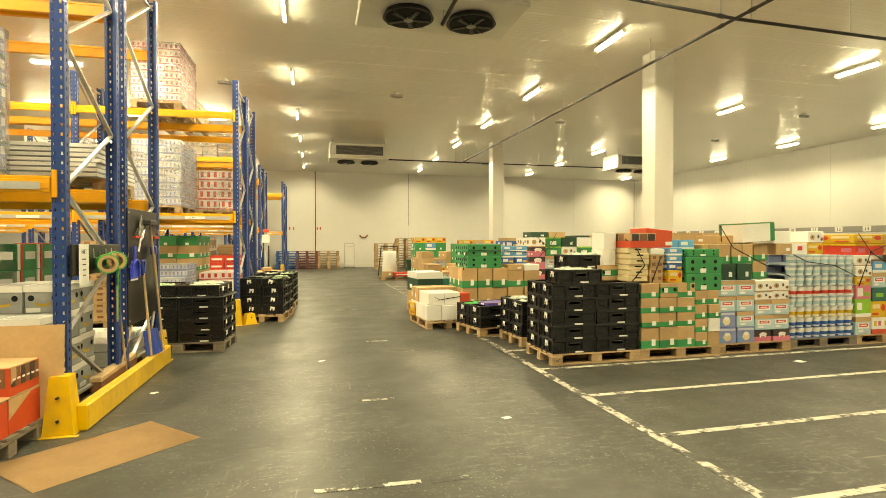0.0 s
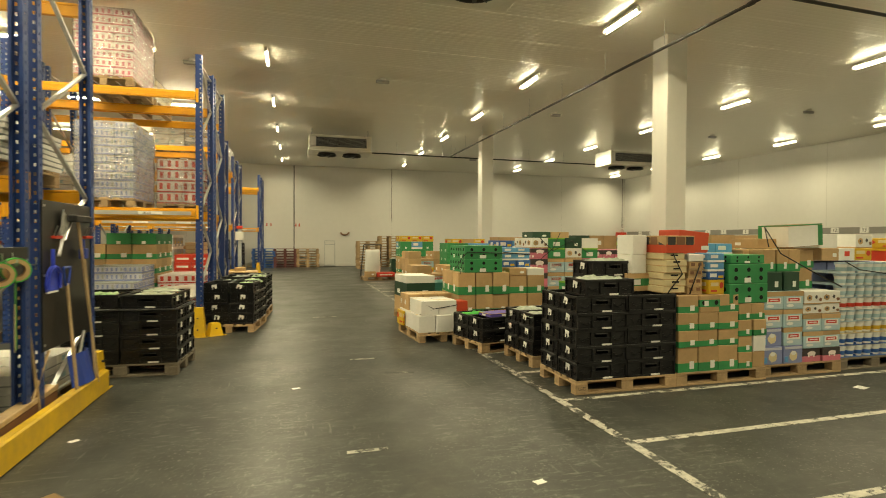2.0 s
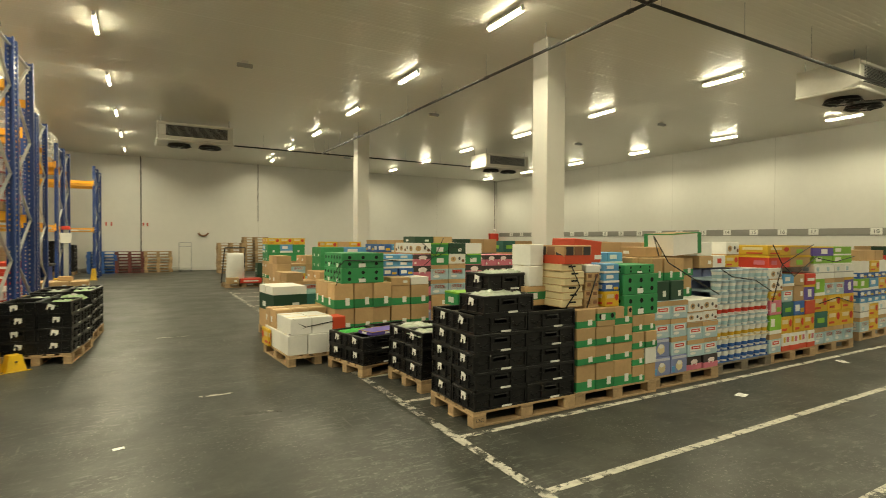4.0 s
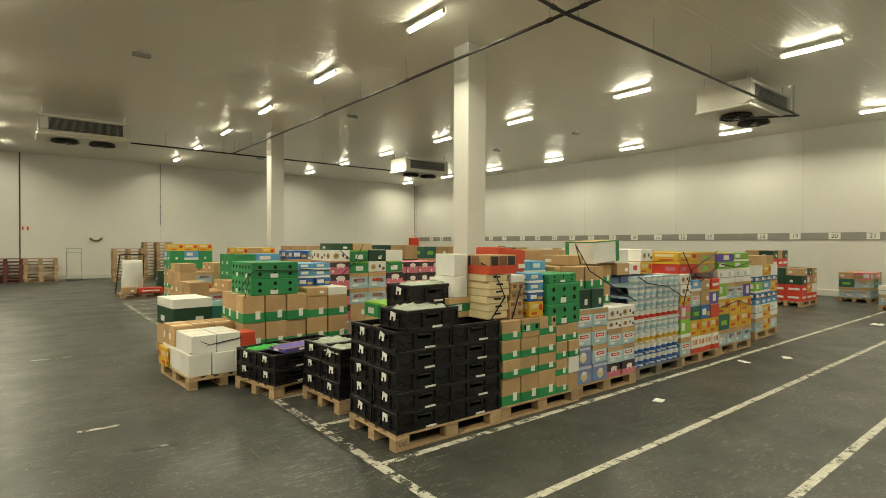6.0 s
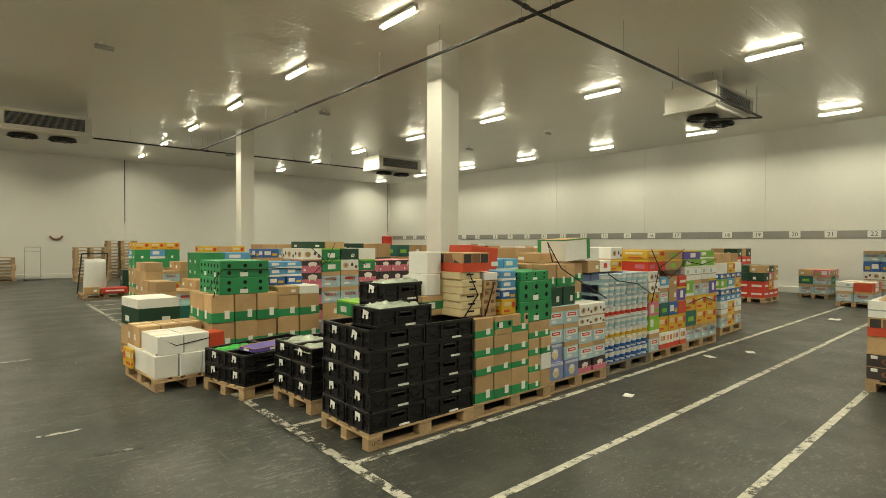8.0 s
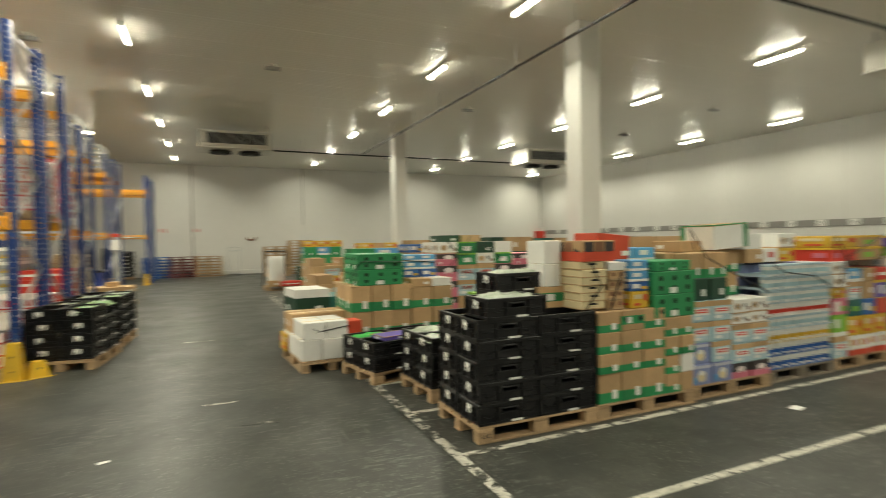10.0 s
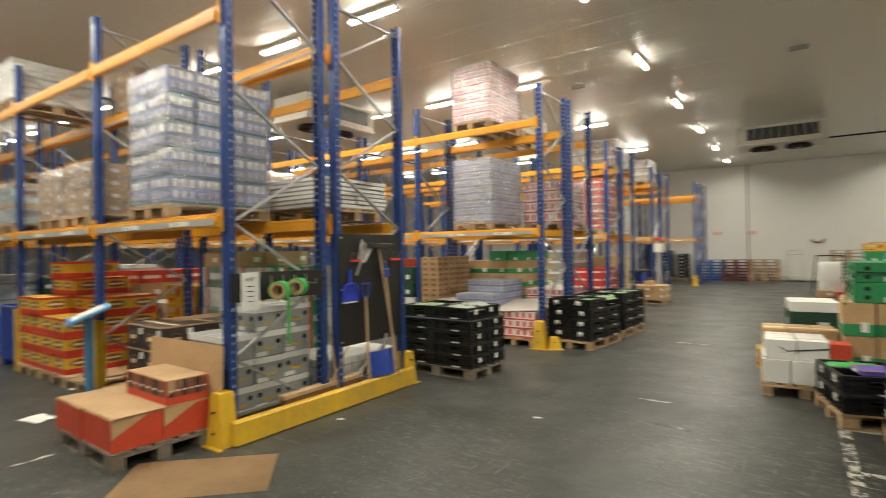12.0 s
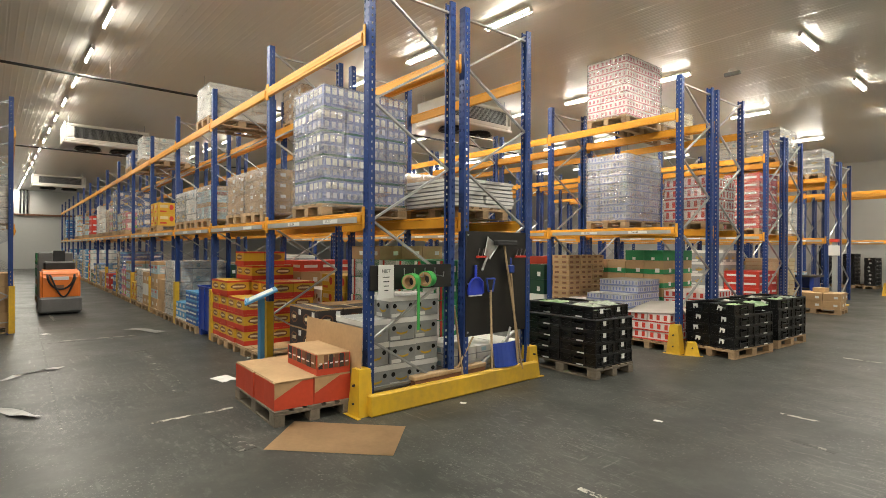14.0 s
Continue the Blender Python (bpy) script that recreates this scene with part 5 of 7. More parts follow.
PALLET_LIST = [
    # x, y, turn, layers
    (6.85, 11.4, 0, [("pink", 4, 2, 0.25), ("pinkrev", 4, 2, 0.25), ("pink", 4, 2, 0.25), ("pinkrev", 4, 2, 0.25), ("pink", 4, 2, 0.22)]),
    (5.05, 7.5, 0, [("brown", 3, 2, 0.25), ("fruit", 3, 2, 0.25), ("fruit2", 3, 2, 0.25), (["greenfruit", "cream", "white"], 3, 2, 0.2)]),
    (6.3, 7.5, 0, [("brown", 3, 2, 0.25), ("fruit", 3, 2, 0.25), ("sky", 3, 2, 0.25), ("fruit", 3, 2, 0.25), (["fruit", "dkblue"], 3, 2, 0.25), (["plain", None, "fruit"], 3, 2, 0.25)]),
    (7.6, 7.55, 0, [("brown", 3, 2, 0.25), ("rose", 3, 2, 0.25), ("sky", 3, 2, 0.25), ("plain", 3, 2, 0.25), (["whitered", "cow", "white"], 3, 2, 0.25), (["plain", "brown", None], 3, 2, 0.22)]),
    (8.9, 7.6, 0, [("brown", 3, 2, 0.25), ("rose", 3, 2, 0.25), ("sky", 3, 2, 0.25), ("plain", 3, 2, 0.25), (["yellowlid", "rose"], 3, 2, 0.25), (["brown", "white", None], 3, 2, 0.2)]),
    (10.2, 7.6, 0, [("brown", 3, 2, 0.25), ("yellow", 3, 2, 0.25), ("sky", 3, 2, 0.25), ("plain", 3, 2, 0.25), (["lime", "blue"], 3, 2, 0.25), (["rose", "yellowlid", None], 3, 2, 0.2)]),
    (5.1, 8.65, 0, [("brown", 3, 2, 0.28), ("fruit", 3, 2, 0.28), (["greenfruit", "white", "fruit"], 3, 2, 0.2)]),
    (6.3, 8.7, 0, [("brown", 3, 2, 0.3), ("fruit", 3, 2, 0.28), ("banana", 2, 2, 0.24), (["white", "cow"], 3, 2, 0.24)]),
    (8.0, 8.8, 0, [("pink", 3, 2, 0.3), ("sky", 3, 2, 0.3), ("plain", 3, 2, 0.3), ("brown", 3, 2, 0.3), (["plain", "dkgreen"], 3, 2, 0.22)]),
    (9.6, 8.8, 0, [("pink", 3, 2, 0.3), ("sky", 3, 2, 0.3), ("plain", 3, 2, 0.3), ("brown", 3, 2, 0.3), (["white", "dkgreen"], 3, 2, 0.22)]),
    (9.2, 11.2, 0, [("pink", 3, 1, 0.3), ("sky", 3, 1, 0.3), ("plain", 3, 1, 0.3), ("rose", 3, 1, 0.3), (["brown", "dkgreen", "brown"], 3, 1, 0.3)]),
    (2.98, 11.6, 5, [("plain", 2, 2, 0.3), (["dkgreen", "teal"], 2, 1, 0.28), (["white", None], 2, 2, 0.14)]),
    (4.4, 12.2, 0, [("fruit", 3, 2, 0.3), ("fruit", 3, 2, 0.3), ("brown", 3, 2, 0.3), ("plain", 3, 2, 0.3)]),
    (3.85, 14.5, 6, [("fruit", 3, 2, 0.3), (["brown", "sky", "plain"], 3, 2, 0.26), (["plain", None, "brown"], 3, 2, 0.2)]),
    (4.9, 15.2, 0, [("fruit", 3, 2, 0.3), ("fruit", 3, 2, 0.3), ("banana", 2, 2, 0.24), ("banana", 2, 2, 0.24), (["banana", "blue"], 2, 2, 0.24)]),
    (6.2, 14.8, 0, [("plain", 3, 2, 0.3), ("fruit2", 3, 2, 0.3), ("sky", 3, 2, 0.3), ("plain", 3, 2, 0.3), (["dkblue", "blue", "white"], 3, 2, 0.2)]),
    (6.3, 13.2, 0, [("plain", 3, 2, 0.3), ("fruit2", 3, 2, 0.3), ("brown", 3, 2, 0.3), ("plain", 3, 2, 0.28), ("plain", 3, 2, 0.28)]),
    (7.8, 13.6, 0, [("dkgreen", 3, 2, 0.3), ("brown", 3, 2, 0.3), ("pink", 3, 2, 0.3), ("dkgreen", 3, 2, 0.3), (["dkgreen", "brown", "plain"], 3, 2, 0.34)]),
    (9.4, 13.9, 0, [("plain", 3, 1, 0.3), ("brown", 3, 1, 0.3), ("pink", 3, 1, 0.3), ("plain", 3, 1, 0.3), (["teal", "brown", "plain"], 3, 1, 0.3)]),
    (4.2, 17.0, 4, [("fruit", 3, 2, 0.3), (["brown", "yellow", "sky"], 3, 2, 0.28), (["plain", "sky", "brown"], 3, 2, 0.26), (["plain", None, "brown"], 3, 2, 0.22)]),
    (4.5, 19.6, 0, [("fruit", 3, 2, 0.28), ("fruit", 3, 2, 0.28), ("brown", 3, 2, 0.26), ("banana", 3, 2, 0.26), (["banana", "blue"], 3, 2, 0.26), ("yellow", 3, 2, 0.2)]),
    (6.0, 18.5, 0, [("plain", 3, 1, 0.3), ("brown", 3, 1, 0.3), ("pink", 3, 1, 0.3), (["banana", "white"], 3, 1, 0.3), (["yellow", "plain"], 3, 1, 0.24)]),
    (7.0, 16.8, 0, [("plain", 3, 1, 0.3), ("brown", 3, 1, 0.3), ("fruit2", 3, 1, 0.3), ("plain", 3, 1, 0.3), (["plain", "brown"], 3, 1, 0.3)]),
    (10.2, 17.0, 0, [("brown", 3, 1, 0.3), ("pink", 3, 1, 0.3), ("brown", 3, 1, 0.3), ("rose", 3, 1, 0.3), (["plain", "brown"], 3, 1, 0.3)]),
    (12.4, 16.0, 0, [("rose", 3, 1, 0.3), ("yellow", 3, 1, 0.3), ("brown", 3, 1, 0.3), ("rose", 3, 1, 0.3), (["plain", "cow"], 3, 1, 0.24)]),
    (13.0, 13.0, 0, [("rose", 3, 1, 0.3), ("sky", 3, 1, 0.3), ("brown", 3, 1, 0.3), ("brown", 3, 1, 0.3), (["cow", "plain"], 3, 1, 0.26)]),
    (11.5, 10.0, 0, [("rose", 3, 1, 0.3), ("sky", 3, 1, 0.3), ("brown", 3, 1, 0.3), ("yellowlid", 3, 1, 0.3), (["whitered", "plain"], 3, 1, 0.28)]),
    (13.2, 10.4, 0, [("rose", 3, 1, 0.3), ("dkblue", 3, 1, 0.3), ("brown", 3, 1, 0.3), ("brown", 3, 1, 0.3), (["plain", "white"], 3, 1, 0.24)]),
    (15.6, 18.0, 0, [("rose", 3, 1, 0.3), ("yellow", 3, 1, 0.3), ("lime", 3, 1, 0.3), ("dkblue", 3, 1, 0.3), (["cow", "brown"], 3, 1, 0.3)]),
    (17.7, 22.0, 0, [("rose", 3, 1, 0.3), ("yellow", 3, 1, 0.3), ("lime", 3, 1, 0.3), ("dkblue", 3, 1, 0.3), (["cow", "brown"], 3, 1, 0.3)]),
    (18.2, 8.2, 0, [("redplain", 3, 2, 0.22), (["redplain", "yellow", "white"], 3, 2, 0.25), (["dkgreen", "rose", "brown"], 3, 2, 0.25), (["brown", "dkgreen"], 3, 2, 0.2)]),
    (19.2, 9.3, 0, [("brown", 3, 2, 0.3), ("rose", 3, 2, 0.3), ("dkgreen", 3, 2, 0.3), ("redplain", 3, 2, 0.25), (["dkgreen", "plain"], 3, 2, 0.25)]),
    (20.9, 7.3, 0, [("sky", 3, 2, 0.3), (["sky", "teal"], 3, 2, 0.25), (["rose", "brown"], 3, 2, 0.2)]),
    (19.0, 5.9, 0, [("sky", 4, 2, 0.28), (["red", "palewrap"], 3, 2, 0.24)]),
    (20.6, 5.6, 0, [("sky", 4, 2, 0.28), ("palewrap", 4, 2, 0.24), ("cow", 4, 2, 0.24), ("dkblue", 4, 2, 0.3), (["sky", "blue"], 4, 2, 0.3)]),
]
pallet(pose(5.45, 11.0, 0))
joined_load(pose(5.48, 11.0, 0), 1.46, 0.8, [(["milk", "brown", "sky", "pink"], 4, 2, 0.25), (["pink", "brown", "sky", "pink"], 4, 2, 0.27), (["pink", "sky", "sky", "pink"], 4, 2, 0.27), (["pink", "sky", "sky", "pink"], 4, 2, 0.27),
                                      (["pink", "greenfruit", "cow", "greenfruit"], 4, 2, 0.20), (["cow", "greenfruit", "dkgreen", "white"], 4, 2, 0.20)])
joined_load(pose(5.3, 11.1, 0), 0.8, 0.5, [(["dkgreen", "plain"], 2, 1, 0.12)], 1.604)
for k, (x, y, rz, layers) in enumerate(PALLET_LIST):
    m = pose(x, y, 0, 0, 0, rz)
    (pallet if k < 12 else plain_pallet)(m)
    joined_load(m, 1.18, 0.8, layers)


# ---- floor markings ----
def marking(x0, y0, x1, y1, words="worn white painted floor line", mat=None, turn=0.0):
    solid("floor_marking", boxes(((0, y0 - (y0 + y1) / 2, 0.001), (x1 - x0, y1 - (y0 + y1) / 2, 0.003))), mat or M_LINE, words, "floor line", "structure", m=pose(x0, (y0 + y1) / 2, 0, 0, 0, turn))


for y in range(2, 20, 3):
    marking(2.825, y, 2.91, y + 3.0, "badly worn white painted floor line", M_LINE_OLD)
for k in range(16):
    y = 2.63 + 1.098 * k
    x1 = 21.0 if k < 4 else (4.2 if k > 7 else 3.5)
    marking(2.915, y - 0.034, x1, y + 0.034, turn=0.7)
marking(2.9, 20.2, 21.0, 20.28)
for x, y, l, rz in ((0.63, 3.41, 0.65, -2), (1.25, 8.2, 0.35, 0), (-2.65, 3.62, 0.78, 91), (-8.4, 3.6, 1.2, 84), (0.9, 5.2, 0.3, 0), (1.0, 12.1, 0.5, 0), (-12.5, 3.2, 2.0, 0)):
    solid("floor_marking", boxes(((-l / 2, -0.025, 0.001), (l / 2, 0.025, 0.003))), M_LINE_OLD, "short remnant of a worn white floor line", "floor line", "structure", m=pose(x, y, 0, 0, 0, rz))

for x, y, l, rz, half in ((-6.81, 2.72, 7.66, -2, 0.012), (-8.24, 3.45, 1.33, 83, 0.016), (-5.13, 3.84, 3.00, -3, 0.090), (-1.69, 3.68, 0.55, 5, 0.080), (1.15, 3.39, 0.28, 2, 0.030), (1.57, 7.39, 0.34, -12, 0.030)):
    solid("floor_marking", boxes(((-l / 2, -half, 0.001), (l / 2, half, 0.0025))), M_LINE_FAINT, "faint scuffed remnant of an old floor line", "floor line", "structure", m=pose(x, y, 0, 0, 0, rz))

# ---- walls: trim, band, numbers ----
M_BAND = material("wall_band_grey", (0.27, 0.26, 0.24), 0.5, scale=1, vary=0.06)
M_SEAM = material("wall_seam", (0.40, 0.39, 0.36), 0.5)
solid("trim", boxes(((RIGHTX - 0.012, -2, 1.88), (RIGHTX - 0.001, FARY - 0.3, 2.14))), M_BAND, "grey painted band along the wall", "trim", "structure")
for n, y in enumerate((30.8, 29.7, 28.5, 27.3, 26.2, 25.0, 23.9, 22.5, 21.41, 20.25, 19.13, 18.01, 16.83, 15.71, 14.59, 13.49, 12.4, 10.48, 9.43, 8.27, 7.24, 6.1)):
    t = thing("number_sign", "white lane number plate on the grey wall band", "sign", "lane numbers", pose(RIGHTX - 0.014, y, 2.02, 90, 0, -90))
    part("plate", boxes(((-0.17, -0.11, 0), (0.17, 0.11, 0.006)), bevel=0.002), M_WHITE, t)
    cu = bpy.data.curves.new("number", "FONT")
    cu.body, cu.size, cu.align_x, cu.align_y, cu.extrude = str(n + 1), 0.2, "CENTER", "CENTER", 0.001
    cu.materials.append(M_INK)
    d = new("number", cu)
    d.parent = t
    d.location = (0, 0, 0.008)
for nm, lo, hi in (("baseboard", (LEFTX, FARY - 0.12, 0), (RIGHTX - 0.13, FARY, 0.22)), ("baseboard", (RIGHTX - 0.12, BACKY, 0), (RIGHTX, FARY, 0.22))):
    solid(nm, boxes((lo, hi), bevel=0.01), M_WALL, "pale concrete kerb along the wall", "baseboard", "structure")
for k in range(-6, 4):
    if k != 0:
        solid("trim", boxes(((0.42 + 5.6 * k, FARY - 0.004, 0.22), (0.428 + 5.6 * k, FARY - 0.001, CEIL - 0.01))), M_SEAM, "thin joint between wall panels", "trim", "structure")
for k in range(-2, 7):
    solid("trim", boxes(((RIGHTX - 0.004, 4.6 * k, 2.15), (RIGHTX - 0.001, 4.6 * k + 0.008, CEIL - 0.01))), M_SEAM, "thin joint between wall panels", "trim", "structure")
solid("wall_pipe", rods(((0.42, FARY - 0.03, 0.2), (0.42, FARY - 0.03, CEIL), 0.022)), M_PIPE, "thin dark vertical pipe on the wall", "pipe")
solid("wall_pipe", rods(((21.75, FARY - 0.06, 2.4), (21.75, FARY - 0.06, CEIL), 0.015)), M_PIPE, "thin dark cable conduit in the corner", "pipe")
solid("wall_pipe", rods(((6.0, FARY - 0.05, 2.6), (6.0, FARY - 0.05, CEIL), 0.012)), M_PIPE, "thin dark cable conduit on the wall", "pipe")
bm = bmesh.new()
bmesh.ops.create_uvsphere(bm, u_segments=12, v_segments=8, radius=0.09, matrix=Matrix.Translation((21.75, FARY - 0.1, 2.32)))
solid("wall_lamp", bm, M_WHITE, "small round white lamp on a conduit", "lamp")
solid("wall_cabinet", boxes(((21.3, FARY - 0.28, 1.1), (21.95, FARY - 0.005, 2.1)), bevel=0.01), M_RED, "red steel wall cabinet in the corner", "cabinet")
for x in (-1.05, -0.83, 0.52, 0.7):
    solid("wall_bracket", boxes(((x - 0.03, FARY - 0.06, 2.25), (x + 0.03, FARY, 2.42)), bevel=0.005), M_RED, "small red bracket on the wall", "bracket")
solid("wall_hose", sweep([(3.25 + 0.26 * math.cos(radians(205 + 22 * k)), FARY - 0.06, 2.05 + 0.26 * math.sin(radians(205 + 22 * k))) for k in range(7)], 0.045), M_BROWNP, "short curved brown hose on the wall", "hose")
# the far end of the rack aisle: lintel and pipes
solid("wall_beam", boxes(((LEFTX + 0.001, 0, 3.85), (LEFTX + 0.15, 9.0, 3.98))), M_BROWNP, "brown steel beam across the end wall", "beam")
for x in (3.8, 4.0, 4.2):
    solid("wall_pipe", rods(((LEFTX + 0.08, x, 4.0), (LEFTX + 0.08, x, CEIL), 0.05)), M_PIPE, "dark vertical pipe on the end wall", "pipe")


# ---- ceiling: coolers, pipes, detectors ----
def cooler():
    t = thing("cooling_unit", "white ceiling-hung cold-store cooling unit with two fans", "cooling unit", "cooling units")
    part("body", boxes(((-1.12, -0.55, 4.93), (1.12, 0.62, 5.47)), ((-1.16, -0.60, 4.93), (-1.121, 0.64, 5.49)), ((1.121, -0.60, 4.93), (1.16, 0.64, 5.49)), ((-1.12, -0.60, 5.40), (1.12, -0.551, 5.47)),
                       ((-1.12, -0.60, 4.93), (1.12, -0.551, 5.03)), bevel=0.008), M_ACWHITE, t)
    part("coil", boxes(((-0.9, -0.575, 5.04), (0.98, -0.552, 5.39))), M_DARK, t, "dark finned cooling coil")
    fins = mesh_of("fin", boxes(((-0.9, -0.59, 0), (0.98, -0.5755, 0.006))), M_GALV)
    for k in range(11):
        part("fin", fins, None, t).location = (0, 0, 5.06 + 0.031 * k)
    part("control_box", boxes(((-1.11, -0.585, 5.05), (-0.92, -0.552, 5.38)), bevel=0.004), M_WHITE, t)
    part("drip_tray", boxes(((-1.2, -0.62, 4.86), (1.2, 0.66, 4.925)), bevel=0.02), M_ACWHITE, t)
    for x in (-0.48, 0.48):
        bm = bmesh.new()
        add_rod(bm, (x, 0, 4.78), (x, 0, 4.86), 0.375, 32, 0.33)
        ring = part("fan_ring", bm, M_PIPE, t)
        bm = bmesh.new()
        add_rod(bm, (x, 0, 4.772), (x, 0, 4.7795), 0.335, 32)
        part("fan_opening", bm, M_HOLE, ring)
        for k in range(5):
            bm = bmesh.new()
            a = 2 * math.pi * k / 5
            add_box_between(bm, (x + 0.06 * math.cos(a), 0.06 * math.sin(a), 4.766), (x + 0.31 * math.cos(a), 0.31 * math.sin(a), 4.769), 0.03)
            part("fan_blade", bm, M_DARK, ring)
        bm = bmesh.new()
        add_rod(bm, (x, 0, 4.745), (x, 0, 4.772), 0.07, 16)
        part("fan_hub", bm, M_GREYBOX, ring)
        for k in range(4):
            a = math.pi / 4 + math.pi / 2 * k
            bm = bmesh.new()
            add_rod(bm, (x + 0.08 * math.cos(a), 0.08 * math.sin(a), 4.755), (x + 0.365 * math.cos(a), 0.365 * math.sin(a), 4.77), 0.009, 6)
            part("guard_arm", bm, M_PIPE, ring)
    rod = mesh_of("hanger_rod", rods(((0, 0, 5.47), (0, 0, CEIL), 0.012)), M_GALV)
    for x in (-1.05, 1.05):
        for y in (-0.45, 0.5):
            part("hanger_rod", rod, None, t).location = (x, y, 0)
    return t


unit = cooler()
unit.matrix_basis = pose(2.10, 22.3, 0)
for x, y, rz in ((2.15, 7.85, 0), (14.8, 22.1, 0), (14.7, 8.13, 0), (-17.6, 5.0, 90), (-33.0, 5.0, 90), (-7.6, 11.9, 90), (-8.5, 22.0, 90)):
    copy_thing(unit, pose(x, y, 0, 0, 0, rz))


def pipe_run(points, words, drops=()):
    t = thing("ceiling_pipe", words, "pipe", "ceiling pipes")
    for a, b in zip(points, points[1:]):
        part("pipe", rods((a, b, 0.028), sides=10), M_PIPE, t)
        n = max(1, int((Vector(b) - Vector(a)).length / 1.9))
        for k in range(n + 1):
            p = Vector(a).lerp(Vector(b), (k + 0.15) / (n + 0.3))
            part("hanger", rods(((p.x, p.y, p.z), (p.x, p.y, CEIL), 0.006), sides=6), M_GALV, t)
            if (Vector(b) - Vector(a)).z == 0 and k % 2 == 0:
                d = (Vector(b) - Vector(a)).normalized() * 0.05
                part("coupling", rods((p - d, p + d, 0.038), sides=10), M_PIPE, t)


pipe_run([(7.12, 7.6, 5.2), (7.0, 23.8, 5.2)], "long black ceiling pipe on thin hanger rods")
pipe_run([(2.15, 7.72, 4.69), (2.2, 7.08, 4.8), (2.3, 7.05, 5.2), (7.12, 7.58, 5.2), (15.95, 7.38, 4.97), (14.0, 7.85, 4.69)], "black ceiling pipe crossing between cooling units")
pipe_run([(2.3, 23.7, 5.2), (7.0, 23.8, 5.2), (16.5, 23.9, 5.2)], "black ceiling pipe crossing between cooling units")
pipe_run([(7.12, 2.0, 5.2), (7.12, 7.6, 5.2)], "long black ceiling pipe on thin hanger rods")
pipe_run([(-10.3, -2.0, 5.2), (-10.3, 12.0, 5.2), (-10.3, 28.0, 5.2)], "thin black ceiling pipe above the racks")
pipe_run([(-21.0, -2.0, 5.2), (-21.0, 12.0, 5.2)], "thin black ceiling pipe above the racks")
for x, y in ((8.6, 17.0), (16.0, 14.3), (16.2, 18.5), (9.2, 27.0), (2.6, 15.0), (-1.9, 14.8)):
    t = thing("smoke_detector", "small white smoke detector hanging under the ceiling", "detector", "smoke detectors", pose(x, y, CEIL))
    part("base", rods(((0, 0, -0.05), (0, 0, 0), 0.08), sides=16), M_ACWHITE, t)
    part("sensor", boxes(((-0.17, -0.05, -0.13), (0.17, 0.05, -0.051)), bevel=0.01), M_GREYBOX, t)


# ---- rack end: guards, barrier, boards, tools ----
def boot(x, y, rz=0, h=0.46):
    """A yellow sheet-steel guard round the foot of a post."""
    bm = bmesh.new()
    v = [bm.verts.new(p) for p in ((-0.11, -0.11, 0), (0.11, -0.11, 0), (0.11, 0.06, 0), (-0.11, 0.06, 0), (-0.065, -0.085, h), (0.065, -0.085, h), (0.065, 0.05, h), (-0.065, 0.05, h))]
    for f in ((0, 1, 5, 4), (1, 2, 6, 5), (3, 0, 4, 7), (4, 5, 6, 7)):
        bm.faces.new([v[i] for i in f])
    t = thing("post_guard", "scuffed yellow steel guard round a rack post", "guard", "post guards", pose(x, y, 0, 0, 0, rz))
    part("shell", bm, M_YELLOW, t)
    part("foot", boxes(((-0.15, -0.15, 0), (0.15, -0.111, 0.01)), bevel=0.003), M_YELLOW, t)
    for z in (0.12, 0.3):
        part("bolt", rods(((0, -0.12, z), (0, -0.08, z), 0.012), sides=6), M_DARK, t)


boot(-1.62, 4.93)
boot(-1.07, 10.44)
boot(-1.6, 15.9)
boot(-1.7, 21.4)
boot(-1.17, 26.9)
boot(-1.60, 7.44, 90, 0.4)
boot(-0.86, 10.52, 30, 0.2)
t = thing("rack_barrier", "worn yellow steel barrier along the end of the rack", "barrier", m=pose(-1.49, 6.19, 0))
part("rail", boxes(((-0.045, -1.27, 0.0), (0.045, 1.27, 0.215)), bevel=0.014), M_YELLOW, t)
guard = solid("post_sleeve", boxes(((-0.06, -0.065, 0.0), (0.06, -0.042, 0.9)), ((-0.06, -0.042, 0.0), (-0.051, 0.03, 0.9)), ((0.051, -0.042, 0.0), (0.06, 0.03, 0.9))), M_YELLOW, "tall yellow plastic sleeve on a rack post", "guard", group="post sleeves",
              m=ROW_M["a"] @ pose(-BAY, 0, 0.01))
for k in range(2, 13):
    copy_thing(guard, ROW_M["a"] @ pose(-BAY * k, 0, 0.01))
for k in range(0, 8):
    copy_thing(guard, ROW_M["z"] @ pose(-BAY * k, DEPTH, 0.01, 0, 0, 180))

M_BOARD = material("black_board", (0.018, 0.017, 0.016), 0.35, scale=2, vary=0.15)
board = thing("tool_board", "black tool board bolted to the rack end", "board", m=pose(-1.585, 6.84, 0))
part("panel", boxes(((0, -0.55, 0.63), (0.015, 0.54, 1.865)), bevel=0.003), M_BOARD, board)
for y in (-0.52, 0.52):
    for z in (0.68, 1.25, 1.82):
        part("bolt", rods(((0.014, y, z), (0.022, y, z), 0.012), sides=8), M_ALU, board)
for y in (-0.30, 0.38):
    part("hook_rail", boxes(((0.016, y - 0.09, 1.55), (0.05, y + 0.09, 1.575)), bevel=0.003), M_RED, board, "red hook rail")
    for d in (-0.07, 0.0, 0.07):
        part("hook", rods(((0.03, y + d, 1.57), (0.06, y + d, 1.66), 0.006), sides=6), M_ALU, board)
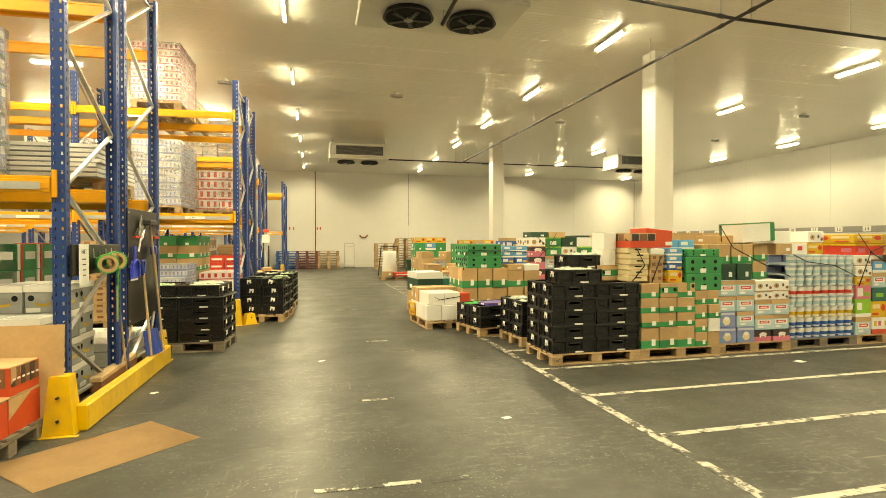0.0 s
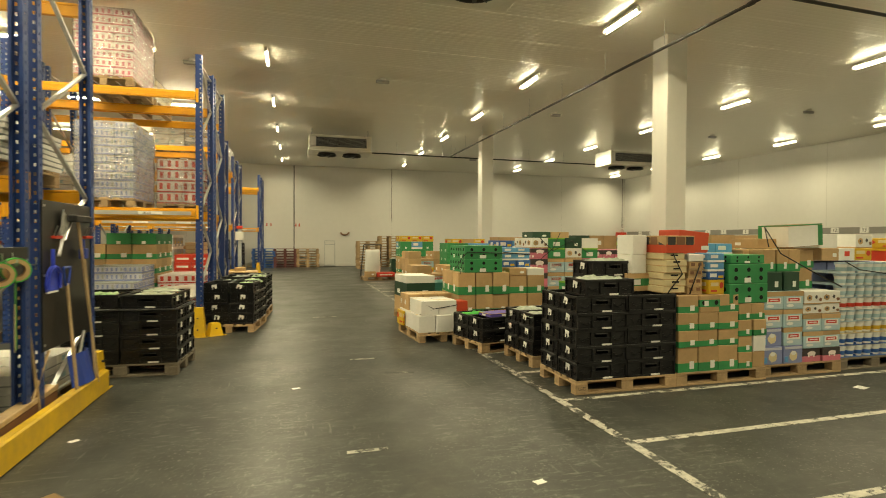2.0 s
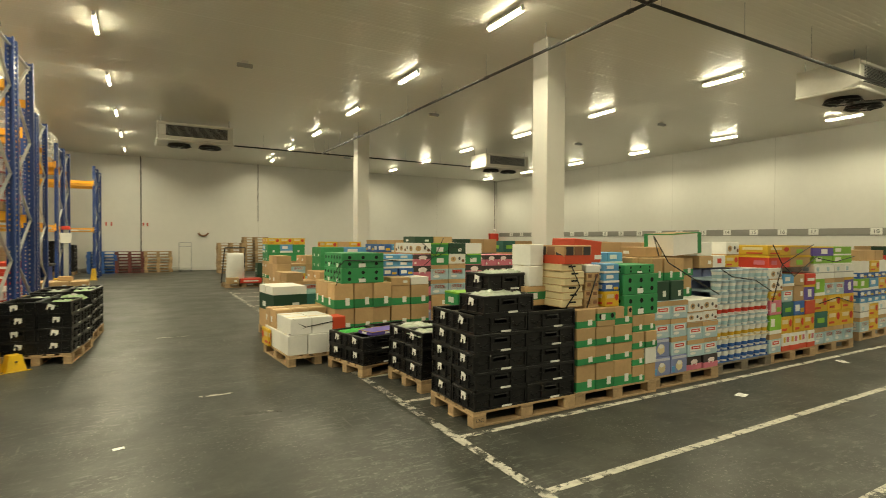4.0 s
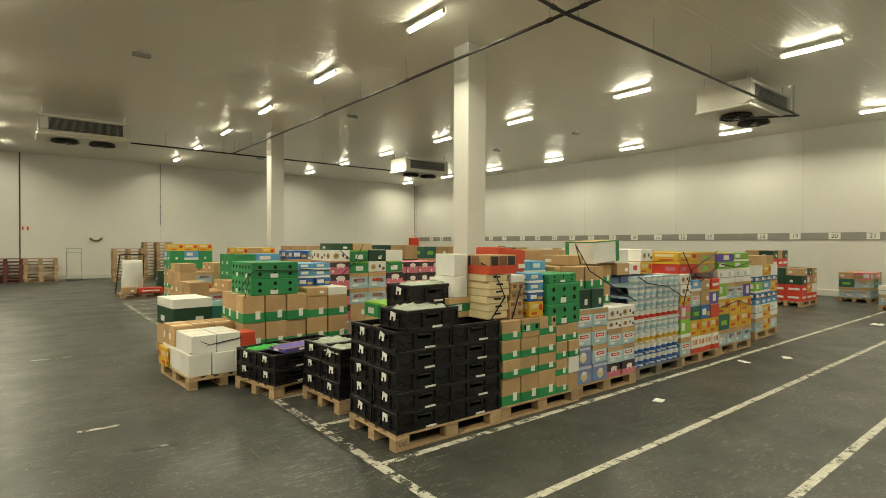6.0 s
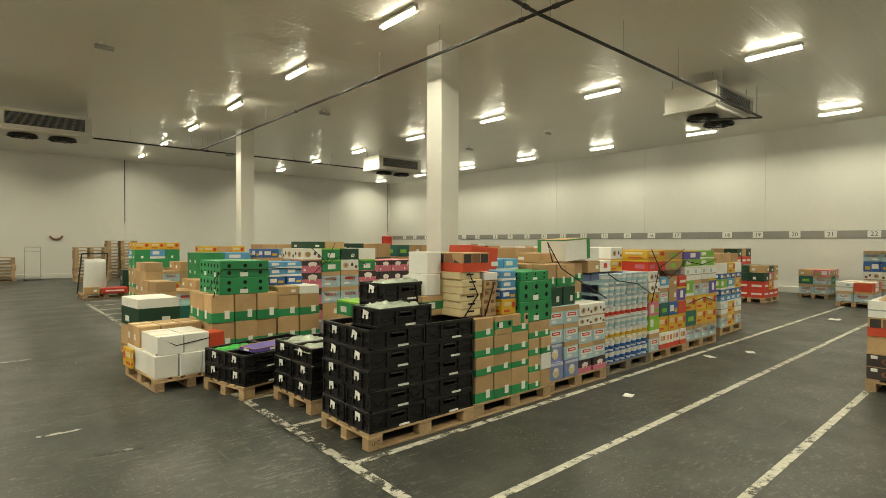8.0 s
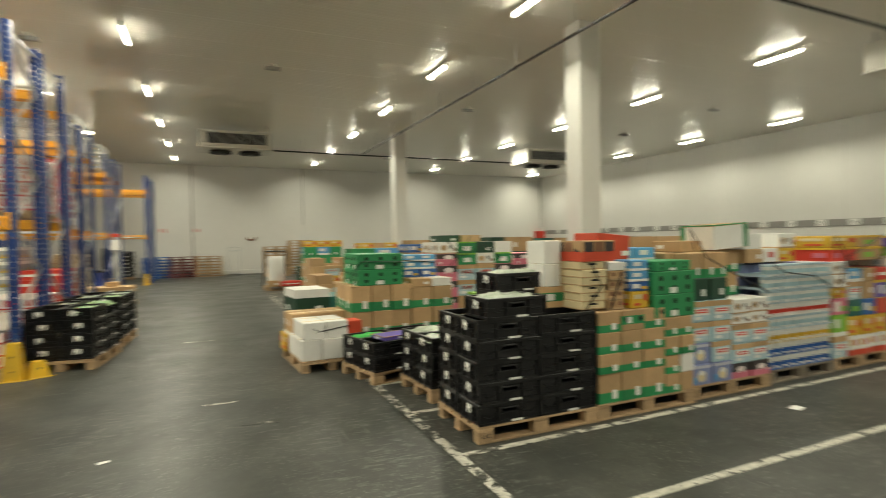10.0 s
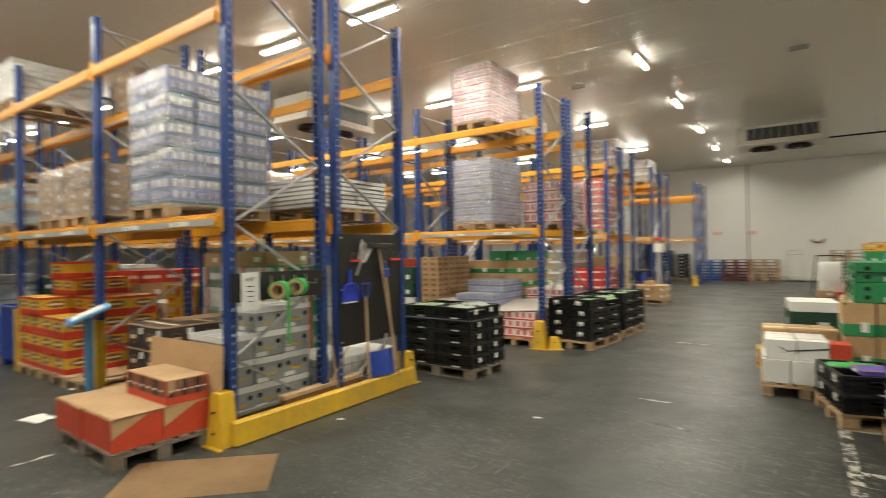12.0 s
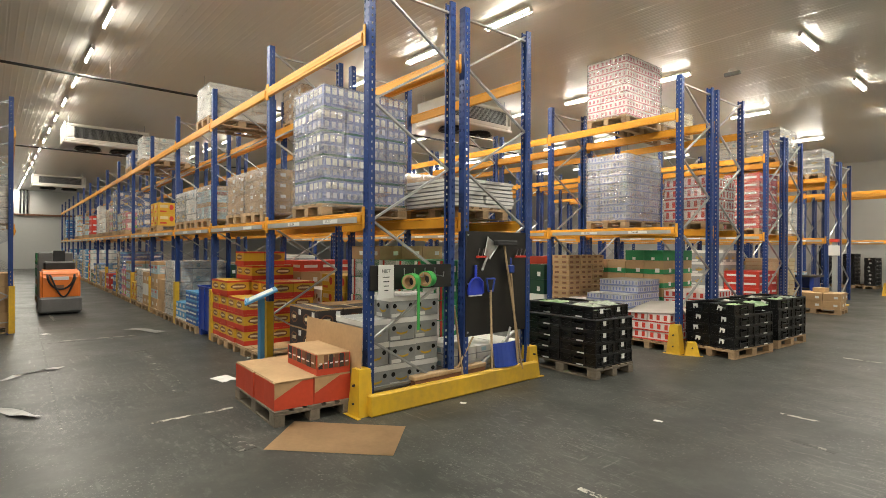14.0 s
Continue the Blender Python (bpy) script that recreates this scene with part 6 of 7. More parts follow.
board2 = thing("tape_board", "short black board with wire hooks on the rack end", "board", m=pose(-1.585, 5.52, 0))
part("panel", boxes(((0, -0.54, 1.23), (0.015, 0.54, 1.487)), bevel=0.003), M_BOARD, board2)
for k, y in enumerate((-0.12, 0.02, 0.16, 0.3)):
    part("hook", rods(((0.015, y, 1.45), (0.02, y, 1.37), 0.005), ((0.02, y, 1.37), (0.16, y, 1.36), 0.005), ((0.16, y, 1.36), (0.165, y, 1.41), 0.005), sides=6), M_ALU, board2)
sign = thing("paper_sign", "white paper notice with black lettering on the rack post", "sign", m=pose(-1.555, 5.16, 1.34, 90, 0, 90))
part("sheet", boxes(((-0.095, -0.19, 0), (0.095, 0.15, 0.003))), M_LABEL, sign)
cu = bpy.data.curves.new("words", "FONT")
cu.body, cu.size, cu.align_x, cu.extrude = "NIET", 0.05, "CENTER", 0.0005
cu.materials.append(M_INK)
d = new("words", cu)
d.parent, d.location = sign, (0, 0.07, 0.0045)
for k in range(4):
    part("text_line", boxes(((-0.04 + 0.006 * k, 0.02 - 0.045 * k, 0.003), (0.04 - 0.004 * k, 0.029 - 0.045 * k, 0.0045))), M_INK, sign)


def tape_roll(x, y, z, strip):
    t = thing("tape_roll", "roll of bright green adhesive tape on a hook", "tape", "tape rolls", pose(x, y, z, 0, 0, -62))
    bm = bmesh.new()
    ro, ri, w, n = 0.085, 0.062, 0.06, 28
    rings = []
    for r, xx in ((ro, -w), (ro, w), (ri, w), (ri, -w)):
        rings.append([bm.verts.new((xx, r * math.cos(2 * math.pi * k / n), r * math.sin(2 * math.pi * k / n))) for k in range(n)])
    for i in range(4):
        for k in range(n):
            bm.faces.new((rings[i][k], rings[i][(k + 1) % n], rings[(i + 1) % 4][(k + 1) % n], rings[(i + 1) % 4][k]))
    part("tape", bm, M_TAPE, t)
    bm = bmesh.new()
    rings = []
    for r, xx in ((ro - 0.009, -w - 0.001), (ro - 0.009, w + 0.001), (ri - 0.012, w + 0.001), (ri - 0.012, -w - 0.001)):
        rings.append([bm.verts.new((xx, r * math.cos(2 * math.pi * k / n), r * math.sin(2 * math.pi * k / n))) for k in range(n)])
    for i in range(4):
        for k in range(n):
            bm.faces.new((rings[i][k], rings[i][(k + 1) % n], rings[(i + 1) % 4][(k + 1) % n], rings[(i + 1) % 4][k]))
    part("core", bm, M_CARD, t)
    if strip:
        part("loose_end", boxes(((-0.035, 0.079, -0.50), (0.030, 0.084, 0.0))), M_TAPE, t, "long hanging end of tape")
        part("backing_paper", boxes(((-0.030, 0.0745, -0.52), (0.026, 0.0785, -0.2))), M_CREAM, t, "pale backing paper of the tape")


tape_roll(-1.47, 5.42, 1.315, True)
tape_roll(-1.47, 5.63, 1.335, False)


def grip_ring(y, z, w, h, x):
    """A D-shaped grip of round bar."""
    p = [(x, y - w, z + h), (x, y - w * 0.5, z), (x, y + w * 0.5, z), (x, y + w, z + h), (x, y - w, z + h)]
    return rods(*[(p[i], p[i + 1], 0.011) for i in range(4)], sides=8)


def stick(name, a, b, r, label, head=None, head_mat=None, head_name="head"):
    t = thing(name, label, "tool", "cleaning tools")
    part("handle", rods((a, b, r), sides=10), M_BLADE, t)
    if head is not None:
        part(head_name, head, head_mat, t)
    return t


stick("broom", (-1.45, 7.15, 0.16), (-1.52, 6.88, 1.72), 0.013, "wooden broom with a dark bristle head hung upside down", boxes(((-1.55, 6.72, 1.70), (-1.47, 7.08, 1.76)), bevel=0.01), M_DARK)
stick("broom", (-1.44, 7.06, 0.25), (-1.51, 7.0, 1.36), 0.013, "wooden broom handle with a blue head on the board", boxes(((-1.545, 6.955, 1.36), (-1.485, 7.045, 1.46)), ((-1.525, 6.985, 1.46), (-1.505, 7.015, 1.55)), bevel=0.01), M_BLUEPL)
stick("shovel", (-1.44, 6.60, 0.24), (-1.53, 6.66, 1.16), 0.014, "shovel with a blue grip hung on the board", grip_ring(6.66, 1.15, 0.07, 0.15, -1.53), M_BLUEPL, "grip")
stick("broom", (-1.58, 6.28, 0.05), (-1.63, 6.16, 1.0), 0.013, "plain wooden broom handle leaning in the rack")
stick("broom", (-1.62, 6.05, 0.06), (-1.58, 6.42, 0.62), 0.012, "plain wooden handle leaning in the rack")


t = thing("dustpan", "blue plastic dustpan hung on the board", "dustpan", m=pose(-1.56, 6.43, 1.115))
M_PAN = material("bright_blue_plastic", (0.035, 0.07, 0.62), 0.35, scale=4, vary=0.1)
part("pan", plate(((-0.12, 0), (0.12, 0), (0.128, 0.06), (0.108, 0.14), (0.06, 0.195), (0.0, 0.21), (-0.06, 0.195), (-0.108, 0.14), (-0.128, 0.06)), 0.012), M_PAN, t)
for q in (-1, 1):
    part("pan_side", rods(((0.02, q * 0.118, 0.02), (0.03, q * 0.096, 0.15), 0.012), sides=8), M_PAN, t)
part("pan_back", sweep([(0.03, -0.096, 0.15), (0.03, -0.05, 0.192), (0.03, 0.0, 0.204), (0.03, 0.05, 0.192), (0.03, 0.096, 0.15)], 0.012), M_PAN, t)
part("bristle_edge", boxes(((0.0, -0.105, -0.015), (0.012, 0.105, 0.001))), M_LABEL, t, "pale lip")
part("handle", rods(((0.012, 0, 0.2), (0.012, 0.0, 0.35), 0.016), sides=10), M_PAN, t)
t = thing("hand_scraper", "silver metal scoop hung aslant on the board", "scraper", m=pose(-1.55, 6.57, 1.49, -28, 0, 0))
part("blade", plate(((-0.05, 0.08), (0.05, 0.08), (0.10, 0.30), (-0.10, 0.30)), 0.006), M_ALU, t)
for q in (-1, 1):
    part("blade_rim", rods(((0.012, q * 0.05, 0.08), (0.012, q * 0.10, 0.30), 0.008), sides=6), M_ALU, t)
part("handle", rods(((0.01, 0, -0.10), (0.01, 0, 0.09), 0.014), sides=10), M_ALU, t)
bm = bmesh.new()
n = 8
for k in range(n):
    a0, a1 = radians(-60 + 120 * k / n), radians(-60 + 120 * (k + 1) / n)
    for z0, z1 in ((0, 0.29),):
        bm.faces.new([bm.verts.new(p) for p in ((0.2 * math.cos(a0) - 0.12, 0.24 * math.sin(a0), z0), (0.2 * math.cos(a1) - 0.12, 0.24 * math.sin(a1), z0), (0.16 * math.cos(a1) - 0.1, 0.24 * math.sin(a1), z1), (0.16 * math.cos(a0) - 0.1, 0.24 * math.sin(a0), z1))])
bmesh.ops.remove_doubles(bm, verts=bm.verts[:], dist=0.001)
bmesh.ops.solidify(bm, geom=bm.faces[:], thickness=0.008)
t = thing("snow_shovel", "wide blue plastic shovel standing on its blade", "shovel", m=pose(-1.5, 6.94, 0.22, 0, -8, 0))
part("blade", bm, M_BLUEPL, t)
part("handle", rods(((0.0, 0, 0.25), (0.05, 0.06, 0.47), 0.015)), M_ALU, t)
t = thing("push_broom", "long brown push broom laid along the barrier", "broom", m=pose(-1.63, 6.1, 0.0, 0, 0, 2))
part("block", boxes(((-0.05, -0.57, 0.235), (0.05, 0.57, 0.285)), bevel=0.008), M_BLADE, t)
part("bristles", boxes(((-0.045, -0.555, 0.15), (0.045, 0.555, 0.2345))), M_BROWNP, t)
part("foot", boxes(((-0.04, -0.55, 0), (0.04, 0.55, 0.1495)), bevel=0.004), M_WOODGREY, t)

# ---- by the first rack: red cartons, sheets, scanner stand ----
m = pose(-2.35, 4.51, 0, 0, 0, -3)
pallet(m, "old")
load(m @ pose(0, 0, 0), 1.16, 0.78, [("red", 4, 2, 0.26)])
solid("cardboard_sheet", boxes(((-0.57, -0.385, 0), (0.575, 0.385, 0.005)), bevel=0.001), M_CARD, "brown cardboard sheet lying over red cartons", "cardboard", m=m @ pose(0, 0, 0.4045, 0, 0, 0.6))
load(m @ pose(0.2, 0.2, 0), 0.76, 0.36, [("redsix", 1, 1, 0.21)], 0.411)
solid("cardboard_sheet", boxes(((-0.6, -0.004, 0), (0.6, 0.004, 0.86))), M_CARD, "large brown cardboard sheet standing against the boxes", "cardboard", m=pose(-2.2, 4.87, 0.0, -3, 0, 0))
bm = bmesh.new()
vs = [bm.verts.new(p) for p in ((-1.33, 3.8, 0.004), (-0.54, 4.54, 0.004), (-1.02, 5.02, 0.012), (-1.83, 4.3, 0.006))]
bm.faces.new(vs)
bmesh.ops.solidify(bm, geom=bm.faces[:], thickness=0.004)
solid("cardboard_sheet", bm, M_CARD, "flat brown cardboard sheet lying on the floor", "cardboard")
stand = thing("scanner_stand", "blue tilted desk on a steel pole by the rack", "stand", m=pose(-4.05, 4.86, 0))
part("pole", boxes(((-0.05, -0.03, 0), (0.05, 0.03, 0.98)), bevel=0.005), M_SKY, stand)
part("foot", boxes(((-0.1, -0.1, 0), (0.1, 0.1, 0.012))), M_SKY, stand)
o = part("desk", boxes(((-0.3, -0.22, 0), (0.3, 0.22, 0.03)), ((-0.24, -0.2, 0.03), (0.24, -0.185, 0.06)), bevel=0.004), M_SKY, stand)
o.matrix_basis = pose(0, 0, 1.0, 24, 0, -20)
o2 = part("paper", boxes(((-0.2, -0.15, 0.031), (0.2, 0.17, 0.034))), M_LABEL, o)
for x, y, rz, s in ((-3.93, 4.34, 10, 0.16), (1.3, 2.6, 10, 0.03), (6.2, 5.51, 15, 0.075), (9.0, 5.77, 60, 0.08), (9.83, 5.5, 30, 0.09), (15.2, 5.6, 5, 0.16), (-4.98, 5.10, 70, 0.08), (-1.24, 5.95, 40, 0.035), (-9.5, 2.9, 20, 0.09), (0.4, 7.0, 12, 0.04), (1.9, 4.4, 12, 0.04)):
    bm = bmesh.new()
    n = 4
    g = [[bm.verts.new((s * (i / n - 0.5) * 2, s * (j / n - 0.5) * 1.4, 0.004 + 0.25 * s * max(0, noise.noise(Vector((x + i * 0.7, y + j * 0.9, 2)))))) for j in range(n + 1)] for i in range(n + 1)]
    for i in range(n):
        for j in range(n):
            bm.faces.new((g[i][j], g[i + 1][j], g[i + 1][j + 1], g[i][j + 1]))
    solid("paper_scrap", bm, M_LABEL, "crumpled scrap of white paper on the floor", "paper", group="paper scraps", m=pose(x, y, 0, 0, 0, rz))

M_SCRAP = material("dull_film", (0.34, 0.34, 0.32), 0.3, scale=14, vary=0.2)
for pts, w in (((( -5.5, 2.2), (-5.6, 2.32), (-5.75, 2.4), (-5.8, 2.55), (-5.95, 2.68), (-5.85, 2.8)), 0.07), (((-4.15, 2.1), (-4.0, 2.22), (-3.75, 2.3), (-3.6, 2.38), (-3.5, 2.46)), 0.05), (((-9.2, 4.2), (-9.0, 4.45), (-8.7, 4.5), (-8.4, 4.62)), 0.10)):
    bm = bmesh.new()
    prev = None
    for k, (x, y) in enumerate(pts):
        q = 1 + 0.5 * noise.noise(Vector((x * 3, y * 3, 1)))
        row = [bm.verts.new((x + w * q * u * 0.5, y - w * q * u, 0.006 + 0.05 * abs(noise.noise(Vector((x * 9, y * 9 + u * 5, 3)))))) for u in (-1, 0, 1)]
        if prev:
            for i in range(2):
                bm.faces.new((prev[i], prev[i + 1], row[i + 1], row[i])).smooth = True
        prev = row
    solid("film_scrap", bm, M_SCRAP, "torn strip of white plastic film on the floor", "film", group="film scraps")

# crates along the corridor
m = pose(-1.465, 8.36, 0, 0, 0, -4)
pallet(m, "old")
crates_on(m, 2, 2, (4, 4, 4, 4), h=0.155)
for x, y, z, rz in ((-0.33, -0.17, 0.764, 5), (0.28, -0.19, 0.764, -4), (-0.30, 0.20, 0.764, 2), (0.27, 0.18, 0.764, -3)):
    crate(m @ pose(x, y, z, 0, 0, rz), 1, 0.55, 0.37, 0.155)
m = pose(-0.58, 11.25, 0, 0, 0, -7)
pallet(m @ pose(0, 0, 0, 0, 0, 90))
crates_on(m @ pose(0, 0, 0, 0, 0, 90), 2, 2, (4, 3, 4, 4))
m = pose(-0.50, 12.75, 0, 0, 0, -4)
pallet(m @ pose(0, 0, 0, 0, 0, 90))
crates_on(m @ pose(0, 0, 0, 0, 0, 90), 2, 2, (4, 4, 4, 4))
M_VEG = material("leaf_green", (0.10, 0.24, 0.06), 0.6, scale=12, vary=0.3, second=(0.35, 0.42, 0.28))
M_BAG = material("clear_bag", (0.42, 0.45, 0.39), 0.22, scale=14, vary=0.3, second=(0.25, 0.32, 0.22))


def produce(x, y, z, rz, lx, ly, mat, words, seed):
    """A heap of bagged produce in an open crate: a bumpy cushion."""
    bm = bmesh.new()
    n = 14
    g = []
    for i in range(n + 1):
        row = []
        for j in range(n + 1):
            u, v = i / n, j / n
            e = min(1, 6 * min(u, 1 - u, v, 1 - v))
            row.append(bm.verts.new(((u - 0.5) * lx, (v - 0.5) * ly, e * (0.035 + 0.06 * abs(noise.noise(Vector((u * 5 + seed, v * 4, seed))))))))
        g.append(row)
    for i in range(n):
        for j in range(n):
            f = bm.faces.new((g[i][j], g[i + 1][j], g[i + 1][j + 1], g[i][j + 1]))
            f.smooth = True
    solid("bagged_produce", bm, mat, words, "produce", group="bagged produce", m=pose(x, y, z, 0, 0, rz))


for i, (x, y, z, rz) in enumerate(((-1.17, 8.15, 0.875, -8), (-1.79, 8.22, 0.875, 1), (-1.19, 8.52, 0.875, -7), (-0.40, 10.95, 0.76, 83), (-0.75, 11.5, 0.76, 83), (-0.35, 11.55, 0.76, 83), (-0.65, 12.45, 0.76, 86), (-0.3, 12.5, 0.76, 86), (-0.3, 13.1, 0.76, 86))):
    produce(x, y, z, rz, 0.5, 0.32, (M_BAG, M_VEG)[i % 2], ("clear bags of vegetables heaped in a crate", "green leafy vegetables heaped in a crate")[i % 2], i * 3.1)
for i, (x, y, z, rz) in enumerate(((3.42, 7.42, 0.6, 3), (4.0, 7.45, 0.6, 3), (3.42, 7.82, 0.6, 3))):
    produce(x, y, z, rz, 0.5, 0.32, M_BAG, "clear bags of vegetables heaped in a crate", i * 2.3 + 40)
produce(3.0, 8.72, 0.44, 13, 0.5, 0.32, M_TAPE, "bright green bags of salad in a crate", 9)
load(pose(3.22, 8.39, 0, 0, 0, 13), 0.5, 0.3, [("purple", 1, 1, 0.05)], 0.478)
produce(3.48, 6.24, 1.13, 3, 0.5, 0.32, M_BAG, "clear bags of produce in a crate", 77)
produce(3.80, 6.64, 1.30, 3, 0.5, 0.32, M_BAG, "clear bags of produce in a crate", 78)
strap([(-2.08, 8.0, 0.75), (-0.88, 7.92, 0.75), (-0.83, 8.70, 0.75)], 0.012, "black rubber band round stacked crates")
floor_pallet(-1.3, 18.9, 2, [("brown", 3, 2, 0.2), ("brown", 3, 2, 0.2)], own=True)
load(pose(-1.2, 18.9, 0), 0.3, 0.3, [("plain", 1, 1, 0.12)], 0.545)

# ---- rack loads ----
fill = random.Random(21)


def rack_load(row, bay, slot, level, side, layers, wrap=False, own=False, lx=0.80, ly=1.16, kind="wood"):
    """A loaded pallet in a rack: level 0 on the floor, 1 and 2 on the beams; side 1: the run behind."""
    z = (0.0, LOW + 0.002, HIGH + 0.002)[level]
    m = ROW_M[row] @ pose(-BAY * bay - 0.52 - 0.81 * slot, side * 1.29 + DEPTH / 2, z)
    (pallet if own or (row in "ab" and bay == 0) else plain_pallet)(m @ pose(0, 0, 0, 0, 0, 90), kind)
    top = load(m, lx, ly, layers) if own else joined_load(m, lx, ly, layers)
    if wrap:
        film(m, lx, ly, 0.10, top)
    return m, top


# first rack
m = ROW_M["a"] @ pose(-0.55, DEPTH / 2, 0)
pallet(m @ pose(0, 0, 0, 0, 0, 90), "old")
load(m, 0.78, 1.02, [("grey", 2, 3, 0.25), ("grey", 2, 3, 0.25)])
load(m @ pose(0.1, 0.0, 0), 0.58, 1.02, [(["grey"], 2, 3, 0.25)], 0.644)
load(m @ pose(0.1, 0.17, 0), 0.58, 0.68, [("grey", 2, 2, 0.24)], 0.894)
m = ROW_M["a"] @ pose(-1.55, DEPTH / 2, 0)
pallet(m @ pose(0, 0, 0, 0, 0, 90), "old")
load(m, 0.78, 1.1, [("gold", 2, 3, 0.26), ("gold", 2, 3, 0.26), ("gold", 2, 3, 0.26)])
rack_load("a", 0, 2, 0, 0, [], own=True)
rack_load("a", 1, 0, 0, 0, [], own=True)
solid("cardboard_sheet", boxes(((-0.38, -0.5, 0), (0.38, 0.55, 0.006))), M_CARD, "brown cardboard sheet lying on an empty pallet", "cardboard", m=ROW_M["a"] @ pose(-2.14, DEPTH / 2, 0.145))
solid("cardboard_sheet", boxes(((-0.38, -0.5, 0), (0.38, 0.55, 0.006))), M_CARD, "brown cardboard sheet lying on an empty pallet", "cardboard", m=ROW_M["a"] @ pose(-BAY - 0.52, DEPTH / 2, 0.145))
load(ROW_M["a"] @ pose(-2.0, 0.75, 0), 0.3, 0.25, [("dkblue", 1, 1, 0.16)], 0.152)
m, top = rack_load("a", 1, 1, 0, 0, [("yellowred", 2, 3, 0.24), ("yellowred", 2, 3, 0.24), ("yellowred", 2, 3, 0.24)], own=True)
load(m @ pose(0.0, 0.2, 0), 0.8, 0.76, [("yellowred", 2, 2, 0.24)], top)
m, top = rack_load("a", 1, 2, 0, 0, [("yellowred", 2, 3, 0.24), ("yellowred", 2, 3, 0.24), ("yellowred", 2, 3, 0.24), ("yellowred", 2, 3, 0.24)], own=True)
load(m @ pose(0.0, 0.2, 0), 0.8, 0.76, [("yellowred", 2, 2, 0.24), (["yellowred", None], 2, 2, 0.24)], top)
b = thing("plastic_bin", "tall dark blue plastic pallet bin", "bin", m=ROW_M["a"] @ pose(-2 * BAY - 0.5, DEPTH / 2, 0))
for lo, hi in (((-0.4, -0.55, 0.12), (0.4, -0.53, 0.9)), ((-0.4, 0.53, 0.12), (0.4, 0.55, 0.9)), ((-0.4, -0.53, 0.12), (-0.38, 0.53, 0.9)), ((0.38, -0.53, 0.12), (0.4, 0.53, 0.9))):
    part("side_wall", boxes((lo, hi)), M_BLUEPL, b)
part("bottom", boxes(((-0.38, -0.53, 0.12), (0.38, 0.53, 0.15))), M_BLUEPL, b)
part("rim", crate_rim(0.84, 1.14, 0.93), M_BLUEPL, b)
for x in (-0.3, 0, 0.3):
    part("rib", boxes(((x - 0.03, -0.57, 0.12), (x + 0.03, -0.551, 0.88)), bevel=0.004), M_BLUEPL, b)
for y in (-0.4, -0.13, 0.13, 0.4):
    part("rib", boxes(((0.401, y - 0.03, 0.12), (0.42, y + 0.03, 0.88)), bevel=0.004), M_BLUEPL, b)
for x in (-0.3, 0.3):
    part("runner", boxes(((x - 0.06, -0.55, 0), (x + 0.06, 0.55, 0.119)), bevel=0.006), M_BLUEPL, b)
rack_load("a", 2, 1, 0, 0, [("bluewater", 3, 4, 0.16)] * 4)
rack_load("a", 2, 2, 0, 0, [("blue", 3, 3, 0.18)] * 2, False)
rack_load("a", 3, 0, 0, 0, [("palewrap", 2, 3, 0.3)] * 4, True)
rack_load("a", 3, 1, 0, 0, [("plain", 2, 3, 0.25)] * 3)
rack_load("a", 3, 2, 0, 0, [("brown", 2, 3, 0.25), ("sky", 2, 3, 0.3), ("brown", 2, 3, 0.3), ("sky", 2, 3, 0.3)])
rack_load("a", 4, 0, 0, 0, [("brown", 2, 3, 0.25), ("white", 2, 3, 0.3), ("brown", 2, 3, 0.3)])
rack_load("a", 4, 1, 0, 0, [("palewrap", 2, 3, 0.3)] * 3, True)
rack_load("a", 4, 2, 0, 0, [("yellow", 2, 3, 0.25)] * 2)
POOL = ["brown", "plain", "palewrap", "dkblue", "yellow", "blue", "redplain", "grey", "white", "bluewater", "fruit", "sky", "rose"]
for bay in range(5, 15):
    for slot in range(3):
        if fill.random() < 0.85:
            st = fill.choice(POOL)
            rack_load("a", bay, slot, 0, 0, [([st, fill.choice(POOL)] if fill.random() < 0.3 else st, 2, 3, 0.27)] * fill.randint(2, 5), fill.random() < 0.25)
# the run behind the first, floor
rack_load("a", 0, 0, 0, 1, [("palewrap", 2, 3, 0.16)] * 2)
rack_load("a", 0, 1, 0, 1, [("salami", 2, 3, 0.27)] * 5)
rack_load("a", 0, 2, 0, 1, [("salami", 2, 3, 0.27)] * 5 + [("brown", 2, 3, 0.2)])
rack_load("a", 1, 0, 0, 1, [("yellow", 2, 3, 0.27)] * 4)
rack_load("a", 1, 1, 0, 1, [("cow", 2, 3, 0.27)] * 3)
rack_load("a", 1, 2, 0, 1, [("brown", 2, 3, 0.27)] * 4 + [("redplain", 2, 3, 0.2)])
rack_load("a", 2, 0, 0, 1, [("teal", 2, 3, 0.27)] * 4)
rack_load("a", 2, 1, 0, 1, [("grey", 2, 3, 0.27)] * 5)
rack_load("a", 2, 2, 0, 1, [("fruit", 2, 3, 0.27)] * 5)
rack_load("a", 3, 1, 0, 1, [("dkgreen", 2, 3, 0.27)] * 4)
rack_load("a", 4, 0, 0, 1, [("brown", 2, 3, 0.27)] * 4)
